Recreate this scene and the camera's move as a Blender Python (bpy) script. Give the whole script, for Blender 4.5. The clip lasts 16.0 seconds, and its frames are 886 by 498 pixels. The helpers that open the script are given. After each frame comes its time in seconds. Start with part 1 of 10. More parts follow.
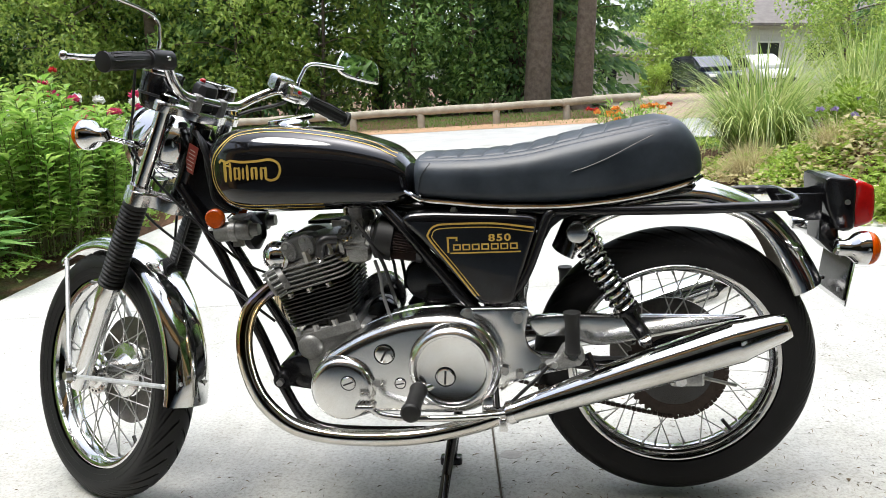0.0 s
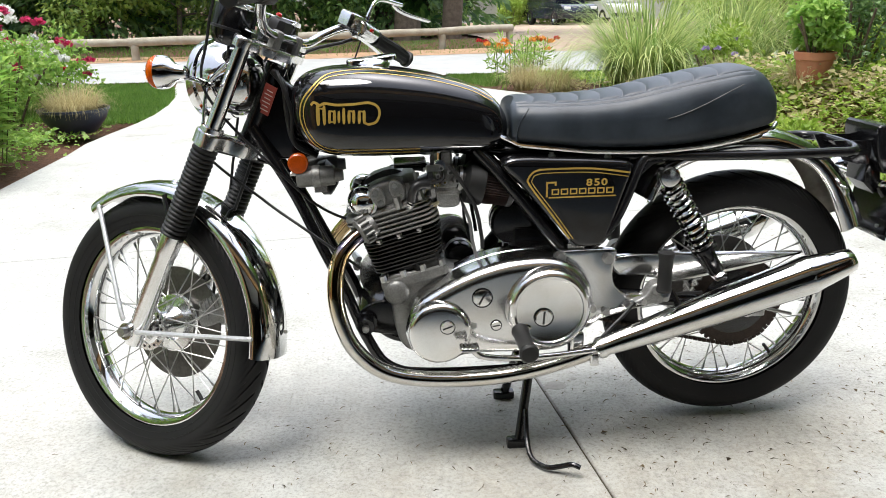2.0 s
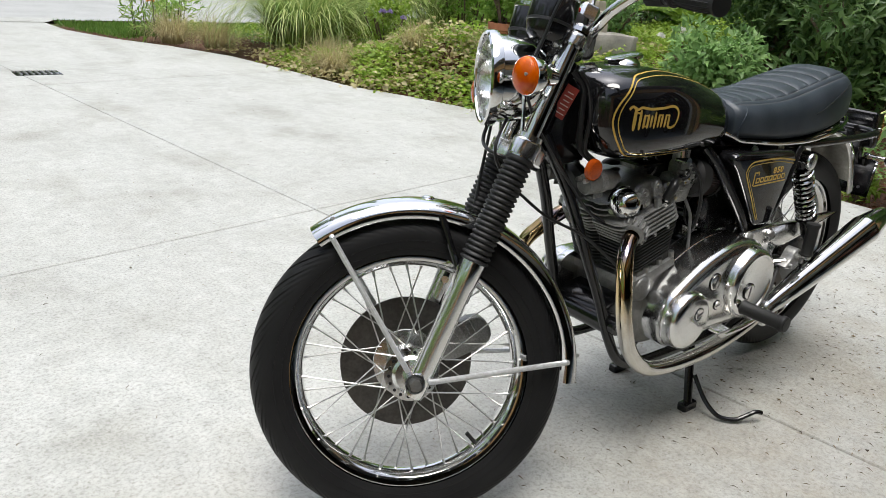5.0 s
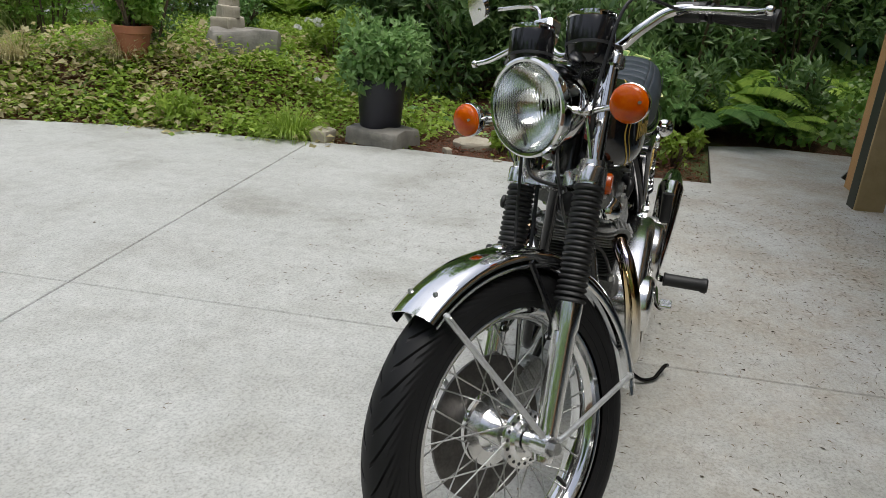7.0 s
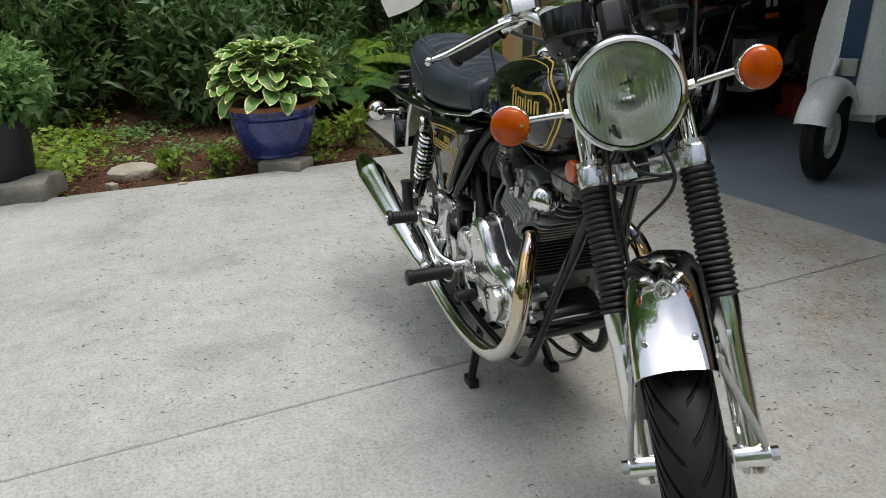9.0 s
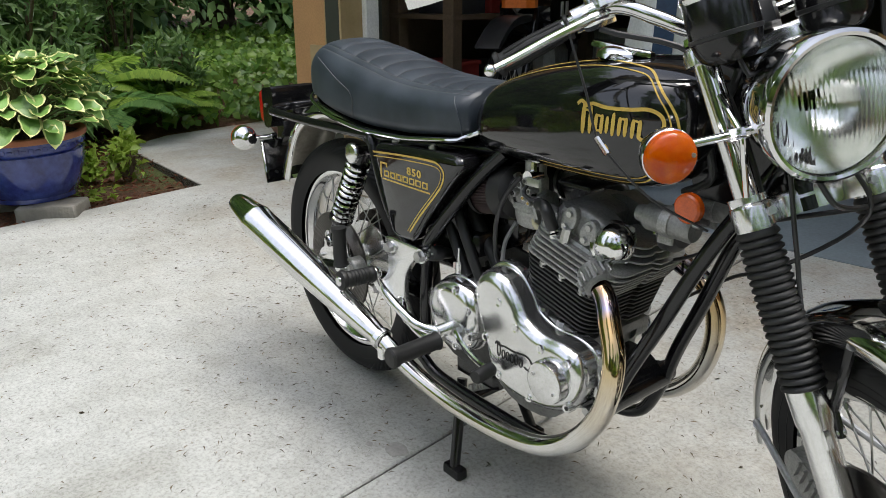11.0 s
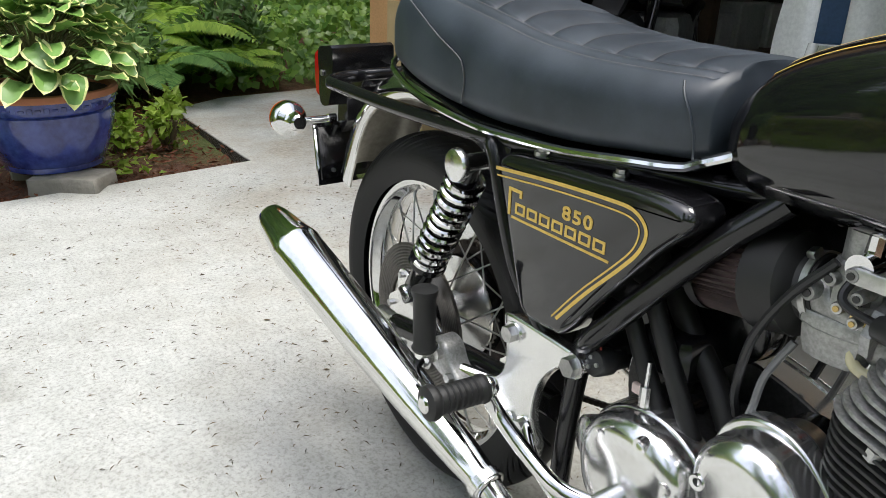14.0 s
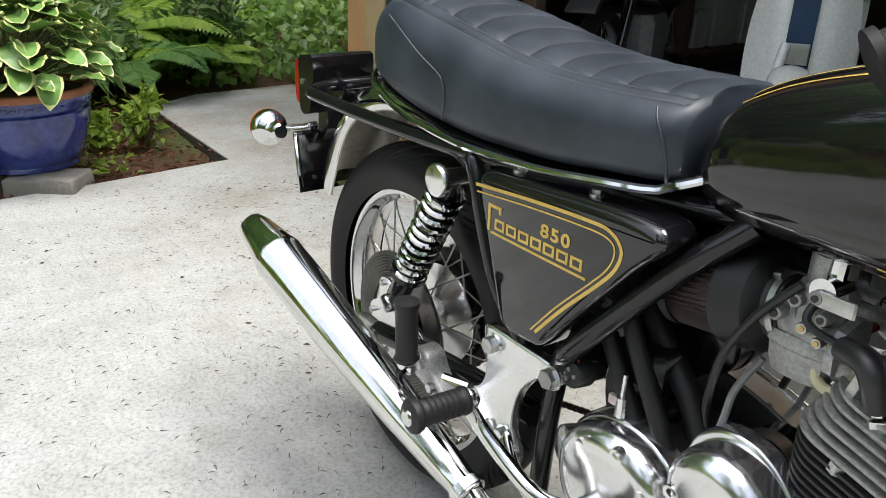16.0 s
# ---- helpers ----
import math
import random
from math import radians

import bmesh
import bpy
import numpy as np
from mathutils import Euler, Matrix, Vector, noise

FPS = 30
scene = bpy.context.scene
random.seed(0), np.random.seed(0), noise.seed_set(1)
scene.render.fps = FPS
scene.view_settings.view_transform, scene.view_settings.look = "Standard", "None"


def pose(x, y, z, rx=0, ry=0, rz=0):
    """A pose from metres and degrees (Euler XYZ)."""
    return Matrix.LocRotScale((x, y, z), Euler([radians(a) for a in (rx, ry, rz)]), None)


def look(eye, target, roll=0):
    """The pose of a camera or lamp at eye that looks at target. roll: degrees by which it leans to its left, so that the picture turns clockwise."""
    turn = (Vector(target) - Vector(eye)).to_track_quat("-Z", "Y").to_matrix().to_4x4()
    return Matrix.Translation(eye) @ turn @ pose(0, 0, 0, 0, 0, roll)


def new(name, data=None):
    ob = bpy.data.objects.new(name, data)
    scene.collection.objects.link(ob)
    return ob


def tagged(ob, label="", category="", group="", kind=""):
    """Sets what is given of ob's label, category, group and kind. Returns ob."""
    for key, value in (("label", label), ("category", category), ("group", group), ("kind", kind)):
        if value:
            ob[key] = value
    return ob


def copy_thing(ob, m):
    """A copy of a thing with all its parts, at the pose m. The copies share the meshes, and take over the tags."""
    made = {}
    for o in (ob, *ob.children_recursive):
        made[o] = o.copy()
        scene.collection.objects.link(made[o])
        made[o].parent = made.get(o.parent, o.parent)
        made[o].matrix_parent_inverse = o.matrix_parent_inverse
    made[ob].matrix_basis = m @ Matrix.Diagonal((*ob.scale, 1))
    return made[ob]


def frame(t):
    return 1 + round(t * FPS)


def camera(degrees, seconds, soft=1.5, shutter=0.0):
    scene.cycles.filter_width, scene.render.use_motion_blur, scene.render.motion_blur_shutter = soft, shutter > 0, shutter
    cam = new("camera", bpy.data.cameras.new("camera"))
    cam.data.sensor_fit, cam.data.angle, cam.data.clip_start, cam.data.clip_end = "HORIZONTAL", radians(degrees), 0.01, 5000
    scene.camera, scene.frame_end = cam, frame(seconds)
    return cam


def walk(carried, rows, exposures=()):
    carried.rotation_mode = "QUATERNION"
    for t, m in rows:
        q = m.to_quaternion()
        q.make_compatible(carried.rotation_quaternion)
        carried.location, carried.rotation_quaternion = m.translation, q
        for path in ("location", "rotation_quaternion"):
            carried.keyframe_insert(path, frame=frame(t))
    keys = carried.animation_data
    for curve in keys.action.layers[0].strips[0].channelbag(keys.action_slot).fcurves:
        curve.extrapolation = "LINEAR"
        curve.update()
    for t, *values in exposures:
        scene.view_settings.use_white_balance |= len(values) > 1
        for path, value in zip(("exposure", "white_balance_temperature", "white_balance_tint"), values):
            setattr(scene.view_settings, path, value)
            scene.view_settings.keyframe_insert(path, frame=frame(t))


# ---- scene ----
# ---- camera ----
cam = camera(60.4, 16.0, soft=0.65)
PATH = [
    (0, (0.4, -1.822, 1.054), (0.147, 0.114, 0.622), -3.3),
    (0.5, (0.416, -1.869, 1.066), (0.153, 0.061, 0.611), -2.2),
    (1, (0.308, -1.92, 1.086), (0.05, -0.004, 0.574), -1.6),
    (1.5, (0.08, -1.926, 1.121), (0.149, -0.012, 0.543), -1.4),
    (2, (-0.171, -1.843, 1.115), (-0.039, 0.052, 0.49), -1.2),
    (2.5, (-0.408, -1.788, 1.124), (-0.084, 0.076, 0.475), 1.5),
    (3, (-0.711, -1.727, 1.125), (-0.182, 0.095, 0.491), 1.5),
    (3.5, (-0.928, -1.566, 1.151), (-0.241, 0.173, 0.441), 3.2),
    (4, (-1.137, -1.444, 1.153), (-0.211, 0.161, 0.399), 5.2),
    (4.5, (-1.424, -1.301, 1.162), (-0.367, 0.232, 0.431), 4.9),
    (7, (-2.067, -0.212, 1.171), (-0.265, 0.334, 0.497), 3.5),
    (7.5, (-2.061, 0.054, 1.166), (-0.203, 0.334, 0.48), 0.8),
    (8, (-1.918, 0.306, 1.149), (-0.059, 0.304, 0.411), -0.5),
    (8.5, (-1.825, 0.555, 1.152), (0.019, 0.274, 0.431), -1.6),
    (11, (-1.026, 1.07, 1.106), (0.448, -0.095, 0.421), -1.0),
    (11.5, (-0.874, 1.033, 1.084), (0.566, -0.168, 0.39), -0.3),
    (12, (-0.686, 0.996, 1.082), (0.721, -0.237, 0.374), -0.5),
    (12.5, (-0.499, 0.89, 1.018), (0.999, -0.221, 0.298), -0.1),
    (13, (-0.402, 0.76, 0.994), (1.147, -0.278, 0.271), -0.0),
    (13.5, (-0.357, 0.716, 0.988), (1.19, -0.315, 0.25), 0.7),
    (14, (-0.35, 0.718, 0.996), (1.192, -0.307, 0.241), 1.3),
    (14.5, (-0.346, 0.718, 0.998), (1.187, -0.31, 0.227), 0.0),
    (15, (-0.342, 0.715, 1.005), (1.173, -0.327, 0.216), 0.1),
    (15.5, (-0.337, 0.724, 1.006), (1.168, -0.333, 0.22), 0.8),
    (16, (-0.355, 0.726, 1.033), (1.148, -0.34, 0.258), 1.6),
]
EXPOSURES = [(0, 1.4), (3, 1.33), (4.5, 1.04), (7, 0.43), (8.5, 0.38), (11, 0.79), (12, 1.05), (13, 1.07), (16, 1.07)]
walk(cam, [(t, look(eye, target, roll)) for t, eye, target, roll in PATH], EXPOSURES)


# ---- light ----
world = bpy.data.worlds.new("overcast_sky")
scene.world = world
world.use_nodes = True
_n, _l = world.node_tree.nodes, world.node_tree.links
sky = _n.new("ShaderNodeTexSky")
sky.sky_type = 'NISHITA'
sky.sun_disc = False
sky.sun_elevation = radians(75)
sky.sun_rotation = radians(20)
sky.dust_density = 3.0
sky.ozone_density = 1.0
grey = _n.new("ShaderNodeHueSaturation")
grey.inputs["Saturation"].default_value = 0.4
_l.new(sky.outputs[0], grey.inputs["Color"])
tone = _n.new("ShaderNodeMix")
tone.data_type, tone.blend_type = 'RGBA', 'MULTIPLY'
tone.inputs[0].default_value = 1.0
tone.inputs[7].default_value = (0.96, 0.985, 1.05, 1)
_l.new(grey.outputs[0], tone.inputs[6])
_l.new(tone.outputs[2], _n["Background"].inputs[0])
_n["Background"].inputs[1].default_value = 0.138
sun = new("sun", bpy.data.lights.new("sun", 'SUN'))
sun.data.energy, sun.data.angle, sun.data.color = 1.75, radians(30), (1.0, 0.965, 0.9)
sun.matrix_world = look((-0.9, -0.9, 4.4), (0, 0, 0))


# ---- materials ----
def ramp_to(nt, fac, a, b, p0=0.35, p1=0.65):
    r = nt.nodes.new("ShaderNodeValToRGB")
    r.color_ramp.elements[0].color, r.color_ramp.elements[1].color = (*a, 1), (*b, 1)
    r.color_ramp.elements[0].position, r.color_ramp.elements[1].position = p0, p1
    nt.links.new(fac, r.inputs[0])
    return r.outputs[0]


def noise_of(nt, scale, detail=4, rough=0.6, stretch=None):
    tc = nt.nodes.new("ShaderNodeTexCoord")
    src = tc.outputs["Object"]
    if stretch:
        mp = nt.nodes.new("ShaderNodeMapping")
        mp.inputs["Scale"].default_value = stretch
        nt.links.new(src, mp.inputs[0])
        src = mp.outputs[0]
    n = nt.nodes.new("ShaderNodeTexNoise")
    n.inputs["Scale"].default_value, n.inputs["Detail"].default_value, n.inputs["Roughness"].default_value = scale, detail, rough
    nt.links.new(src, n.inputs["Vector"])
    return n.outputs["Fac"]


def blend(nt, fac, a, b, mode='MIX'):
    m = nt.nodes.new("ShaderNodeMix")
    m.data_type, m.blend_type = 'RGBA', mode
    for sock, v in ((m.inputs[0], fac), (m.inputs[6], a), (m.inputs[7], b)):
        if isinstance(v, (int, float)):
            sock.default_value = v
        elif isinstance(v, tuple):
            sock.default_value = (*v, 1)
        else:
            nt.links.new(v, sock)
    return m.outputs[2]


def bump_of(nt, h, strength, dist):
    b = nt.nodes.new("ShaderNodeBump")
    b.inputs["Strength"].default_value, b.inputs["Distance"].default_value = strength, dist
    nt.links.new(h, b.inputs["Height"])
    return b.outputs[0]


def mat(name, a, b=None, scale=8, fine=60, rough=0.5, rough2=None, metal=0.0, bump=0.0, dist=0.002, fine_mix=0.25,
        coat=0.0, vary=0.0, trans=0.0, ior=1.5, sheen=0.0, bump_scale=None, subsurf=0.0):
    """A surface with a large and a small variation of its colour and gloss, and a fine relief."""
    m = bpy.data.materials.new(name)
    m.use_nodes = True
    nt = m.node_tree
    p = nt.nodes["Principled BSDF"]
    b = b or tuple(c * 0.8 for c in a)
    n1, n2 = noise_of(nt, scale), noise_of(nt, fine, 3)
    col = ramp_to(nt, n1, a, b)
    if fine_mix:
        dark = ramp_to(nt, n2, tuple(c * 0.7 for c in b), tuple(min(1, c * 1.25) for c in a))
        col = blend(nt, fine_mix, col, dark)
    if vary:
        oi = nt.nodes.new("ShaderNodeObjectInfo")
        hs = nt.nodes.new("ShaderNodeHueSaturation")
        mr = nt.nodes.new("ShaderNodeMapRange")
        mr.inputs[3].default_value, mr.inputs[4].default_value = 1 - vary, 1 + vary
        nt.links.new(oi.outputs["Random"], mr.inputs[0])
        nt.links.new(mr.outputs[0], hs.inputs["Value"])
        nt.links.new(col, hs.inputs["Color"])
        col = hs.outputs[0]
    nt.links.new(col, p.inputs["Base Color"])
    p.inputs["Metallic"].default_value = metal
    p.inputs["IOR"].default_value = ior
    p.inputs["Coat Weight"].default_value = coat
    p.inputs["Coat Roughness"].default_value = 0.04
    p.inputs["Transmission Weight"].default_value = trans
    p.inputs["Sheen Weight"].default_value = sheen
    rr = nt.nodes.new("ShaderNodeMapRange")
    rr.inputs[3].default_value, rr.inputs[4].default_value = rough, rough if rough2 is None else rough2
    nt.links.new(n1, rr.inputs[0])
    nt.links.new(rr.outputs[0], p.inputs["Roughness"])
    if bump:
        h = n2 if bump_scale is None else noise_of(nt, bump_scale, 5)
        nt.links.new(bump_of(nt, h, bump, dist), p.inputs["Normal"])
    return m


def leaf_mat(name, a, b, rough=0.5, vary_island=0.35):
    """Leaves: each one a little different, with some light passing through."""
    m = bpy.data.materials.new(name)
    m.use_nodes = True
    nt = m.node_tree
    p = nt.nodes["Principled BSDF"]
    g = nt.nodes.new("ShaderNodeNewGeometry")
    col = ramp_to(nt, g.outputs["Random Per Island"], a, b, 0.1, 0.9)
    big = noise_of(nt, 1.5, 2)
    hs = nt.nodes.new("ShaderNodeHueSaturation")
    mr = nt.nodes.new("ShaderNodeMapRange")
    mr.inputs[3].default_value, mr.inputs[4].default_value = 1 - vary_island, 1 + vary_island
    nt.links.new(big, mr.inputs[0])
    nt.links.new(mr.outputs[0], hs.inputs["Value"])
    nt.links.new(col, hs.inputs["Color"])
    nt.links.new(hs.outputs[0], p.inputs["Base Color"])
    p.inputs["Roughness"].default_value = rough
    t = nt.nodes.new("ShaderNodeBsdfTranslucent")
    nt.links.new(hs.outputs[0], t.inputs["Color"])
    mx = nt.nodes.new("ShaderNodeMixShader")
    mx.inputs[0].default_value = 0.5
    nt.links.new(p.outputs[0], mx.inputs[1])
    nt.links.new(t.outputs[0], mx.inputs[2])
    nt.links.new(mx.outputs[0], nt.nodes["Material Output"].inputs["Surface"])
    return m


CHROME = mat("chrome", (0.72, 0.72, 0.71), (0.68, 0.68, 0.68), scale=6, fine=40, rough=0.04, rough2=0.1, metal=1.0, fine_mix=0.08)
POLISHED = mat("polished_aluminium", (0.84, 0.84, 0.835), (0.76, 0.76, 0.755), scale=14, fine=160, rough=0.14, rough2=0.24, metal=1.0, fine_mix=0.12, bump=0.02, dist=0.0006)
CAST = mat("cast_aluminium", (0.38, 0.38, 0.37), (0.22, 0.22, 0.21), scale=22, fine=220, rough=0.34, rough2=0.5, metal=0.6, fine_mix=0.35, bump=0.25, dist=0.0008)
# DARK_CAST: aluminium with the engine bay's shade put into its colour
DARK_CAST = mat("shaded_cast_metal", (0.1, 0.1, 0.1), (0.05, 0.05, 0.048), scale=16, fine=180, rough=0.4, rough2=0.6, metal=0.8, fine_mix=0.3, bump=0.2, dist=0.0008)
CASE = mat("crankcase_aluminium", (0.27, 0.27, 0.26), (0.16, 0.16, 0.155), scale=18, fine=220, rough=0.36, rough2=0.55, metal=0.55, fine_mix=0.25, bump=0.25, dist=0.0008)
SATIN = mat("satin_aluminium", (0.8, 0.8, 0.795), (0.69, 0.69, 0.685), scale=16, fine=170, rough=0.13, rough2=0.22, metal=0.96, fine_mix=0.2, bump=0.05, dist=0.0006)
ZINC = mat("zinc_plate", (0.66, 0.67, 0.68), (0.54, 0.55, 0.56), scale=18, fine=140, rough=0.3, rough2=0.42, metal=0.6)
STEEL = mat("steel", (0.55, 0.55, 0.54), (0.4, 0.4, 0.39), scale=20, fine=150, rough=0.25, rough2=0.4, metal=1.0)
BRIGHT = mat("bright_alloy", (0.8, 0.8, 0.79), (0.72, 0.72, 0.71), scale=12, fine=120, rough=0.06, rough2=0.12, metal=1.0, fine_mix=0.1)
DISC = mat("disc_steel", (0.17, 0.16, 0.15), (0.1, 0.095, 0.09), scale=12, fine=120, rough=0.3, rough2=0.5, metal=1.0)
MUFFLER = mat("brushed_chrome", (0.74, 0.74, 0.73), (0.68, 0.68, 0.67), scale=5, fine=90, rough=0.05, rough2=0.11, metal=1.0, fine_mix=0.1)


def heated_chrome():
    """Chromed pipe coloured by heat: blue-brown and straw near the head, clean lower down."""
    m = mat("header_chrome", (0.68, 0.67, 0.65), (0.58, 0.54, 0.47), scale=3.5, fine=30, rough=0.05, rough2=0.12, metal=1.0, fine_mix=0.1)
    nt = m.node_tree
    p = nt.nodes["Principled BSDF"]
    base = p.inputs["Base Color"].links[0].from_socket
    tc, xyz, add = nt.nodes.new("ShaderNodeTexCoord"), nt.nodes.new("ShaderNodeSeparateXYZ"), nt.nodes.new("ShaderNodeMath")
    nt.links.new(tc.outputs["Object"], xyz.inputs[0])
    add.operation = 'MULTIPLY_ADD'
    nt.links.new(noise_of(nt, 9), add.inputs[0])
    add.inputs[1].default_value = 0.1
    nt.links.new(xyz.outputs["Z"], add.inputs[2])
    r = nt.nodes.new("ShaderNodeValToRGB")
    e = r.color_ramp.elements
    e[0].position, e[0].color = 0.42, (1, 1, 1, 1)
    e[1].position, e[1].color = 0.655, (0.5, 0.36, 0.24, 1)
    for at, c in ((0.53, (0.98, 0.8, 0.5, 1)), (0.6, (0.8, 0.55, 0.26, 1)), (0.628, (0.42, 0.42, 0.62, 1))):
        k = e.new(at)
        k.color = c
    nt.links.new(add.outputs[0], r.inputs[0])
    nt.links.new(blend(nt, 1.0, base, r.outputs[0], 'MULTIPLY'), p.inputs["Base Color"])
    return m


HEADER = heated_chrome()
BLACK_PAINT = mat("black_enamel", (0.006, 0.006, 0.007), (0.008, 0.008, 0.009), scale=5, fine=80, rough=0.05, rough2=0.08, fine_mix=0.1, coat=0.5)
BLACK_FRAME = mat("black_frame_paint", (0.006, 0.006, 0.007), (0.01, 0.01, 0.011), scale=12, fine=120, rough=0.1, rough2=0.22, fine_mix=0.2)
BLACK_FIN = mat("black_barrel", (0.018, 0.018, 0.018), (0.03, 0.03, 0.028), scale=25, fine=200, rough=0.35, rough2=0.6, bump=0.2, dist=0.0006)
BLACK_PLASTIC = mat("black_plastic", (0.013, 0.013, 0.014), (0.022, 0.022, 0.023), scale=15, fine=180, rough=0.3, rough2=0.5, bump=0.08, dist=0.0005)
RUBBER = mat("rubber", (0.007, 0.007, 0.007), (0.012, 0.012, 0.0118), scale=10, fine=140, rough=0.45, rough2=0.65, bump=0.15, dist=0.0006)
TYRE = mat("tyre_rubber", (0.008, 0.008, 0.0085), (0.014, 0.014, 0.0147), scale=7, fine=120, rough=0.42, rough2=0.6, ior=1.3, bump=0.12, dist=0.0005)
VINYL = mat("black_vinyl", (0.017, 0.0235, 0.032), (0.046, 0.058, 0.073), scale=11, fine=260, rough=0.34, rough2=0.52, bump=0.22, dist=0.0006, bump_scale=420)
SEAM = mat("vinyl_seam", (0.1, 0.1, 0.105), (0.06, 0.06, 0.064), scale=40, rough=0.45)
SEAM_DARK = mat("vinyl_seam_dark", (0.02, 0.022, 0.025), (0.012, 0.013, 0.015), scale=40, rough=0.4)
GOLD = mat("gold_leaf", (0.72, 0.5, 0.12), (0.62, 0.41, 0.085), scale=40, fine=250, rough=0.3, rough2=0.42, metal=0.35, fine_mix=0.2)
AMBER = mat("amber_lens", (0.95, 0.18, 0.001), (0.8, 0.09, 0.0006), scale=42, fine=90, rough=0.04, rough2=0.12, ior=1.42, trans=0.5, bump=0.25, dist=0.002, bump_scale=110, fine_mix=0.1)
REFLECTOR_AMBER = mat("amber_reflector", (0.55, 0.085, 0.005), (0.4, 0.06, 0.004), scale=60, fine=300, rough=0.12, rough2=0.2, coat=0.5, bump=0.4, dist=0.001)
RED_LENS = mat("red_lens", (0.5, 0.01, 0.008), (0.32, 0.006, 0.006), scale=30, fine=120, rough=0.1, rough2=0.18, coat=0.5, bump=0.2, dist=0.001)
FILTER = mat("filter_gauze", (0.07, 0.042, 0.04), (0.035, 0.024, 0.023), scale=40, fine=300, rough=0.6, bump=0.4, dist=0.001)
HOSE = mat("clear_hose", (0.55, 0.5, 0.32), (0.5, 0.46, 0.3), scale=30, rough=0.25)
CABLE = mat("cable_black", (0.015, 0.015, 0.016), rough=0.4)
CABLE_GREY = mat("cable_grey", (0.2, 0.2, 0.2), rough=0.4)
RED_TAG = mat("red_tag", (0.35, 0.05, 0.035), (0.28, 0.04, 0.03), scale=60, rough=0.45)
TAG_INK = mat("tag_ink", (0.75, 0.6, 0.55), rough=0.5)
DIAL = mat("dial_black", (0.01, 0.01, 0.01), rough=0.3)
RUST = mat("chain_steel", (0.05, 0.036, 0.03), (0.028, 0.022, 0.018), scale=60, fine=300, rough=0.45, metal=0.7)


def glass_mat(name, tint=(0.96, 0.97, 0.96), rough=0.02, bump=None):
    m = bpy.data.materials.new(name)
    m.use_nodes = True
    p = m.node_tree.nodes["Principled BSDF"]
    p.inputs["Base Color"].default_value = (*tint, 1)
    p.inputs["Roughness"].default_value = rough
    p.inputs["Transmission Weight"].default_value = 1.0
    p.inputs["IOR"].default_value = 1.45
    return m


LENS_GLASS = glass_mat("lens_glass", (0.96, 0.98, 0.96), 0.025)
MIRROR = mat("mirror_glass", (0.62, 0.68, 0.64), rough=0.015, metal=1.0, fine_mix=0)


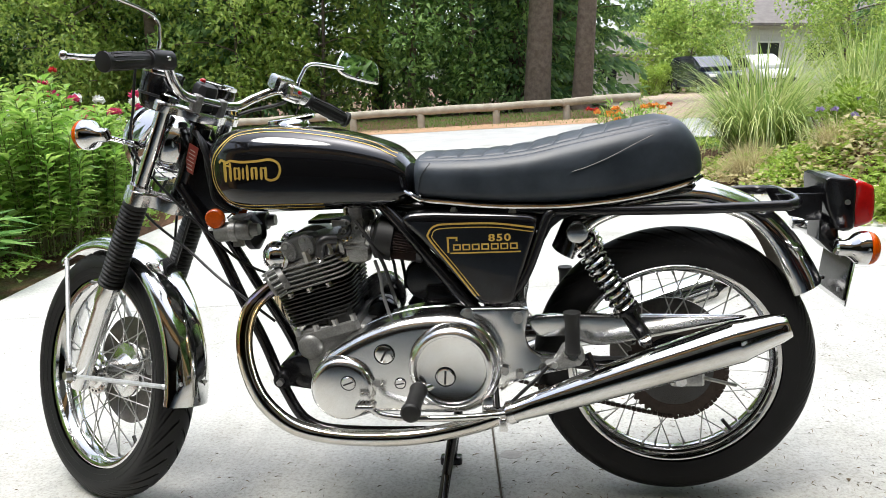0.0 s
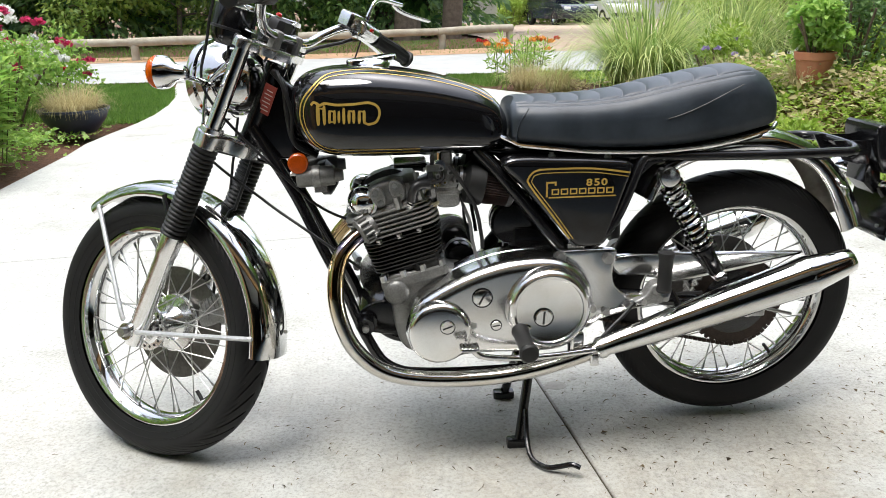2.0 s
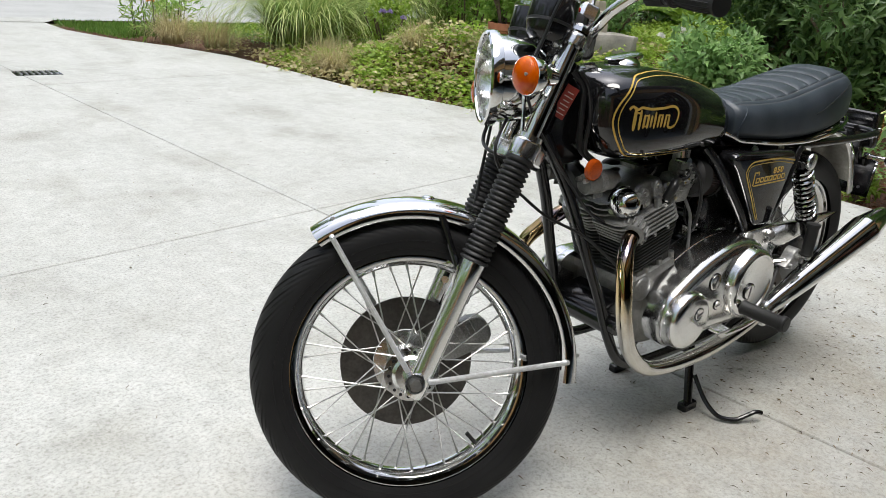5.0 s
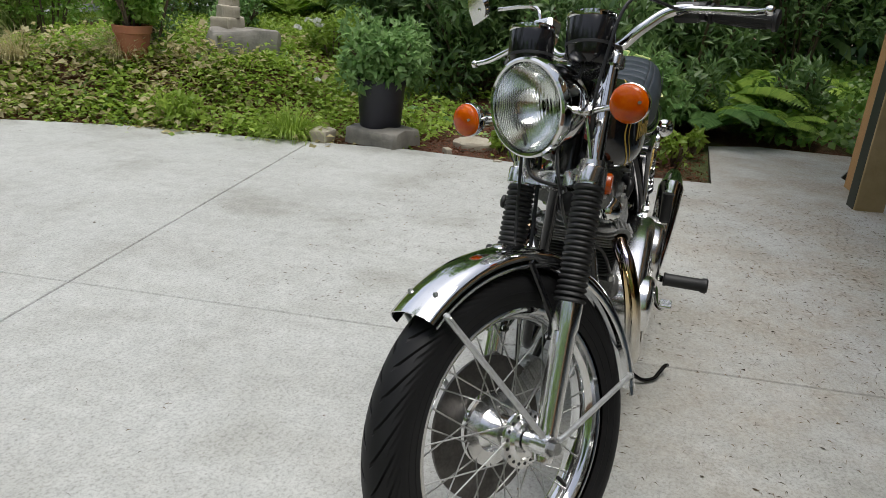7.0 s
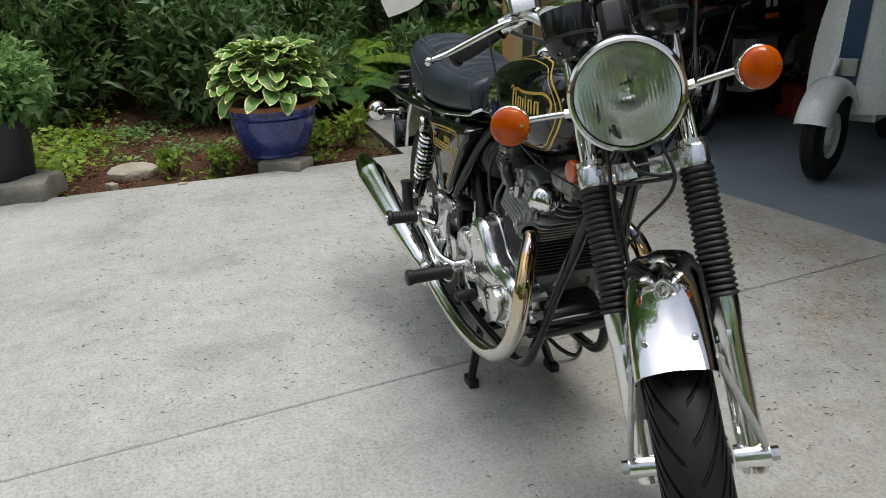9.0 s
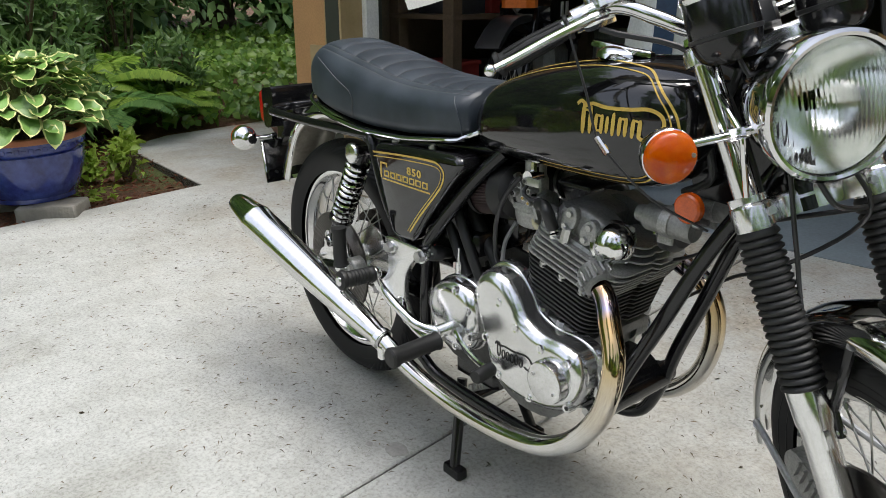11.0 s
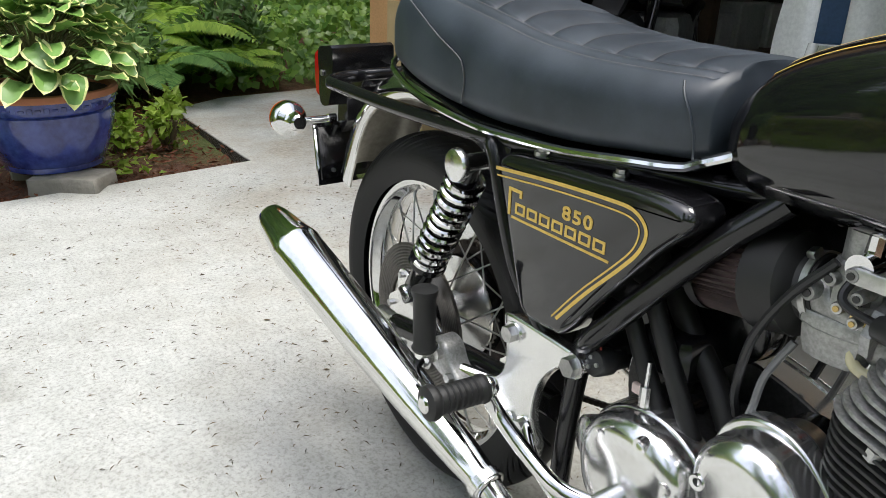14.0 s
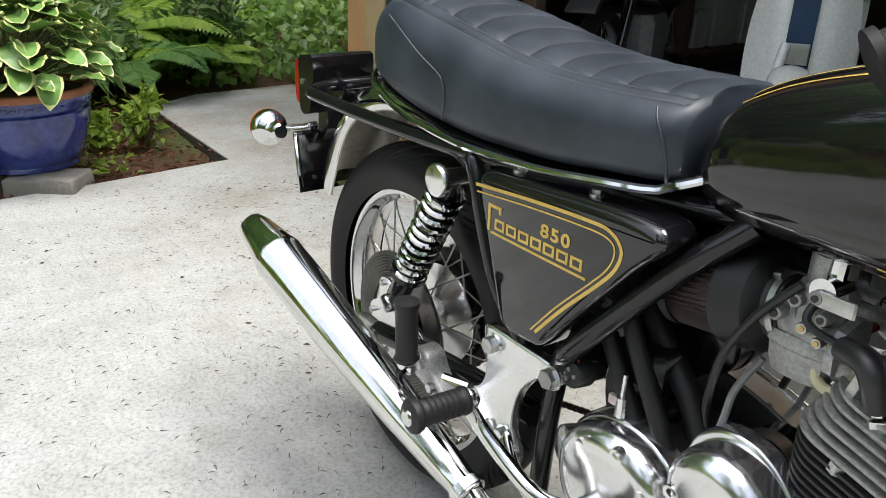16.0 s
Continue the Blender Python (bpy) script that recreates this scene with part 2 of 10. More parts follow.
# ---- mesh building ----
class Geo:
    """Vertices and faces of one mesh, piece after piece."""

    def __init__(self):
        self.v, self.f, self.mi = [], [], []

    def add(self, verts, faces, mi=0):
        o = len(self.v)
        self.v += [tuple(p) for p in verts]
        self.f += [[i + o for i in f] for f in faces]
        self.mi += [mi] * len(faces)
        return self

    def rings(self, rings, close=True, caps=True, mi=0):
        n = len(rings[0])
        verts = [p for r in rings for p in r]
        faces = []
        for i in range(len(rings) - 1):
            for j in range(n if close else n - 1):
                k = (j + 1) % n
                faces.append((i * n + j, i * n + k, (i + 1) * n + k, (i + 1) * n + j))
        if caps:
            faces.append(tuple(range(n - 1, -1, -1)))
            faces.append(tuple((len(rings) - 1) * n + j for j in range(n)))
        return self.add(verts, faces, mi)

    def tube(self, pts, r, seg=12, smooth=6, caps=True, mi=0):
        pts = curve_points(pts, smooth) if smooth else [Vector(p) for p in pts]
        n = len(pts)
        radius = r if callable(r) else (lambda u: r)
        up, rings = None, []
        for i, p in enumerate(pts):
            d = (pts[min(i + 1, n - 1)] - pts[max(i - 1, 0)]).normalized()
            if up is None:
                up = d.orthogonal().normalized()
            up = (up - d * up.dot(d)).normalized()
            side = d.cross(up)
            rr = radius(i / (n - 1))
            rings.append([p + (up * math.cos(t) + side * math.sin(t)) * rr for t in (2 * math.pi * k / seg for k in range(seg))])
        return self.rings(rings, True, caps, mi)

    def lathe(self, profile, m=Matrix(), seg=32, caps=False, mi=0):
        """profile: (radius, height) turned about the z axis of m."""
        rings = [[m @ Vector((r * math.cos(t), r * math.sin(t), h)) for t in (2 * math.pi * k / seg for k in range(seg))] for r, h in profile]
        return self.rings(rings, True, caps, mi)

    def prism(self, outline, depth, m=Matrix(), bevel=0.0, mi=0, steps=3):
        """An outline in the xy plane of m, raised by depth along its z, its upper edge rounded."""
        pts = [Vector((p[0], p[1], 0)) for p in outline]
        if sum(a.x * b.y - b.x * a.y for a, b in zip(pts, pts[1:] + pts[:1])) < 0:
            pts.reverse()
        n = len(pts)
        inward = []
        for i in range(n):
            e1, e2 = (pts[i] - pts[i - 1]).normalized(), (pts[(i + 1) % n] - pts[i]).normalized()
            q = Vector((-e1.y - e2.y, e1.x + e2.x, 0))
            inward.append(q.normalized() / max(0.5, q.normalized().dot(Vector((-e1.y, e1.x, 0)))) if q.length > 1e-6 else Vector((-e1.y, e1.x, 0)))
        rings = [[m @ p for p in pts]]
        if bevel:
            for k in range(steps + 1):
                a = math.pi / 2 * k / steps
                rings.append([m @ (p + q * bevel * (1 - math.cos(a)) + Vector((0, 0, depth - bevel + bevel * math.sin(a)))) for p, q in zip(pts, inward)])
        else:
            rings.append([m @ (p + Vector((0, 0, depth))) for p in pts])
        return self.rings(rings, True, True, mi)

    def dome(self, outline, wall, rise, m=Matrix(), mi=0):
        """An outline in the xy plane of m, raised by a wall and closed by a rounded cap."""
        n = len(outline)
        cx, cy = sum(p[0] for p in outline) / n, sum(p[1] for p in outline) / n
        rings = [[m @ Vector((x, y, 0)) for x, y in outline]]
        for k in range(11):
            a = math.pi / 2 * k / 10
            f = math.cos(a) ** 0.32 if k < 10 else 0.03
            rings.append([m @ Vector((cx + (x - cx) * f, cy + (y - cy) * f, wall + rise * math.sin(a))) for x, y in outline])
        return self.rings(rings, True, True, mi)

    def box(self, c, s, m=Matrix(), bevel=0.0, mi=0):
        x, y, z = s[0] / 2, s[1] / 2, s[2]
        b = min(bevel, x * 0.9, y * 0.9)
        o = [(-x + b, -y), (x - b, -y), (x, -y + b), (x, y - b), (x - b, y), (-x + b, y), (-x, y - b), (-x, -y + b)] if b else [(-x, -y), (x, -y), (x, y), (-x, y)]
        return self.prism(o, z, m @ Matrix.Translation((c[0], c[1], c[2] - z / 2)), min(bevel, z * 0.45), mi, 2)

    def ball(self, c, r, seg=12, squash=(1, 1, 1), mi=0):
        n = seg // 2
        rings = [[(c[0] + r * squash[0] * max(math.sin(a), 1e-4) * math.cos(t), c[1] + r * squash[1] * max(math.sin(a), 1e-4) * math.sin(t), c[2] + r * squash[2] * math.cos(a))
                  for t in (2 * math.pi * k / seg for k in range(seg))] for a in (math.pi * (n - i) / n for i in range(n + 1))]
        return self.rings(rings, True, False, mi)

    def strip(self, pts, normals, width, lift=0.0008, mi=0):
        """A flat band along pts, lying on a surface with those normals."""
        out, n = [], len(pts)
        for i in range(n):
            d = (pts[min(i + 1, n - 1)] - pts[max(i - 1, 0)]).normalized()
            s = normals[i].cross(d).normalized() * width / 2
            out += [pts[i] - s + normals[i] * lift, pts[i] + s + normals[i] * lift]
        return self.add(out, [(2 * i, 2 * i + 1, 2 * i + 3, 2 * i + 2) for i in range(n - 1)], mi)

    def mesh(self, name, mats, smooth=True, angle=35):
        me = bpy.data.meshes.new(name)
        me.from_pydata(self.v, [], self.f)
        for one in mats if isinstance(mats, (list, tuple)) else [mats]:
            me.materials.append(one)
        if len(me.materials) > 1:
            me.polygons.foreach_set("material_index", self.mi)
        if smooth and len(self.f) < 30000:
            bm = bmesh.new()
            bm.from_mesh(me)
            bmesh.ops.recalc_face_normals(bm, faces=bm.faces)
            bm.to_mesh(me)
            bm.free()
        if smooth:
            me.polygons.foreach_set("use_smooth", [True] * len(me.polygons))
            me.set_sharp_from_angle(angle=radians(angle))
        me.update()
        return me


def curve_points(pts, k=6):
    """Points of a smooth curve through the given ones."""
    p = [Vector(q) for q in pts]
    if len(p) < 3:
        return p
    p = [2 * p[0] - p[1]] + p + [2 * p[-1] - p[-2]]
    out = []
    for i in range(1, len(p) - 2):
        a, b, c, d = p[i - 1:i + 3]
        for j in range(k):
            t = j / k
            out.append(0.5 * (2 * b + (c - a) * t + (2 * a - 5 * b + 4 * c - d) * t * t + (3 * b - a - 3 * c + d) * t ** 3))
    return out + [p[-2]]


def part(name, geo, material, parent, label="", m=None, smooth=True, angle=35, kind=""):
    """Links one mesh as a part under a thing or under a part."""
    me = geo if isinstance(geo, bpy.types.Mesh) else geo.mesh(name, material, smooth, angle)
    ob = new(name, me)
    ob.parent = parent
    if m is not None:
        ob.matrix_basis = m
    return tagged(ob, label, kind=kind)


def thing(name, label, category, m=None, group="", kind="", geo=None, material=None, smooth=True):
    ob = new(name, geo.mesh(name, material, smooth) if geo else None)
    if m is not None:
        ob.matrix_basis = m
    return tagged(ob, label, category, group, kind)


def interp(x, table):
    """Smooth value of a table of (x, value, ...) at x."""
    if x <= table[0][0]:
        return table[0][1:]
    for a, b in zip(table, table[1:]):
        if x <= b[0]:
            u = (x - a[0]) / (b[0] - a[0])
            return tuple(p + (q - p) * u for p, q in zip(a[1:], b[1:]))
    return table[-1][1:]


def smooth_table(table, k=5):
    """The same table, refined along a smooth curve."""
    out = []
    t = [tuple(r) for r in table]
    t = [tuple(2 * a - b for a, b in zip(t[0], t[1]))] + t + [tuple(2 * a - b for a, b in zip(t[-1], t[-2]))]
    for i in range(1, len(t) - 2):
        for j in range(k):
            u = j / k
            out.append(tuple(0.5 * (2 * b + (c - a) * u + (2 * a - 5 * b + 4 * c - d) * u * u + (3 * b - a - 3 * c + d) * u ** 3) for a, b, c, d in zip(*t[i - 1:i + 3])))
    out.append(t[-2])
    return out


def rounded(outline, k=4):
    """A closed outline with its corners smoothed into a curve."""
    n, out = len(outline), []
    for i in range(n):
        a, b, c, d = (Vector(outline[(i + j) % n][:2]) for j in (-1, 0, 1, 2))
        for j in range(k):
            u = j / k
            out.append(tuple(0.5 * (2 * b + (c - a) * u + (2 * a - 5 * b + 4 * c - d) * u * u + (3 * b - a - 3 * c + d) * u ** 3)))
    return out


def axis_to(p, q):
    """A pose at p whose z axis points to q."""
    p, q = Vector(p), Vector(q)
    return Matrix.Translation(p) @ (q - p).to_track_quat('Z', 'Y').to_matrix().to_4x4()


LEFT = Matrix(((1, 0, 0, 0), (0, 0, -1, 0), (0, 1, 0, 0), (0, 0, 0, 1)))    # xy outline -> x, z; raised towards -y
RIGHT = Matrix(((1, 0, 0, 0), (0, 0, 1, 0), (0, 1, 0, 0), (0, 0, 0, 1)))    # the same, raised towards +y


def side(s, y):
    """A pose that lays an x, z outline on the plane at y (s: -1 left, 1 right), raised outwards."""
    return Matrix.Translation((0, s * y, 0)) @ (LEFT if s < 0 else RIGHT)


# ---- ground, driveway, road ----
def lerp_step(v, a, b):
    u = min(1.0, max(0.0, (v - a) / (b - a)))
    return u * u * (3 - 2 * u)


def land(x, y):
    """The height of the land: the drive is level, the beds rise gently and the yard beyond the road falls away."""
    z = 0.0
    if y > 9.6:
        z += min((y - 9.6) * 0.03, 0.2) - min(0.5, max(0.0, (y - 17) * 0.022))
    z += 0.42 * lerp_step(x - 2.72 + 0.25 * (y - 2.7), 0.12, 0.95) * lerp_step(y, 2.3, 3.3) * (1 - lerp_step(y, 4.9, 6.3))
    if x > 3.3:
        z += 0.045 * min(x - 3.3, 8.0) * (1 - lerp_step(y, 9, 12))
    return z


def ground_material():
    m = bpy.data.materials.new("garden_soil")
    m.use_nodes = True
    nt = m.node_tree
    p = nt.nodes["Principled BSDF"]
    soil = ramp_to(nt, noise_of(nt, 5, 8, 0.7), (0.085, 0.038, 0.022), (0.19, 0.09, 0.052))
    litter = ramp_to(nt, noise_of(nt, 38, 4, 0.7), (0.05, 0.025, 0.014), (0.24, 0.12, 0.07), 0.4, 0.7)
    col = blend(nt, 0.5, soil, litter)
    moss = ramp_to(nt, noise_of(nt, 0.8, 4), (0, 0, 0), (1, 1, 1), 0.52, 0.62)
    green = ramp_to(nt, noise_of(nt, 30, 4), (0.06, 0.085, 0.02), (0.13, 0.15, 0.045))
    col = blend(nt, moss, col, green)
    nt.links.new(col, p.inputs["Base Color"])
    p.inputs["Roughness"].default_value = 0.95
    nt.links.new(bump_of(nt, noise_of(nt, 45, 6, 0.75), 0.9, 0.03), p.inputs["Normal"])
    return m


SOIL = ground_material()
xs = [-400, -120, -60, -30] + [-20 + i for i in range(22)] + [2 + 0.25 * i for i in range(20)] + [7 + i for i in range(19)] + [30, 60, 120, 400]
ys = [-400, -120, -60, -30] + [-20 + i for i in range(22)] + [2 + 0.25 * i for i in range(20)] + [7 + i for i in range(39)] + [60, 90, 140, 400]
gv, gf = [], []
for yy in ys:
    for xx in xs:
        inside = -3.4 < xx < 4.9 and -9 < yy < 9.6 and not (xx > 2.4 and yy > -0.4)
        gv.append((xx, yy, land(xx, yy) - (0.1 if inside else 0.045)))
w = len(xs)
for j in range(len(ys) - 1):
    for i in range(w - 1):
        gf.append((j * w + i, j * w + i + 1, (j + 1) * w + i + 1, (j + 1) * w + i))
thing("ground", "brown garden soil and leaf litter", "ground", kind="structure", geo=Geo().add(gv, gf), material=SOIL)


def concrete_material():
    m = bpy.data.materials.new("concrete")
    m.use_nodes = True
    nt = m.node_tree
    p = nt.nodes["Principled BSDF"]
    big = ramp_to(nt, noise_of(nt, 0.9, 5, 0.6), (0.395, 0.4, 0.378), (0.505, 0.51, 0.486), 0.3, 0.7)
    mid = ramp_to(nt, noise_of(nt, 16, 6, 0.7), (0.336, 0.345, 0.328), (0.538, 0.547, 0.523), 0.33, 0.67)
    col = blend(nt, 0.45, big, mid)
    grit = ramp_to(nt, noise_of(nt, 95, 6, 0.75), (0.42, 0.42, 0.41), (1, 1, 1), 0.34, 0.54)
    col = blend(nt, 0.62, col, grit, 'MULTIPLY')
    stain = ramp_to(nt, noise_of(nt, 1.9, 3, 0.5), (0.80, 0.79, 0.76), (1, 1, 1), 0.32, 0.46)
    col = blend(nt, 0.8, col, stain, 'MULTIPLY')
    speck = ramp_to(nt, noise_of(nt, 75, 2, 0.6), (1, 1, 1), (0.62, 0.6, 0.56), 0.59, 0.67)
    col = blend(nt, 0.5, col, speck, 'MULTIPLY')
    smear = ramp_to(nt, noise_of(nt, 4.5, 5, 0.65, (1, 0.45, 1)), (0.84, 0.83, 0.81), (1.0, 1.0, 1.0), 0.36, 0.56)
    col = blend(nt, 0.6, col, smear, 'MULTIPLY')
    # brown dirt and leaf dust gathered towards the garage
    xyz = nt.nodes.new("ShaderNodeSeparateXYZ")
    nt.links.new(nt.nodes.new("ShaderNodeTexCoord").outputs["Object"], xyz.inputs[0])
    near = nt.nodes.new("ShaderNodeMapRange")
    near.inputs[1].default_value, near.inputs[2].default_value, near.inputs[3].default_value, near.inputs[4].default_value = 0.6, -1.1, 0.0, 1.0
    nt.links.new(xyz.outputs[1], near.inputs[0])
    patch = ramp_to(nt, noise_of(nt, 1.7, 6, 0.7), (0, 0, 0), (1, 1, 1), 0.4, 0.62)
    both = nt.nodes.new("ShaderNodeMath")
    both.operation = 'MULTIPLY'
    nt.links.new(near.outputs[0], both.inputs[0])
    nt.links.new(patch, both.inputs[1])
    half_ = nt.nodes.new("ShaderNodeMath")
    half_.operation = 'MULTIPLY'
    half_.inputs[1].default_value = 0.92
    nt.links.new(both.outputs[0], half_.inputs[0])
    col = blend(nt, half_.outputs[0], col, ramp_to(nt, noise_of(nt, 45, 4, 0.7), (0.2, 0.17, 0.125), (0.4, 0.36, 0.29)))
    nt.links.new(col, p.inputs["Base Color"])
    p.inputs["Roughness"].default_value = 0.82
    nt.links.new(bump_of(nt, noise_of(nt, 190, 4, 0.7), 0.35, 0.002), p.inputs["Normal"])
    return m


CONCRETE = concrete_material()


def clip(poly, p, n):
    """The part of a polygon on the side of the line through p that n points to."""
    out = []
    for a, b in zip(poly, poly[1:] + poly[:1]):
        da, db = (a[0] - p[0]) * n[0] + (a[1] - p[1]) * n[1], (b[0] - p[0]) * n[0] + (b[1] - p[1]) * n[1]
        if da >= 0:
            out.append(a)
        if da * db < 0:
            u = da / (da - db)
            out.append((a[0] + (b[0] - a[0]) * u, a[1] + (b[1] - a[1]) * u))
    return out


right_edge = [(3.78, -1.33), (4.66, -1.62), (4.62, -0.8), (4.4, -0.44), (3.08, -0.45), (3.0, 0.2), (2.965, 0.7), (2.95, 1.6), (2.84, 2.1), (2.72, 2.7), (2.58, 3.6), (2.35, 4.3), (2.08, 4.9), (1.95, 5.9), (1.8, 6.8), (1.45, 7.6), (1.0, 8.3), (0.7, 9.1), (0.62, 10.1)]
left_edge = [(-3.3, 10.1), (-3.08, 9.1), (-2.82, 8.1), (-2.7, 7.3), (-2.64, 6.5), (-2.65, 5.9), (-2.71, 5.3), (-2.74, 4.8), (-2.7, 4.3), (-2.68, 2.8), (-2.58, 1.9), (-2.6, 0.6), (-2.65, -2.3)]
drive_poly = right_edge + left_edge + [(0.93, -1.8), (2.86, -1.5), (3.2, -1.43)]
JOINT_A, NORMAL_A = (0.255, 0.2), (0.9935, 0.114)
JOINT_B, NORMAL_B = (0.05, 1.905), (-0.143, 0.9897)
drive = thing("driveway", "pale grey concrete driveway with cut joints", "driveway", kind="structure")
for sa in (-1, 1):
    for lo, hi in ((None, 0.0), (0.0, 3.6), (3.6, None)):
        poly = clip(drive_poly, (JOINT_A[0] + sa * 0.003, JOINT_A[1]), (sa * NORMAL_A[0], sa * NORMAL_A[1]))
        if lo is not None:
            poly = clip(poly, (JOINT_B[0], JOINT_B[1] + lo + 0.003), NORMAL_B)
        if hi is not None:
            poly = clip(poly, (JOINT_B[0], JOINT_B[1] + hi - 0.003), (-NORMAL_B[0], -NORMAL_B[1]))
        part("concrete_panel", Geo().prism(poly, 0.12, Matrix.Translation((0, 0, -0.12)), 0.004, steps=1), CONCRETE, drive, smooth=False)
part("joint_filler", Geo().prism(drive_poly, 0.1, Matrix.Translation((0, 0, -0.108))), mat("joint_dirt", (0.05, 0.045, 0.035), (0.09, 0.075, 0.05), scale=20, fine=120, rough=0.95), drive, "dark dirt in the joints", smooth=False)
for cx, cy in ((-0.27, 6.0), (-2.16, 7.53)):
    grate = thing("drain_grate", "dark iron drain grate set in the concrete", "drain", geo=Geo().box((0, 0, -0.02), (0.36, 0.22, 0.044), Matrix(), 0.006), material=BLACK_FRAME, m=pose(cx, cy, 0.0), group="driveway drains")
    for k in range(7):
        part("grate_bar", Geo().box((-0.135 + 0.045 * k, 0, 0.006), (0.02, 0.19, 0.008), Matrix(), 0.002), STEEL, grate, smooth=False)

# bits of needle and leaf on the concrete
rng = np.random.default_rng(5)
g = Geo()
for k in range(6500):
    u = rng.random()
    if u < 0.4:
        x, y = rng.uniform(0.3, 2.9), rng.uniform(-1.4, 1.3)
    elif u < 0.85:
        x, y = rng.uniform(-0.6, 2.7), -1.5 + 1.7 * rng.random() ** 1.6 + 0.12 * rng.uniform(-1, 1)
    else:
        x, y = rng.uniform(-2.4, 2.7), rng.uniform(-1.7, 5.5)
    if x > 2.3 and y > 3.5:
        continue
    a, L, wd = rng.uniform(0, 6.28), rng.uniform(0.004, 0.013), rng.uniform(0.0004, 0.0008)
    if rng.random() < (0.03 if y < 0.0 else 0.01):
        L, wd = rng.uniform(0.005, 0.011), rng.uniform(0.002, 0.004)
    c, s_ = math.cos(a), math.sin(a)
    z = 0.0012
    g.add([(x - c * L + s_ * wd, y - s_ * L - c * wd, z), (x - c * L * 0.2 - s_ * wd * 2, y - s_ * L * 0.2 + c * wd * 2, z + 0.003), (x + c * L, y + s_ * L, z), (x + s_ * wd, y - c * wd, z + 0.0015)], [(0, 3, 2, 1)])
thing("fallen_needles", "brown needles and leaf bits scattered on concrete", "litter", kind="stuff", geo=g, material=leaf_mat("dry_litter", (0.05, 0.035, 0.02), (0.2, 0.145, 0.085)), smooth=False)

# oil stain by the centre stand
g = Geo()
for cx, cy, r_, sd in ((0.302, 0.178, 0.026, 1), (0.365, 0.215, 0.008, 5)):
    ring = [(cx + r_ * (1 + 0.35 * noise.noise((math.cos(a) * 1.3, math.sin(a) * 1.3, sd))) * math.cos(a) * 1.3, cy + r_ * (1 + 0.35 * noise.noise((math.cos(a) * 1.3, math.sin(a) * 1.3, sd))) * math.sin(a)) for a in (2 * math.pi * k / 36 for k in range(36))]
    g.prism(ring, 0.0006, Matrix.Translation((0, 0, 0.0003)))
thing("oil_stain", "dark dried oil spots on concrete by the stand", "stain", geo=g, material=mat("oil_spot", (0.22, 0.215, 0.195), (0.4, 0.395, 0.37), scale=60, fine=190, rough=0.9, rough2=1.0, fine_mix=0.5), smooth=False)

# road
ASPHALT = mat("pale_asphalt", (0.4, 0.405, 0.4), (0.33, 0.335, 0.33), scale=2.2, fine=90, rough=0.85, bump=0.3, dist=0.003)
rv, rf = [], []
rx = [-60 + 2 * i for i in range(61)]
for i, xx in enumerate(rx):
    bow = 0.012 * max(0.0, xx) ** 1.5
    for yy in (10.0, 10.9, 12.0, 13.0 + bow):
        rv.append((xx, yy, land(0, yy) + 0.004))
for i in range(len(rx) - 1):
    for j in range(3):
        rf.append((i * 4 + j, (i + 1) * 4 + j, (i + 1) * 4 + j + 1, i * 4 + j + 1))
thing("road", "pale grey asphalt lane", "road", kind="structure", geo=Geo().add(rv, rf), material=ASPHALT)
apron = Geo().add([(-3.1, 9.85, 0.006), (0.66, 9.85, 0.006), (0.9, 10.15, 0.028), (-3.35, 10.15, 0.028)], [(0, 1, 2, 3)])
thing("road_apron", "concrete lip where drive meets road", "driveway", kind="structure", geo=apron, material=CONCRETE)
lit = [(xx, yy, land(0, yy) + 0.009) for xx in rx[:32] for yy in (12.85 + 0.12 * math.sin(xx * 0.9), 13.3 + 0.18 * math.sin(xx * 1.3 + 1), 13.85 + 0.2 * math.sin(xx * 0.7))]
thing("needle_litter", "orange-brown needle litter along the road edge", "litter", kind="stuff", geo=Geo().add(lit, [(i * 3 + j, (i + 1) * 3 + j, (i + 1) * 3 + j + 1, i * 3 + j + 1) for i in range(31) for j in range(2)]), material=mat("orange_needles", (0.44, 0.27, 0.16), (0.3, 0.2, 0.12), scale=2.5, fine=40, rough=0.95, bump=0.5, dist=0.01))
# gravel drive far right
gv = [(xx, yy, land(xx, yy) + 0.012) for yy in (13.0, 15, 17, 20, 24, 30, 40, 46) for xx in (2.2, 5, 9, 14, 22)]
thing("gravel_yard", "reddish gravel yard beyond the road", "ground", kind="structure", geo=Geo().add(gv, [(j * 5 + i, j * 5 + i + 1, (j + 1) * 5 + i + 1, (j + 1) * 5 + i) for j in range(7) for i in range(4)]), material=mat("red_gravel", (0.3, 0.22, 0.16), (0.38, 0.3, 0.23), scale=1.5, fine=60, rough=0.95, bump=0.4, dist=0.01))

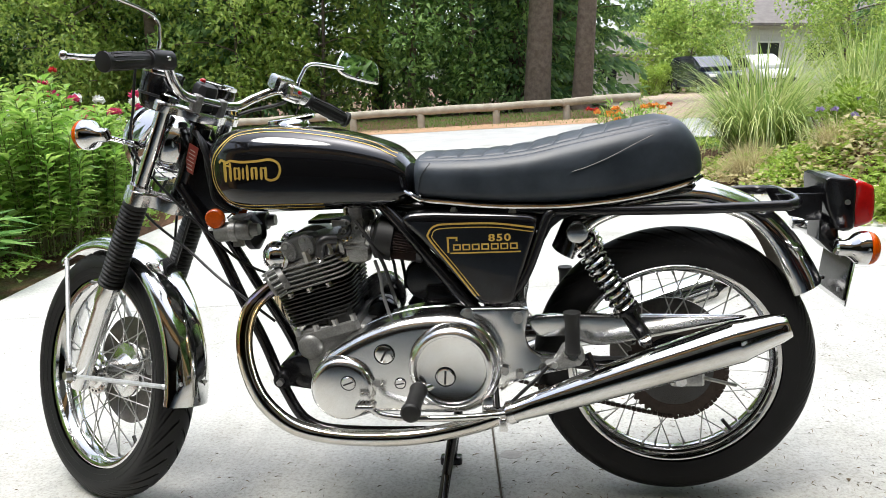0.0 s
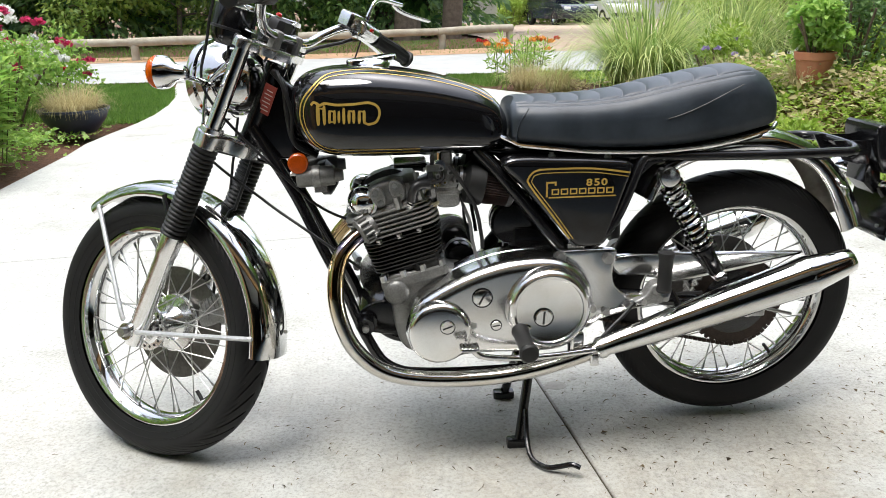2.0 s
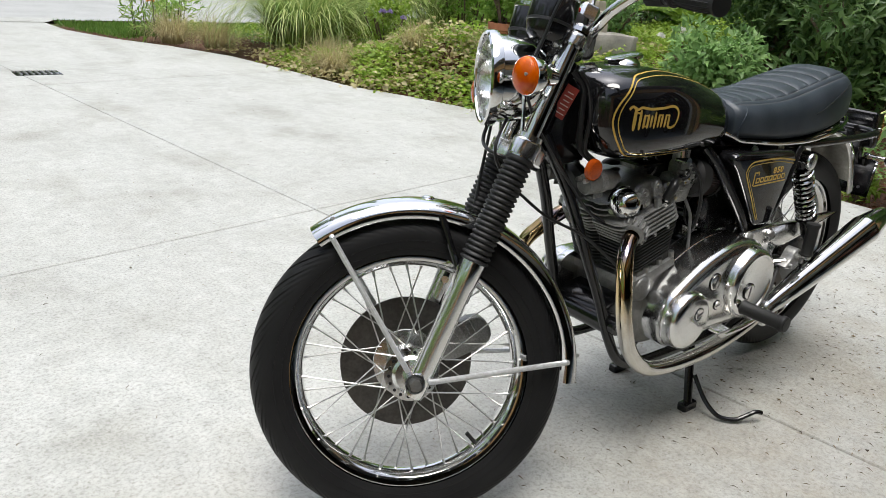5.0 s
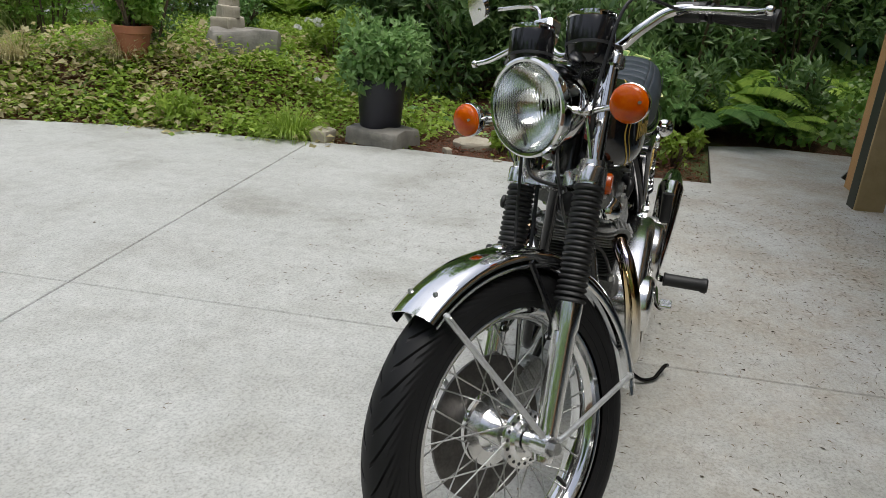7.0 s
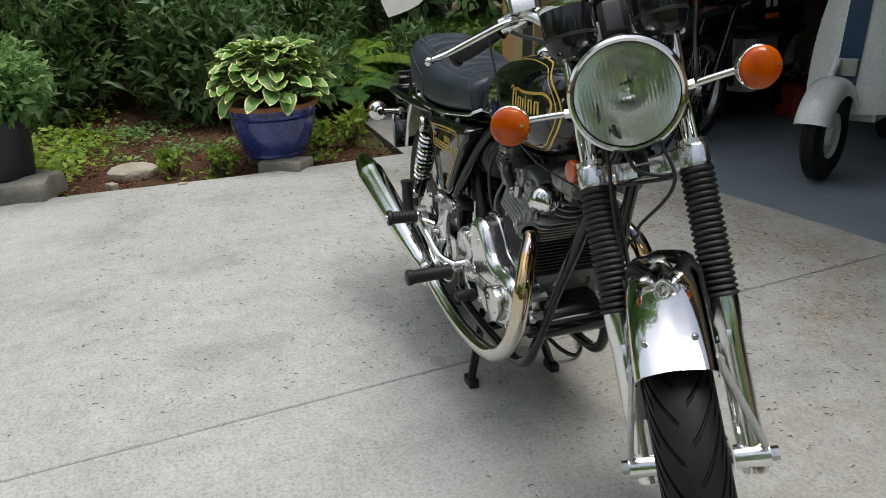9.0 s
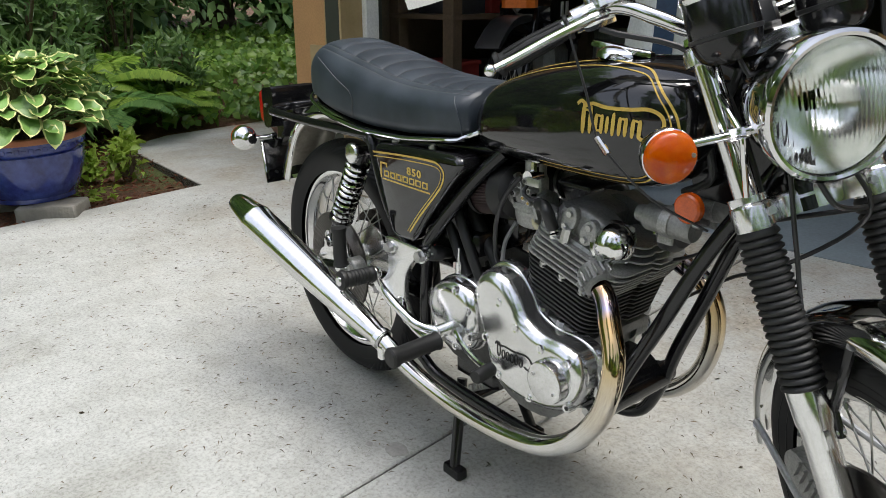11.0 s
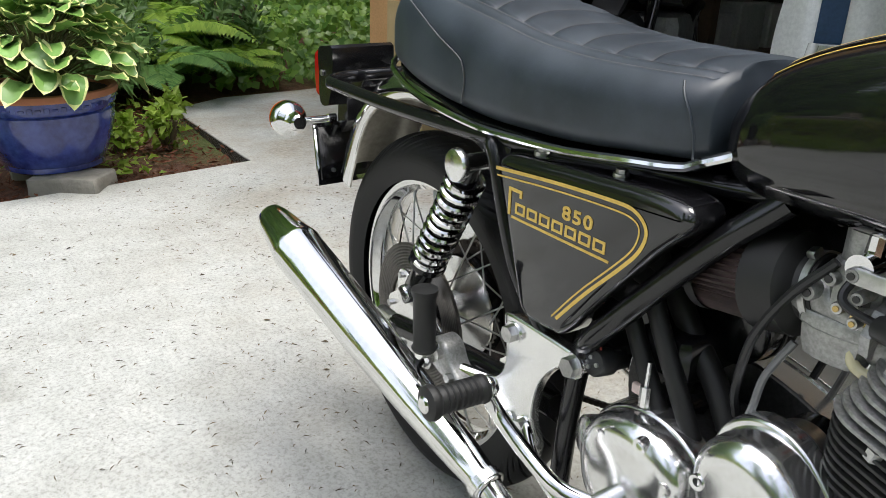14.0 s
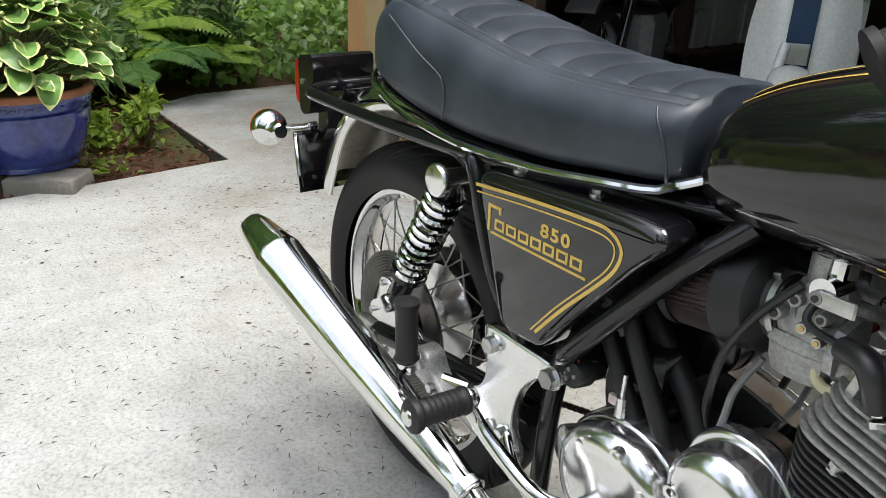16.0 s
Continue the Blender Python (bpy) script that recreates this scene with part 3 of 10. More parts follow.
# ---- leaves ----
def leaf_mesh(name, pos, way, nor, length, width, material, fold=0.25, droop=0.2):
    """Many pointed, folded leaves: a rhomb bent along its rib and tip."""
    n = len(pos)
    way = way / np.linalg.norm(way, axis=1, keepdims=True)
    sidev = np.cross(way, nor)
    sidev /= np.maximum(np.linalg.norm(sidev, axis=1, keepdims=True), 1e-6)
    up = np.cross(sidev, way)
    L, W = length[:, None], width[:, None]
    mid = pos + way * L * 0.45
    tip = pos + way * L - up * L * droop
    v = np.stack([pos, mid + sidev * W * 0.5 + up * W * fold, tip, mid - sidev * W * 0.5 + up * W * fold, mid], 1).reshape(-1, 3)
    base = np.arange(n) * 5
    f = np.stack([np.stack([base, base + 4, base + 1], 1), np.stack([base + 4, base + 2, base + 1], 1), np.stack([base, base + 3, base + 4], 1), np.stack([base + 4, base + 3, base + 2], 1)], 1).reshape(-1, 3)
    me = bpy.data.meshes.new(name)
    me.vertices.add(len(v))
    me.vertices.foreach_set("co", v.ravel())
    me.loops.add(len(f) * 3)
    me.loops.foreach_set("vertex_index", f.ravel().astype(np.int32))
    me.polygons.add(len(f))
    me.polygons.foreach_set("loop_start", np.arange(0, len(f) * 3, 3, dtype=np.int32))
    me.update(calc_edges=True)
    for one in material if isinstance(material, (list, tuple)) else [material]:
        me.materials.append(one)
    return me


def unit(v):
    return v / np.maximum(np.linalg.norm(v, axis=-1, keepdims=True), 1e-6)


def cloud(rng, lumps, n, shell=0.75):
    """Points and outward ways in a crown made of lumps (x, y, z, radius)."""
    lumps = np.array(lumps, float)
    wgt = lumps[:, 3] ** 2
    pick = rng.choice(len(lumps), n, p=wgt / wgt.sum())
    d = unit(rng.normal(size=(n, 3)))
    r = lumps[pick, 3] * (shell + (1 - shell) * rng.random(n) ** 0.5) * (0.9 + 0.2 * rng.random(n))
    inner = rng.random(n) < 0.25
    r = np.where(inner, r * rng.random(n) ** 0.4, r)
    return lumps[pick, :3] + d * r[:, None], d


def leaf_crown(name, rng, lumps, n, size, aspect, material, lift=0.3, fold=0.25, droop=0.25):
    p, d = cloud(rng, lumps, n)
    way = unit(d * 0.7 + rng.normal(size=(n, 3)) * 0.6 + np.array([0, 0, lift]))
    nor = unit(np.array([0, 0, 0.8]) + d * 0.7 + rng.normal(size=(n, 3)) * 0.55)
    L = size * (0.65 + 0.6 * rng.random(n))
    return leaf_mesh(name, p, way, nor, L, L * aspect, material, fold, droop)


def lumps_in(rng, r, n, flat=1.0, base=0.0):
    """Lumps for an uneven round crown of radius r whose foot is at base."""
    out = []
    for k in range(n):
        a, q = rng.uniform(0, 6.28), r * 0.62 * rng.random() ** 0.5
        h = base + r * flat * (0.35 + 1.25 * rng.random())
        out.append((q * math.cos(a), q * math.sin(a), h, r * rng.uniform(0.28, 0.48)))
    return out


G_RHODO = leaf_mat("rhododendron_leaf", (0.0838, 0.164, 0.0559), (0.205, 0.318, 0.112), 0.38)
G_LIME = leaf_mat("lime_leaf", (0.204, 0.324, 0.036), (0.36, 0.48, 0.084), 0.5)
G_PHLOX = leaf_mat("phlox_leaf", (0.19, 0.37, 0.06), (0.38, 0.55, 0.125), 0.45)
G_SEDUM = leaf_mat("sedum_leaf", (0.149, 0.281, 0.086), (0.281, 0.438, 0.156), 0.45)
G_FERN = leaf_mat("fern_leaf", (0.161, 0.296, 0.0403), (0.349, 0.497, 0.0806), 0.5)
G_FERN_DARK = leaf_mat("fern_dark_leaf", (0.0966, 0.225, 0.058), (0.193, 0.354, 0.0966), 0.5)
G_IVY = leaf_mat("ivy_leaf", (0.085, 0.185, 0.03), (0.21, 0.34, 0.06), 0.4)
G_WOOD = leaf_mat("woodland_leaf", (0.085, 0.19, 0.055), (0.38, 0.58, 0.16), 0.5)
G_WOOD_LIGHT = leaf_mat("maple_leaf", (0.194, 0.329, 0.0598), (0.448, 0.568, 0.135), 0.5)
G_CONIFER = leaf_mat("conifer_spray", (0.07, 0.165, 0.065), (0.28, 0.44, 0.15), 0.55)
G_GRASS = leaf_mat("ornamental_grass", (0.2, 0.32, 0.075), (0.56, 0.62, 0.25), 0.45)
G_STRAW = leaf_mat("straw_grass", (0.38, 0.32, 0.15), (0.6, 0.53, 0.3), 0.5)
G_LAWN = leaf_mat("lawn_blade", (0.1, 0.21, 0.03), (0.18, 0.31, 0.06), 0.5)
G_HOSTA = mat("hosta_leaf", (0.11, 0.24, 0.05), (0.19, 0.34, 0.08), scale=14, fine=90, rough=0.4, bump=0.3, dist=0.004, vary=0.25)
G_HOSTA_RIM = mat("hosta_edge", (0.56, 0.6, 0.2), (0.7, 0.7, 0.34), scale=20, rough=0.42, vary=0.15)
BARK = mat("tree_bark", (0.1, 0.075, 0.055), (0.19, 0.15, 0.115), scale=9, fine=60, rough=0.9, bump=0.9, dist=0.03, bump_scale=14)
STEM = mat("green_stem", (0.09, 0.13, 0.03), (0.12, 0.1, 0.04), scale=20, rough=0.6)
TWIG = mat("twig", (0.1, 0.07, 0.045), (0.16, 0.12, 0.08), scale=20, rough=0.85)
PETALS = {k: leaf_mat("petal_" + k, a, b, 0.5, 0.1) for k, a, b in (("white", (0.7, 0.7, 0.66), (0.85, 0.85, 0.82)), ("pink", (0.5, 0.03, 0.12), (0.7, 0.08, 0.2)), ("orange", (0.75, 0.25, 0.04), (0.85, 0.4, 0.1)),
                                                                     ("red", (0.4, 0.02, 0.02), (0.6, 0.05, 0.05)), ("violet", (0.3, 0.22, 0.5), (0.45, 0.36, 0.62)))}


def blooms(parent, rng, spots, r, kind):
    """Flower heads of many petals, each a part."""
    for x, y, z in spots:
        n = 22
        d = unit(rng.normal(size=(n, 3)))
        d[:, 2] = np.abs(d[:, 2]) * 0.8 + 0.1
        me = leaf_mesh("bloom", np.array([[x, y, z]]) + d * r * 0.15, d, unit(rng.normal(size=(n, 3))), np.full(n, r), np.full(n, r * 0.9), PETALS[kind], 0.3, -0.2)
        part("bloom", me, None, parent, kind + " flower")


def stems_to(g, rng, n, r0, r1, h0, h1, thick):
    for k in range(n):
        a, q = rng.uniform(0, 6.28), rng.random() ** 0.5
        g.tube([(q * r0 * math.cos(a), q * r0 * math.sin(a), h0), (q * (r0 + r1) / 2 * math.cos(a), q * (r0 + r1) / 2 * math.sin(a), (h0 + h1) / 2), (q * r1 * math.cos(a), q * r1 * math.sin(a), h1 * (0.7 + 0.3 * rng.random()))], thick, 5, 2)
    return g


def shrub(name, label, x, y, r, flat, n, size, aspect, material, seed, z=None, group="", base=0.0, lift=0.3, lumps=11):
    rng = np.random.default_rng(seed)
    ob = thing(name, label, "shrub", pose(x, y, land(x, y) if z is None else z, 0, 0, rng.uniform(0, 360)), group)
    part("branchwork", stems_to(Geo(), rng, 9, r * 0.15, r * 0.75, -0.05, r * flat * 1.4, 0.008 + r * 0.006), TWIG, ob, kind="stuff")
    part("crown", leaf_crown("crown", rng, lumps_in(rng, r, lumps, flat, base), n, size, aspect, material, lift), None, ob)
    return ob


def fern(label, x, y, fronds, length, material, seed, group="ferns", z=None):
    rng = np.random.default_rng(seed)
    ob = thing("fern", label, "fern", pose(x, y, land(x, y) if z is None else z), group)
    for k in range(fronds):
        a = 6.28 * k / fronds + rng.uniform(-0.3, 0.3)
        L, rise = length * rng.uniform(0.75, 1.1), rng.uniform(0.5, 0.95)
        pos, way, nor, ln = [], [], [], []
        n = 34
        for i in range(n):
            t = (i + 1) / n
            rr, zz = L * t * (1 - 0.12 * t), L * (rise * 1.15 * t - rise * 0.95 * t * t)
            c = np.array([rr * math.cos(a), rr * math.sin(a), zz + 0.02])
            tang = np.array([math.cos(a), math.sin(a), rise * 1.15 - 1.9 * rise * t])
            tang /= np.linalg.norm(tang)
            across = np.array([-math.sin(a), math.cos(a), 0])
            for s in (-1, 1):
                pos.append(c)
                way.append(across * s + tang * 0.35 + np.array([0, 0, -0.12]))
                nor.append(np.cross(tang, across) * -1)
                ln.append(L * 0.2 * (math.sin(math.pi * (0.08 + 0.9 * t)) ** 0.8) + 0.006)
        ln = np.array(ln)
        nor = np.array(nor)
        nor *= np.sign(nor[:, 2:3] + 1e-9)
        part("frond", leaf_mesh("frond", np.array(pos), np.array(way), nor, ln, ln * 0.34 + 0.004, material, 0.1, 0.15), None, ob)
    return ob


def blades(name, rng, n, r0, reach, height, width, material, segs=7, droop=1.0):
    """Arching grass blades as tapered strips: each leaves its root steeply and bows over."""
    a = rng.uniform(0, 6.28, n)
    q = r0 * np.sqrt(rng.random(n))
    tw = a + rng.normal(size=n) * 0.6
    lean = rng.random(n) ** 0.68
    e0 = radians(89) - lean * min(1.0, reach / height) * radians(42)
    bow = radians(165) * lean * min(1.0, reach / height + 0.15) * droop
    L = height * rng.uniform(0.6, 1.12, n) * (1 + 0.15 * lean)
    x, y, z = q * np.cos(a), q * np.sin(a), np.zeros(n)
    v = []
    for i in range(segs + 1):
        t = i / segs
        wd = width * (1 - t ** 2.2) * 0.5 + 0.0004
        sx, sy = -np.sin(tw) * wd, np.cos(tw) * wd
        v.append(np.stack([np.stack([x - sx, y - sy, z], 1), np.stack([x + sx, y + sy, z], 1)], 1))
        e = e0 - bow * ((i + 0.5) / segs) ** 1.8
        x, y, z = x + np.cos(e) * np.cos(tw) * L / segs, y + np.cos(e) * np.sin(tw) * L / segs, z + np.sin(e) * L / segs
    v = np.stack(v, 1).reshape(-1, 3)
    b = np.arange(n)[:, None] * (segs + 1) * 2
    k = np.arange(segs)[None, :] * 2
    f = np.stack([b + k, b + k + 1, b + k + 3, b + k + 2], -1).reshape(-1, 4)
    me = bpy.data.meshes.new(name)
    me.vertices.add(len(v))
    me.vertices.foreach_set("co", v.ravel())
    me.loops.add(len(f) * 4)
    me.loops.foreach_set("vertex_index", f.ravel().astype(np.int32))
    me.polygons.add(len(f))
    me.polygons.foreach_set("loop_start", np.arange(0, len(f) * 4, 4, dtype=np.int32))
    me.polygons.foreach_set("use_smooth", [True] * len(f))
    me.update(calc_edges=True)
    me.materials.append(material)
    return me


def grass_clump(label, x, y, n, r0, reach, height, width, material, seed, group="grass clumps", z=None):
    rng = np.random.default_rng(seed)
    ob = thing("grass_clump", label, "ornamental grass", pose(x, y, land(x, y) - 0.02 if z is None else z), group)
    part("foliage", blades("foliage", rng, n, r0, reach, height, width, material), None, ob, kind="stuff")
    return ob


def weeds(name, label, x0, x1, y0, y1, n, size, height, material, seed, keep=None):
    """Low plants over a stretch of bed, past counting."""
    rng = np.random.default_rng(seed)
    k = 26
    cx, cy = rng.uniform(x0, x1, n // k), rng.uniform(y0, y1, n // k)
    if keep is not None:
        ok = np.array([keep(a, b) for a, b in zip(cx, cy)])
        cx, cy = cx[ok], cy[ok]
    m = len(cx)
    hh = height * rng.random(m) ** 1.5
    px = np.repeat(cx, k) + rng.normal(size=m * k) * size * 1.7
    py = np.repeat(cy, k) + rng.normal(size=m * k) * size * 1.7
    base = np.array([land(a, b) for a, b in zip(px, py)])
    pz = base - 0.03 + np.repeat(hh, k) * rng.random(m * k) + 0.015
    p = np.stack([px, py, pz], 1)
    way = rng.normal(size=(m * k, 3)) * np.array([1, 1, 0.3]) + np.array([0, 0, 0.35])
    nor = np.array([0, 0, 1.0]) + rng.normal(size=(m * k, 3)) * 0.4
    L = size * rng.uniform(0.6, 1.4, m * k)
    me = leaf_mesh(name, p, way, unit(nor), L, L * rng.uniform(0.4, 0.8, m * k), material, 0.15, 0.2)
    ob = new(name, me)
    return tagged(ob, label, "ground cover", kind="stuff")


# ---- the motorcycle; its front points to -x, its left side to -y ----
bike = thing("motorcycle", "black and chrome vintage motorcycle with gold pinstripes on its stand", "motorcycle")

RAKE, STEER = radians(25.8), radians(33.0)
HEAD = Vector((-0.467, 0, 0.882))
AXIS = Vector((math.sin(RAKE), 0, math.cos(RAKE)))
FWD = Vector((-math.cos(RAKE), 0, math.sin(RAKE)))
TURN = Matrix.Translation(HEAD) @ Matrix.Rotation(-STEER, 4, AXIS) @ Matrix.Translation(-HEAD)


def fk(s, f, lat):
    """A point of the front end before it is turned: along the steering axis, ahead of it, to the right."""
    return HEAD + AXIS * s + FWD * f + Vector((0, lat, 0))


def front(name, geo, material, parent=None, label="", **kw):
    return part(name, geo, material, parent or bike, label, m=None if parent else TURN, **kw)


# -- wheels --
RIM_R = 0.257


def tyre_geo(radius, width, pitch, slant):
    """A tyre about the y axis; long grooves sweep from near the crown to the shoulders, left and right in turn."""
    cell = (0.0, 0.04, 0.155, 0.195, 0.35, 0.5, 0.54, 0.655, 0.695, 0.85)
    cols = [(c + u) / pitch * 2 * math.pi for c in range(pitch) for u in cell]
    rows, half = 34, width / 2
    verts = []
    for i, a0 in enumerate(cols):
        u = cell[i % 10]
        first, second = 0.03 < u < 0.16, 0.53 < u < 0.66
        for j in range(rows + 1):
            t = (j / rows - 0.5) * 2
            ang = t * 2.35
            if abs(ang) < math.pi / 2:
                y, r = math.sin(ang) * half, radius - 0.042 * (1 - math.cos(ang))
            else:
                y, r = math.copysign(half * (1 - 0.26 * (abs(ang) - math.pi / 2) ** 1.5), t), radius - 0.042 - 0.053 * (abs(ang) - math.pi / 2)
            across = min(1.0, abs(ang) / 1.45)
            if abs(ang) < 1.3:
                long_, short = (first, second) if t > 0 else (second, first)
                if long_ and 0.1 < across or short and 0.62 < across:
                    r -= 0.0055
            a = a0 + slant * across ** 1.4 / pitch * 2 * math.pi
            verts.append((r * math.cos(a), y, r * math.sin(a)))
    w, n = rows + 1, len(cols)
    faces = [(i * w + j, i * w + j + 1, ((i + 1) % n) * w + j + 1, ((i + 1) % n) * w + j) for i in range(n) for j in range(rows)]
    g = Geo().add(verts, faces)
    return g


YAXIS = Matrix.Rotation(radians(-90), 4, 'X')    # z of a lathe -> y
RIM_PROFILE = [(0.240, -0.026), (0.2425, -0.034), (0.251, -0.037), (RIM_R, -0.0365), (RIM_R + 0.001, -0.033), (0.252, -0.031),
               (0.247, -0.024), (0.240, -0.012), (0.238, 0), (0.240, 0.012), (0.247, 0.024), (0.252, 0.031), (RIM_R + 0.001, 0.033), (RIM_R, 0.0365), (0.251, 0.037), (0.2425, 0.034),
               (0.240, 0.026), (0.232, 0.018), (0.2285, 0.01), (0.2275, 0), (0.2285, -0.01), (0.232, -0.018), (0.240, -0.026)]


def build_wheel(name, centre, turn, radius, width, hub_l, hub_r, off_l, off_r, label, pitch, slant):
    """Rim as the part, with its tyre, hub, spokes, nipples and valve as sub-parts."""
    m = (turn or Matrix()) @ Matrix.Translation(centre)
    rim = part(name, Geo().lathe(RIM_PROFILE, YAXIS, 96), CHROME, bike, label, m=m)
    part("tyre", tyre_geo(radius, width, pitch, slant), TYRE, rim, "black rubber tyre with slanted tread grooves", angle=32)
    for s in (-1, 1):
        for rr, f in ((0.287, 0.968), (0.27, 0.893)):
            yy = s * width / 2 * f
            part("tyre_ridge", Geo().lathe([(rr - 0.0018, yy - s * 0.002), (rr - 0.0008, yy + s * 0.0012), (rr + 0.0008, yy + s * 0.0012), (rr + 0.0018, yy - s * 0.002)], YAXIS, 96), TYRE, rim)
    hub = Geo().lathe([(0.012, -off_l - 0.012), (hub_l * 0.6, -off_l - 0.01), (hub_l * 0.72, -off_l - 0.004), (hub_l, -off_l - 0.003), (hub_l, -off_l + 0.004), (hub_l * 0.62, -off_l + 0.007), (0.034, -0.02), (0.034, 0.02),
                       (hub_r * 0.62, off_r - 0.007), (hub_r, off_r - 0.004), (hub_r, off_r + 0.003), (hub_r * 0.7, off_r + 0.006), (0.012, off_r + 0.012)], YAXIS, 48)
    part("hub", hub, POLISHED, rim, "polished aluminium hub")
    for i in range(40):
        left = i % 2 == 0
        a0 = 2 * math.pi * i / 40
        lead = 1 if (i // 2) % 2 == 0 else -1
        a1 = a0 + lead * (0.62 if left else 0.5)
        hr, y0 = (hub_l - 0.006, -off_l) if left else (hub_r - 0.006, off_r)
        y1 = -0.009 if left else 0.009
        p = Vector((math.cos(a1) * hr, y0 + 0.003 * lead, math.sin(a1) * hr))
        q = Vector((math.cos(a0) * 0.231, y1, math.sin(a0) * 0.231))
        d = (q - p).normalized()
        g = Geo().tube([p, q], 0.0017, 6, 0).tube([q - d * 0.012, q], 0.0033, 6, 0)
        part("spoke", g, STEEL, rim)
    valve = Geo().tube([(0.228 * math.cos(-0.9), -0.004, 0.228 * math.sin(-0.9)), (0.2 * math.cos(-0.9), -0.004, 0.2 * math.sin(-0.9))], 0.0048, 8, 0)
    part("valve_stem", valve, RUBBER, rim)
    return rim


REAR_AXLE = Vector((0.7115, 0, 0.3505))
AXLE_S, AXLE_F = -0.636, 0.044
FRONT_AXLE = fk(AXLE_S, AXLE_F, 0)
build_wheel("rear_wheel", REAR_AXLE, None, 0.335, 0.108, 0.098, 0.07, 0.035, 0.05, "chromed spoked rear wheel", 40, -2.2)
front_wheel = build_wheel("front_wheel", FRONT_AXLE, TURN, 0.339, 0.1, 0.058, 0.075, 0.045, 0.04, "chromed spoked front wheel turned to the right", 38, -2.4)

# front brake: disc and flange holes
g = Geo().lathe([(0.148, 0.052), (0.148, 0.058), (0.075, 0.058), (0.075, 0.052), (0.148, 0.052)], YAXIS, 72)
part("brake_disc", g, DISC, front_wheel, "dark steel brake disc")
g = Geo()
for k in range(18):
    a = 2 * math.pi * k / 18
    g.lathe([(0.0001, 0), (0.0036, 0), (0.0036, 0.0012)], Matrix.Translation((math.cos(a) * 0.0485, -0.0492, math.sin(a) * 0.0485)) @ YAXIS, 10)
part("flange_hole", g, DIAL, front_wheel, "dark round holes in the hub flange")

# rear drum, sprocket and chain on the left; slotted cover on the right
g = Geo().lathe([(0.012, -0.075), (0.05, -0.073), (0.088, -0.066), (0.093, -0.058), (0.1, -0.056), (0.1, -0.036)], Matrix.Translation(REAR_AXLE) @ YAXIS, 48)
part("brake_drum", g, BLACK_FRAME, bike, "black rear brake drum")
g = Geo().lathe([(0.142, 0.062), (0.142, 0.068)] + [(0.141 - 0.0028 * k, 0.068 + 0.0013 * (k % 2)) for k in range(18)] + [(0.09, 0.068), (0.09, 0.062), (0.142, 0.062)], Matrix.Translation(REAR_AXLE) @ YAXIS, 72)
rdisc = part("rear_brake_disc", g, DISC, bike, "dark ringed rear brake disc")
lobes = [((0.084 + 0.012 * math.cos(6 * t)) * math.cos(t), (0.084 + 0.012 * math.cos(6 * t)) * math.sin(t)) for t in (2 * math.pi * k / 72 for k in range(72))]
part("disc_carrier", Geo().prism(lobes, 0.007, Matrix.Translation((REAR_AXLE.x, 0.066, REAR_AXLE.z)) @ RIGHT, 0.002), POLISHED, rdisc, "scalloped bright disc carrier")
for k in range(6):
    t = 2 * math.pi * k / 6
    part("disc_bolt", Geo().tube([(REAR_AXLE.x + 0.084 * math.cos(t), 0.073, REAR_AXLE.z + 0.084 * math.sin(t)), (REAR_AXLE.x + 0.084 * math.cos(t), 0.079, REAR_AXLE.z + 0.084 * math.sin(t))], 0.006, 6, 0), STEEL, rdisc)
g = Geo()
teeth = 42
ring = []
for i in range(teeth * 4):
    a = 2 * math.pi * i / (teeth * 4)
    ring.append((a, 0.117 + (0.004 if i % 4 in (1, 2) else -0.003)))
g.rings([[(REAR_AXLE.x + r * math.cos(a), y, REAR_AXLE.z + r * math.sin(a)) for a, r in ring] for y in (-0.066, -0.059)], caps=True)
part("rear_sprocket", g, RUST, bike, "dull steel rear sprocket")


def chain_path():
    c, r = Vector((REAR_AXLE.x, -0.0625, REAR_AXLE.z)), 0.119
    f, rf = Vector((0.19, -0.0625, 0.40)), 0.04
    pts = [f + Vector((0.02, 0, rf)), c + Vector((-0.03, 0, r))]
    for k in range(13):
        a = radians(90 - 190 * k / 12)
        pts.append(c + Vector((r * math.cos(a), 0, r * math.sin(a))))
    pts += [(0.52, -0.0625, 0.275), f + Vector((0.03, 0, -rf))]
    return curve_points(pts, 5)


g = Geo()
cp = chain_path()
run, length = 0.0, 0.0127
for a, b in zip(cp, cp[1:]):
    seglen = (b - a).length
    while run < seglen:
        p = a + (b - a) * (run / seglen)
        d = (b - a).normalized()
        mm = Matrix.Translation(p) @ d.to_track_quat('X', 'Z').to_matrix().to_4x4()
        k = int(round((p.x + p.z * 3) * 100)) % 2
        g.box((0, 0, 0), (0.0118, 0.009 + 0.003 * k, 0.0085), mm, 0.002)
        run += length
    run -= seglen
part("chain", g, RUST, bike, "rust-brown drive chain", smooth=False)

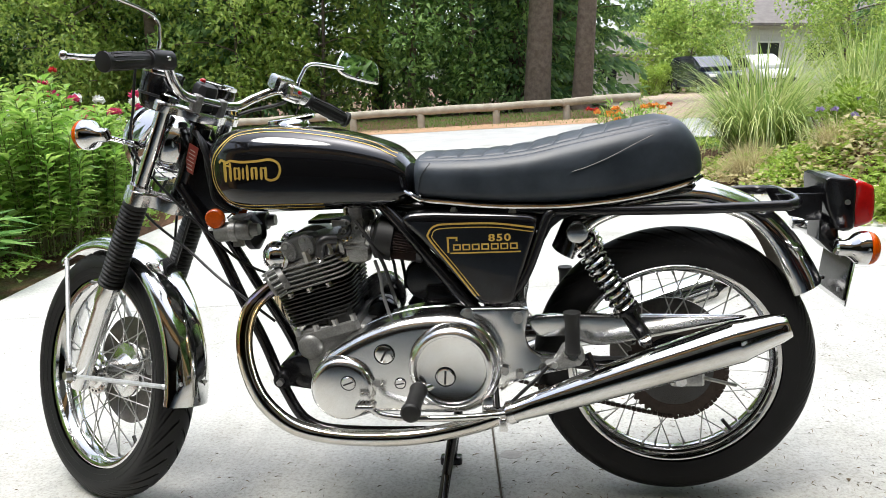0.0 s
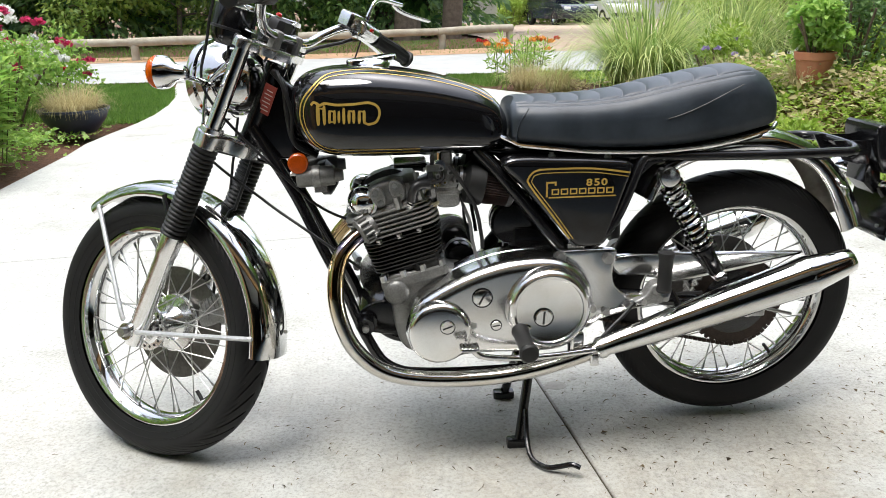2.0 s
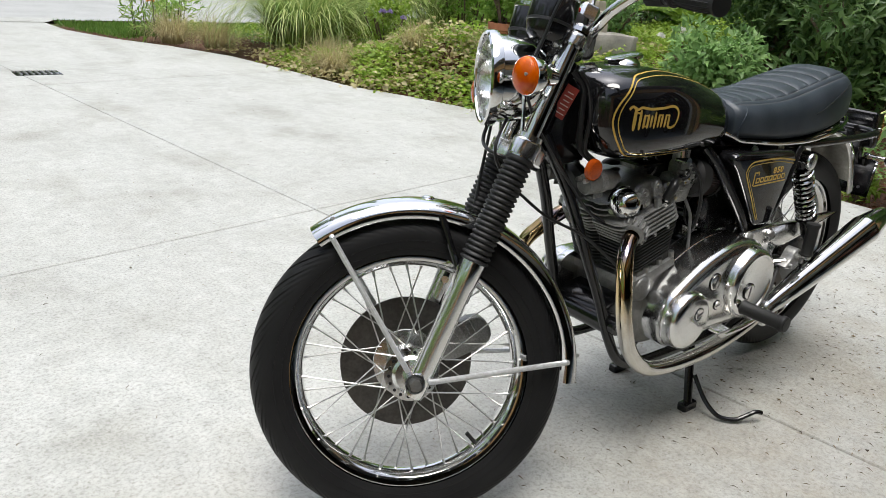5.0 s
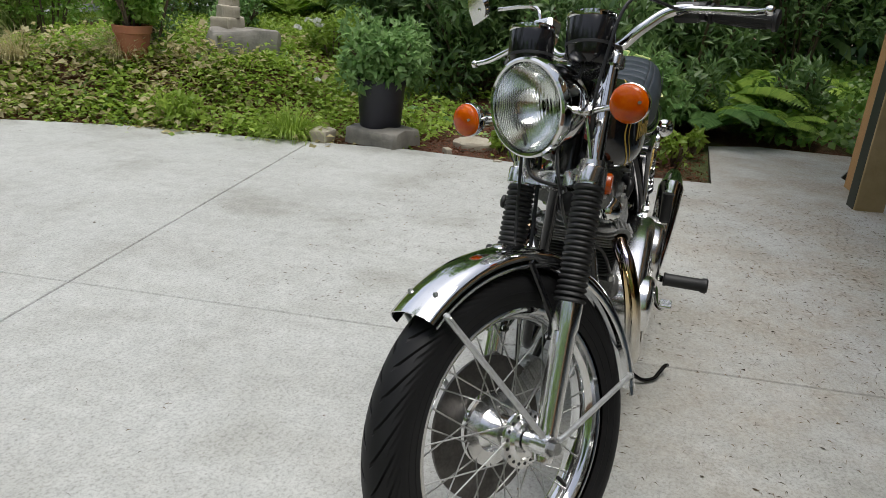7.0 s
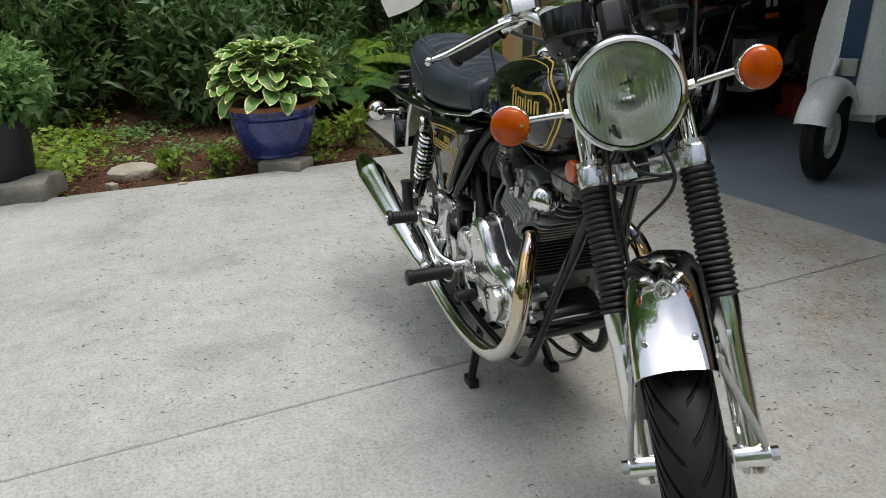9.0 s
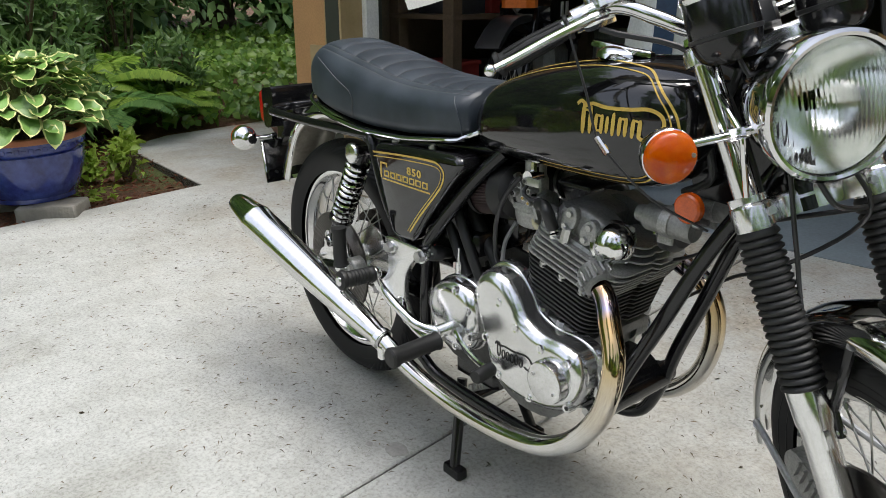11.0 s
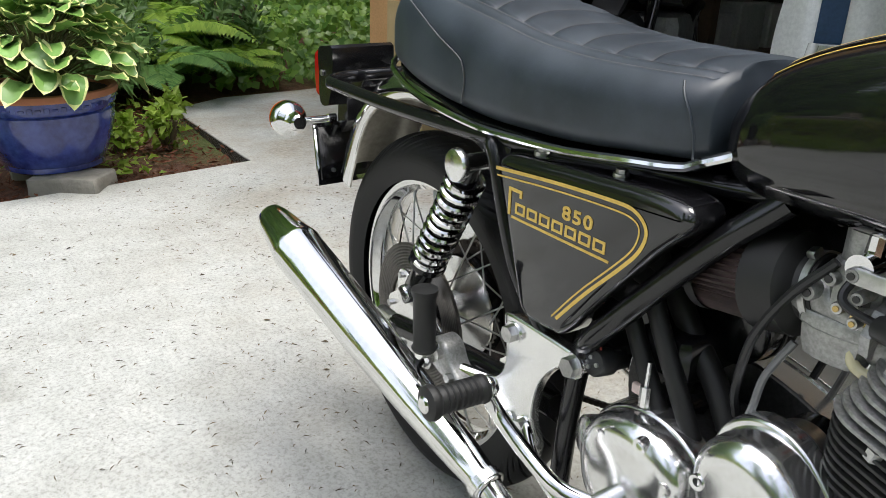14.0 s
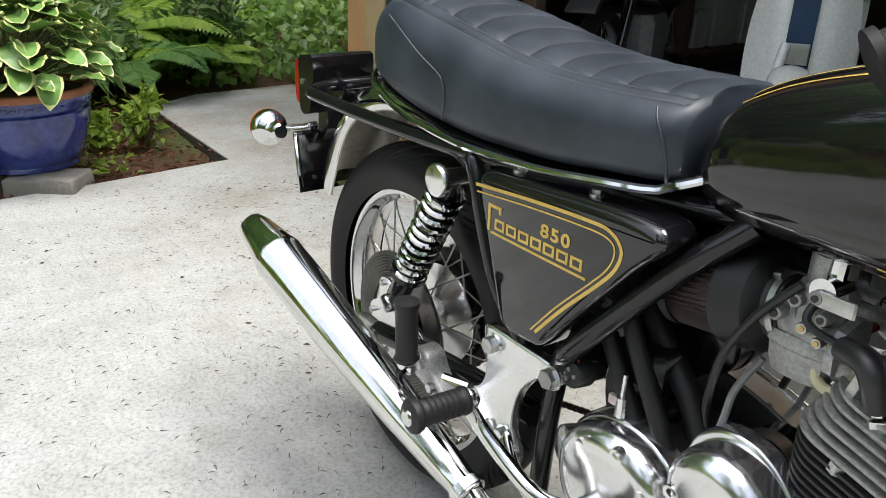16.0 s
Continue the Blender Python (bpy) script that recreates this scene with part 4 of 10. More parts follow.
# -- forks and yokes --
BOOT = []
for i in range(21):
    h = i / 21 * 0.232
    BOOT += [(0.0252, h), (0.0302 + 0.0012 * (i < 2), h + 0.0034), (0.0302 + 0.0012 * (i < 2), h + 0.0072)]
BOOT += [(0.024, 0.238), (0.022, 0.242)]
for s in (-1, 1):
    nm = "left" if s < 0 else "right"
    m0 = axis_to(fk(-0.37, 0.033, s * 0.09), fk(0, 0.033, s * 0.09))
    leg = Geo().lathe([(0.0205, -0.297), (0.0235, -0.282), (0.0235, -0.05), (0.0265, -0.04), (0.0275, 0.0), (0.027, 0.012), (0.018, 0.014)], m0, 28, True)
    leg.tube([fk(AXLE_S, AXLE_F, s * 0.118), fk(AXLE_S, AXLE_F, s * 0.06)], 0.021, 18, 0)
    leg.box((0, 0.0, -0.06), (0.02, 0.05, 0.03), m0 @ Matrix.Translation((0, 0, 0)), 0.006)
    front("fork_leg", leg, POLISHED, label="polished aluminium fork leg")
    front("fork_boot", Geo().lathe(BOOT, m0 @ Matrix.Translation((0, 0, 0.008)), 28, True), RUBBER, label="ribbed black rubber fork boot", angle=60)
    front("fork_tube", Geo().tube([fk(-0.15, 0.033, s * 0.09), fk(0.135, 0.033, s * 0.09)], 0.0178, 20, 0), CHROME, label="chromed fork tube")
    nut = Geo().lathe([(0.0001, 0.012), (0.012, 0.012), (0.014, 0.008), (0.0215, 0.006), (0.0225, -0.004)], axis_to(fk(0.15, 0.033, s * 0.09), fk(1, 0.033, s * 0.09)), 6)
    front("fork_cap_nut", nut, CHROME)
    axle = Geo().tube([fk(AXLE_S, AXLE_F, s * 0.112), fk(AXLE_S, AXLE_F, s * 0.132)], 0.0125, 6, 0).tube([fk(AXLE_S, AXLE_F, s * 0.112), fk(AXLE_S, AXLE_F, s * 0.118)], 0.017, 16, 0)
    front("axle_nut", axle, STEEL)
g = Geo()
yoke_low = rounded([(-0.118, 0.033), (-0.108, 0.062), (-0.072, 0.06), (-0.045, 0.03), (0, 0.022), (0.045, 0.03), (0.072, 0.06), (0.108, 0.062), (0.118, 0.033), (0.105, 0.005), (0.06, 0.0), (0.03, -0.03), (-0.03, -0.03), (-0.06, 0.0), (-0.105, 0.005)], 3)


def yoke_pose(s):
    m = Matrix.Identity(4)
    for i, c in enumerate((Vector((0, 1, 0)), FWD, AXIS)):
        for j in range(3):
            m[j][i] = c[j]
    return Matrix.Translation(HEAD + AXIS * s) @ m


g.prism(yoke_low, 0.036, yoke_pose(-0.125), 0.007)
for s in (-1, 1):
    g.tube([fk(-0.13, 0.033, s * 0.09), fk(-0.08, 0.033, s * 0.09)], 0.027, 24, 0)
front("lower_yoke", g, SATIN, label="cast aluminium lower fork yoke")
g = Geo().prism([(a, b * 0.72 + 0.008) for a, b in yoke_low], 0.026, yoke_pose(0.116), 0.009)
for s in (-1, 1):
    g.tube([fk(0.116, 0.033, s * 0.09), fk(0.142, 0.033, s * 0.09)], 0.0225, 24, 0)
front("upper_yoke", g, SATIN, label="cast aluminium upper fork yoke")
for s in (-1, 1):
    front("pinch_bolt", Geo().tube([fk(-0.107, 0.066, s * 0.075), fk(-0.107, 0.056, s * 0.075)], 0.006, 6, 0), STEEL)
g = Geo().tube([fk(-0.125, 0, 0), fk(0.105, 0, 0)], 0.021, 24, 0)
for s in (-0.125, -0.1, 0.085):
    g.tube([fk(s, 0, 0), fk(s + 0.02, 0, 0)], 0.0255, 24, 0)
part("headstock", g, BLACK_FRAME, bike, "black enamelled steering head")
part("head_gusset", Geo().prism([(-0.49, 0.80), (-0.425, 0.955), (-0.36, 0.9), (-0.33, 0.84), (-0.35, 0.76), (-0.44, 0.755)], 0.034, Matrix.Translation((0, 0.017, 0)) @ LEFT, 0.006), BLACK_FRAME, bike, "black steering head gusset")
for k, (y, r) in enumerate(((-0.03, 0.0075), (-0.042, 0.005), (0.03, 0.007))):
    part("wiring_loom", Geo().tube([(-0.43 + 0.01 * k, y * 0.8, 0.965), (-0.405, y * 1.2, 0.93), (-0.402 + 0.012 * k, y * 1.25, 0.87), (-0.39, y * 1.2, 0.80), (-0.34, y, 0.765)], r, 10, 6), CABLE, bike, "black taped wiring loom")

# -- front mudguard and stays --
def guard_geo(points, half, drop, lip=0.004, tail=None):
    """A mudguard of curved section along points given as (place, outward normal)."""
    g, rings = Geo(), []
    prof = [(-half, -drop), (-half * 1.04, -drop * 0.8), (-half * 0.97, -drop * 0.45), (-half * 0.8, -drop * 0.17), (-half * 0.5, -drop * 0.03), (-half * 0.2, 0.002), (0, 0.004),
            (half * 0.2, 0.002), (half * 0.5, -drop * 0.03), (half * 0.8, -drop * 0.17), (half * 0.97, -drop * 0.45), (half * 1.04, -drop * 0.8), (half, -drop)]
    prof = prof + [(y * 0.965, z - 0.0022) for y, z in reversed(prof)]
    for p, n in points:
        k = 1.0 if tail is None else tail(p.x) / drop
        rings.append([p + Vector((0, y, 0)) + n * z * k for y, z in prof])
    return g.rings(rings, True, True)


arc = []
for k in range(41):
    a = radians(58 - 129 * k / 40)
    n = AXIS * math.cos(a) + FWD * math.sin(a)
    arc.append((FRONT_AXLE + n * 0.371, n))
front("front_mudguard", guard_geo(arc, 0.058, 0.036), CHROME, label="chromed steel front mudguard", angle=60)
g = Geo()
for s in (-1, 1):
    base = FRONT_AXLE + Vector((0, s * 0.108, 0))
    for a, r in ((53, 0.335), (-63, 0.335)):
        n = AXIS * math.cos(radians(a)) + FWD * math.sin(radians(a))
        tip = FRONT_AXLE + n * r + Vector((0, s * 0.063, 0))
        g2 = Geo().tube([base + n * 0.03, base + n * 0.06, tip - n * 0.02, tip], 0.006, 10, 4)
        g2.box((0, 0, 0), (0.014, 0.012, 0.004), Matrix.Translation(tip - n * 0.006) @ n.to_track_quat('X', 'Y').to_matrix().to_4x4() @ Matrix.Rotation(radians(90), 4, 'X'), 0.002)
        front("mudguard_stay", g2, ZINC, label="pale zinc-plated mudguard stay")
    n = AXIS * math.cos(radians(14)) + FWD * math.sin(radians(14))
    front("mudguard_bridge", Geo().tube([fk(-0.44, 0.04, s * 0.064), fk(-0.4, 0.04, s * 0.063), FRONT_AXLE + n * 0.345 + Vector((0, s * 0.058, 0))], 0.0075, 10, 0), BLACK_FRAME)
    front("bridge_lug", Geo().tube([fk(-0.432, 0.035, s * 0.08), fk(-0.432, 0.04, s * 0.056)], 0.0085, 12, 0), POLISHED)
for s in (-1, 1):
    for a in (50, -62):
        n = AXIS * math.cos(radians(a)) + FWD * math.sin(radians(a))
        p = FRONT_AXLE + n * 0.369 + Vector((0, s * 0.035, 0))
        front("mudguard_bolt", Geo().ball(p, 0.0055, 8), STEEL)
n = AXIS * math.cos(radians(18)) + FWD * math.sin(radians(18))
front("guard_badge", Geo().lathe([(0.0001, 0.0045), (0.009, 0.004), (0.014, 0.001), (0.015, -0.002)], axis_to(FRONT_AXLE + n * 0.3745, FRONT_AXLE + n), 20), POLISHED)

# brake caliper on the right leg
g = Geo()
cal = rounded([(-0.06, -0.018), (-0.05, 0.032), (0.0, 0.048), (0.054, 0.04), (0.07, 0.008), (0.056, -0.024), (0, -0.03)], 3)
cm = Matrix.Translation(fk(-0.548, -0.06, 0.07)) @ Matrix.Rotation(-RAKE, 4, 'Y') @ Matrix.Rotation(radians(90), 4, 'X')
g.prism(cal, 0.04, cm @ Matrix.Translation((0, 0, -0.02)), 0.01)
caliper = front("brake_caliper", g, CAST, label="cast aluminium brake caliper")
for k in range(6):
    part("caliper_rib", Geo().box((-0.034 + 0.014 * k, 0.024, -0.002), (0.004, 0.045, 0.05), cm, 0.0015), CAST, caliper)
g = Geo().tube([fk(-0.54, -0.03, 0.066), fk(-0.40, 0.0, 0.06), fk(-0.2, 0.01, 0.06), fk(0.1, 0.03, 0.08), fk(0.22, -0.03, 0.2)], 0.0045, 8, 6)
front("brake_hose", g, CABLE)

# -- headlamp, indicators, instruments --
REFLECT = mat("silvered_reflector", (0.9, 0.91, 0.89), (0.84, 0.86, 0.83), scale=9, fine=60, rough=0.1, rough2=0.2, metal=1.0)
LAMP = fk(0.0, 0.15, 0)
lamp_m = axis_to(LAMP, LAMP + (FWD * 0.92 - AXIS * 0.39))
shell = Geo().lathe([(0.0001, -0.135), (0.03, -0.132), (0.06, -0.118), (0.082, -0.085), (0.09, -0.045), (0.0915, -0.015)], lamp_m, 48)
headlamp = front("headlamp", shell, CHROME, label="round chromed headlamp with a fluted glass lens")
rim = Geo().lathe([(0.0915, -0.018), (0.0985, -0.015), (0.1, -0.004), (0.098, 0.006), (0.0935, 0.0095), (0.089, 0.008), (0.0875, 0.003), (0.0875, -0.01)], lamp_m, 64)
part("lamp_rim", rim, CHROME, headlamp, "chromed lamp rim")
refl = Geo().lathe([(0.012, -0.075), (0.03, -0.066), (0.055, -0.045), (0.075, -0.02), (0.087, 0.0)], lamp_m, 48)
part("reflector", refl, REFLECT, headlamp, "dull silvered reflector")
part("bulb", Geo().ball(tuple(lamp_m @ Vector((0, 0, -0.05))), 0.008, 12), POLISHED, headlamp)
GR, nx, ny = 0.0875, 144, 28
fl = []
for i in range(nx + 1):
    x = GR * math.sin(math.pi * (i / nx - 0.5)) * 0.9995
    h = math.sqrt(GR * GR - x * x)
    for k in range(ny + 1):
        y = h * math.sin(math.pi * (k / ny - 0.5))
        r = math.hypot(x, y)
        flute = 0.0011 * abs(math.sin(x / 0.0068 * math.pi)) * min(1.0, (GR - r) / 0.006) * (1.0 if abs(y) < 0.06 else 0.4)
        fl.append(lamp_m @ Vector((x, y, 0.016 * (1 - (r / GR) ** 2) + flute)))
g = Geo().add(fl, [(i * (ny + 1) + k, i * (ny + 1) + k + 1, (i + 1) * (ny + 1) + k + 1, (i + 1) * (ny + 1) + k) for i in range(nx) for k in range(ny)])
lens = part("lamp_glass", g, LENS_GLASS, headlamp, "clear fluted glass", angle=80)
lens.visible_shadow = False

IND_BODY = [(0.0001, -0.052), (0.012, -0.052), (0.016, -0.048), (0.0175, -0.032), (0.022, -0.022), (0.031, -0.014), (0.035, -0.006), (0.0365, 0.004), (0.0365, 0.01), (0.0345, 0.012)]
IND_LENS = [(0.0352, 0.010), (0.0356, 0.017)] + [(0.0345 * math.cos(a), 0.018 + 0.0175 * math.sin(a) + 0.0008 * (k % 2)) for k, a in ((k, math.pi / 2 * k / 15) for k in range(15))] + [(0.0001, 0.0362)]


def indicator(place, ahead, root, wrap):
    m = axis_to(place, Vector(place) + ahead)
    ob = wrap("indicator", Geo().lathe(IND_BODY, m, 32), CHROME, label="chromed round turn indicator")
    part("lens", Geo().lathe(IND_LENS, m, 40), AMBER, ob, "amber plastic lens", angle=40)
    back = m @ Vector((0, 0, -0.02))
    part("stem", Geo().tube([back, root], 0.0062, 12, 0).tube([Vector(root) + (back - Vector(root)) * 0.02, Vector(root) + (back - Vector(root)) * 0.2], 0.0095, 6, 0), CHROME, ob)
    part("screw", Geo().tube([m @ Vector((0.024, 0, 0.026)), m @ Vector((0.024, 0, 0.034))], 0.003, 8, 0), STEEL, ob)
    return ob


for s in (-1, 1):
    indicator(fk(0.006, 0.105, s * 0.21), Matrix.Rotation(radians(-s * 20 if s < 0 else 0), 3, AXIS) @ (FWD * 0.92 - AXIS * 0.39), fk(0.005, 0.085, s * 0.09), front)
    ear = Geo().tube([fk(0.065, 0.055, s * 0.095), fk(0.02, 0.08, s * 0.096), fk(0.0, 0.086, s * 0.096), fk(-0.03, 0.075, s * 0.098), fk(-0.08, 0.055, s * 0.1)], 0.0042, 10, 5)
    ear.tube([fk(0.005, 0.085, s * 0.086), fk(0.005, 0.085, s * 0.106)], 0.0085, 14, 0)
    front("lamp_bracket", ear, CHROME)

for s in (-1, 1):
    base = fk(0.105, 0.085, s * 0.078)
    m = axis_to(base, fk(0.3, 0.115, s * 0.078))
    cup = Geo().lathe([(0.0001, -0.004), (0.03, -0.003), (0.04, 0.006), (0.0445, 0.016), (0.046, 0.024), (0.047, 0.028), (0.048, 0.032), (0.0485, 0.085), (0.047, 0.088)], m, 40)
    gauge = front("instrument", cup, BLACK_FRAME, label="black round instrument with a chromed bezel")
    part("cup_band", Geo().lathe([(0.0475, 0.03), (0.0492, 0.031), (0.0492, 0.036), (0.0475, 0.037)], m, 40), BLACK_PLASTIC, gauge)
    part("bezel", Geo().lathe([(0.0485, 0.083), (0.05, 0.086), (0.05, 0.093), (0.046, 0.095), (0.044, 0.09)], m, 40), CHROME, gauge)
    part("dial", Geo().lathe([(0.0001, 0.088), (0.045, 0.088)], m, 40), DIAL, gauge)
    marks = Geo()
    for k in range(21):
        a = radians(-130 + 260 * k / 20)
        marks.box((0.037 * math.sin(a), 0.037 * math.cos(a), 0.0885), (0.0012, 0.006, 0.0006), m @ Matrix.Translation((0, 0, 0)), 0)
    marks.box((0.01, 0.008, 0.0892), (0.0016, 0.03, 0.0006), m, 0)
    part("dial_marks", marks, TAG_INK, gauge, smooth=False)
    br = Geo().tube([base, fk(0.13, 0.03, s * 0.06)], 0.008, 10, 0)
    part("bracket", br, BLACK_FRAME, gauge)
g = Geo().box((0, 0, 0), (0.05, 0.055, 0.06), Matrix.Translation(fk(0.175, 0.03, 0.0)) @ Matrix.Rotation(RAKE, 4, 'Y'), 0.012)
front("warning_light_panel", g, BLACK_PLASTIC, label="black warning light panel")
g = Geo().lathe([(0.0001, 0.008), (0.006, 0.006), (0.008, 0.0)], axis_to(fk(0.208, 0.035, -0.012), fk(0.4, 0.0, -0.012)), 12)
front("warning_lamp", g, RED_LENS)

# -- handlebar, grips, levers, mirrors --
bar_pts = []
for lat, s, f in ((-0.342, 0.229, -0.113), (-0.3, 0.236, -0.1), (-0.22, 0.25, -0.062), (-0.165, 0.245, -0.03), (-0.12, 0.205, -0.005), (-0.075, 0.172, 0.0), (0, 0.168, 0.0)):
    bar_pts.append(fk(s, f, lat))
bar_pts += [fk(s, f, -lat) for lat, s, f in ((-0.075, 0.172, 0.0), (-0.12, 0.205, -0.005), (-0.165, 0.245, -0.03), (-0.22, 0.25, -0.062), (-0.3, 0.236, -0.1), (-0.342, 0.229, -0.113))]
front("handlebar", Geo().tube(bar_pts, 0.0112, 16, 6), CHROME, label="chromed tubular handlebar")
for s in (-1, 1):
    front("bar_clamp", Geo().box((0, 0, 0), (0.028, 0.024, 0.042), Matrix.Translation(fk(0.16, 0, s * 0.035)) @ Matrix.Rotation(RAKE, 4, 'Y'), 0.006), CAST)
    a, b = fk(0.247, -0.072, s * 0.228), fk(0.228, -0.115, s * 0.348)
    gm = axis_to(a, b)
    L = (b - a).length
    prof = [(0.0125, 0.0), (0.02, 0.001), (0.02, 0.006), (0.0155, 0.008), (0.0165, 0.03), (0.0188, L * 0.5), (0.0165, L - 0.016), (0.0165, L - 0.01), (0.021, L - 0.008), (0.021, L - 0.001), (0.017, L), (0.0001, L)]
    grip = Geo().lathe(prof, gm, 24)
    grip_ob = front("grip", grip, RUBBER, label="ribbed black rubber handlebar grip")
    for k in range(12):
        t = 2 * math.pi * k / 12
        part("grip_rib", Geo().tube([gm @ Vector((math.cos(t) * 0.0158, math.sin(t) * 0.0158, 0.014)), gm @ Vector((math.cos(t) * 0.0182, math.sin(t) * 0.0182, L * 0.55)), gm @ Vector((math.cos(t) * 0.0168, math.sin(t) * 0.0168, L - 0.018))], 0.0016, 5, 3), RUBBER, grip_ob)
    body = Geo().box((0, 0, 0), (0.036, 0.04, 0.05), axis_to(fk(0.25, -0.058, s * 0.19), fk(0.247, -0.075, s * 0.24)), 0.009)
    body.tube([fk(0.256, -0.06, s * 0.172), fk(0.25, -0.068, s * 0.225)], 0.0195, 18, 0)
    if s > 0:
        body.box((0, 0, 0), (0.045, 0.06, 0.035), Matrix.Translation(fk(0.265, -0.03, 0.165)) @ Matrix.Rotation(RAKE, 4, 'Y'), 0.008)
    sw = front("switch_housing", body, BLACK_PLASTIC if s < 0 else POLISHED, label="switch housing on the handlebar" if s < 0 else "polished aluminium switch housing and brake cylinder")
    part("switch_knob", Geo().box((0, 0, 0), (0.014, 0.012, 0.008), Matrix.Translation(fk(0.262, -0.078, s * 0.19)) @ Matrix.Rotation(RAKE, 4, 'Y'), 0.003), RED_LENS if s > 0 else POLISHED, sw)
    lever = [fk(0.24, -0.03, s * 0.185), fk(0.235, -0.02, s * 0.215), fk(0.225, -0.03, s * 0.28), fk(0.212, -0.032, s * 0.34), fk(0.203, -0.02, s * 0.378)]
    lv = Geo().tube(lever, lambda u: 0.0075 - 0.0015 * u, 10, 6).ball(tuple(lever[-1]), 0.0098, 12)
    front("lever", lv, POLISHED, label="polished aluminium ball-end hand lever")
    stalk = [fk(0.262, -0.05, s * 0.2), fk(0.30, -0.045, s * 0.205), fk(0.335, -0.04, s * 0.23), fk(0.348, -0.035, s * 0.345)]
    head = fk(0.362, -0.028, s * 0.405)
    mir = front("mirror", Geo().tube(stalk, 0.0048, 10, 5), CHROME, label="chromed handlebar mirror")
    mm = Matrix.Translation(head) @ Matrix.Rotation(radians(-26 * s), 4, 'Z') @ Matrix.Rotation(radians(80), 4, 'Y')
    shape = rounded([(0.004, -0.062), (-0.036, -0.048), (-0.042, -0.036), (-0.03, 0.035), (-0.012, 0.06), (0.03, 0.062), (0.037, 0.052), (0.028, -0.03)], 3)
    if s < 0:
        shape = [(x, -y) for x, y in shape]
    part("mirror_shell", Geo().prism(shape, 0.014, mm @ Matrix.Translation((0, 0, -0.013)), 0.005), CHROME, mir)
    part("mirror_glass", Geo().prism([(x * 0.93, y * 0.93) for x, y in shape], 0.0016, mm @ Matrix.Translation((0, 0, 0.0005))), MIRROR, mir, "silvered mirror glass")
    part("mirror_joint", Geo().ball(tuple(head - (head - stalk[-1]) * 0.35 + mm.to_3x3() @ Vector((0, 0, -0.016))), 0.009, 10), CHROME, mir)

# cables
def cable(pts, r=0.0035, material=CABLE, name="cable", label="black control cable"):
    part(name, Geo().tube(pts, r, 8, 8), material, bike, label)


T = lambda s, f, lat: TURN @ fk(s, f, lat)
cable([T(0.24, -0.02, -0.19), T(0.22, 0.09, -0.16), T(0.1, 0.1, -0.13), T(-0.02, 0.07, -0.1), (-0.42, -0.05, 0.72), (-0.3, -0.05, 0.62), (-0.1, -0.03, 0.56)])
cable([T(0.1, 0.09, -0.07), T(-0.03, 0.08, -0.03), T(-0.15, 0.07, -0.05), (-0.48, -0.02, 0.66), (-0.38, -0.08, 0.6), (-0.25, -0.1, 0.5)])
cable([T(0.1, 0.09, 0.07), T(-0.02, 0.1, 0.05), T(-0.16, 0.07, 0.06), T(-0.3, 0.04, 0.07), T(-0.58, 0.02, 0.07)])
cable([(-0.222, 0.196, 1.035), (-0.238, 0.194, 0.995), (-0.263, 0.19, 0.933), (-0.287, 0.19, 0.87), (-0.312, 0.188, 0.845), (-0.364, 0.15, 0.782), (-0.42, 0.08, 0.73)], 0.002, CABLE, "throttle_cable", "thin black throttle cable with a bright adjuster")
part("cable_adjuster", Geo().tube([(-0.288, 0.1902, 0.869), (-0.309, 0.1885, 0.847)], 0.0055, 8, 0), CHROME, bike)
cable([T(-0.03, 0.1, 0.03), T(-0.12, 0.1, 0.01), T(-0.14, 0.06, -0.05), (-0.46, 0.02, 0.74)], 0.004)


# -- fuel tank --
# x, half width, top, bottom
TANK = smooth_table([(-0.392, 0.03, 0.905, 0.862), (-0.386, 0.062, 0.928, 0.835), (-0.37, 0.092, 0.948, 0.808), (-0.34, 0.114, 0.962, 0.782), (-0.29, 0.127, 0.970, 0.768), (-0.22, 0.133, 0.971, 0.764), (-0.14, 0.131, 0.962, 0.764),
                     (-0.06, 0.122, 0.947, 0.764), (0.01, 0.111, 0.927, 0.763), (0.06, 0.103, 0.907, 0.764), (0.088, 0.096, 0.884, 0.772), (0.104, 0.086, 0.862, 0.788), (0.11, 0.07, 0.845, 0.8)], 4)
N_UP, N_LOW = 3.2, 3.4


def tank_frame(x):
    hw, zt, zb = interp(x, TANK)
    zc = zb + 0.46 * (zt - zb)
    return hw, zt - zc, zc - zb, zc


def tank_y(x, z):
    hw, hu, hl, zc = tank_frame(x)
    h, n = (hu, N_UP) if z > zc else (hl, N_LOW)
    u = min(1.0, abs(z - zc) / h)
    return hw * (1 - u ** n) ** (1 / n)


def tank_on(x, z, s):
    """A point on the tank's side and its outward normal."""
    e = 0.003
    p = Vector((x, s * tank_y(x, z), z))
    px = Vector((x + e, s * tank_y(x + e, z), z)) - p
    pz = Vector((x, s * tank_y(x, z - e), z - e)) - p
    n = px.cross(pz).normalized()
    return p, n if n.y * s > 0 else -n


rings = []
for row in TANK:
    hw, hu, hl, zc = tank_frame(row[0])
    ring = []
    for k in range(56):
        t = 2 * math.pi * k / 56
        c, s_ = math.cos(t), math.sin(t)
        n, h = (N_UP, hu) if s_ >= 0 else (N_LOW, hl)
        ring.append((row[0], hw * math.copysign(abs(c) ** (2 / n), c), zc + h * math.copysign(abs(s_) ** (2 / n), s_)))
    rings.append(ring)
tank = part("fuel_tank", Geo().rings(rings), BLACK_PAINT, bike, "glossy black enamelled fuel tank", angle=70)


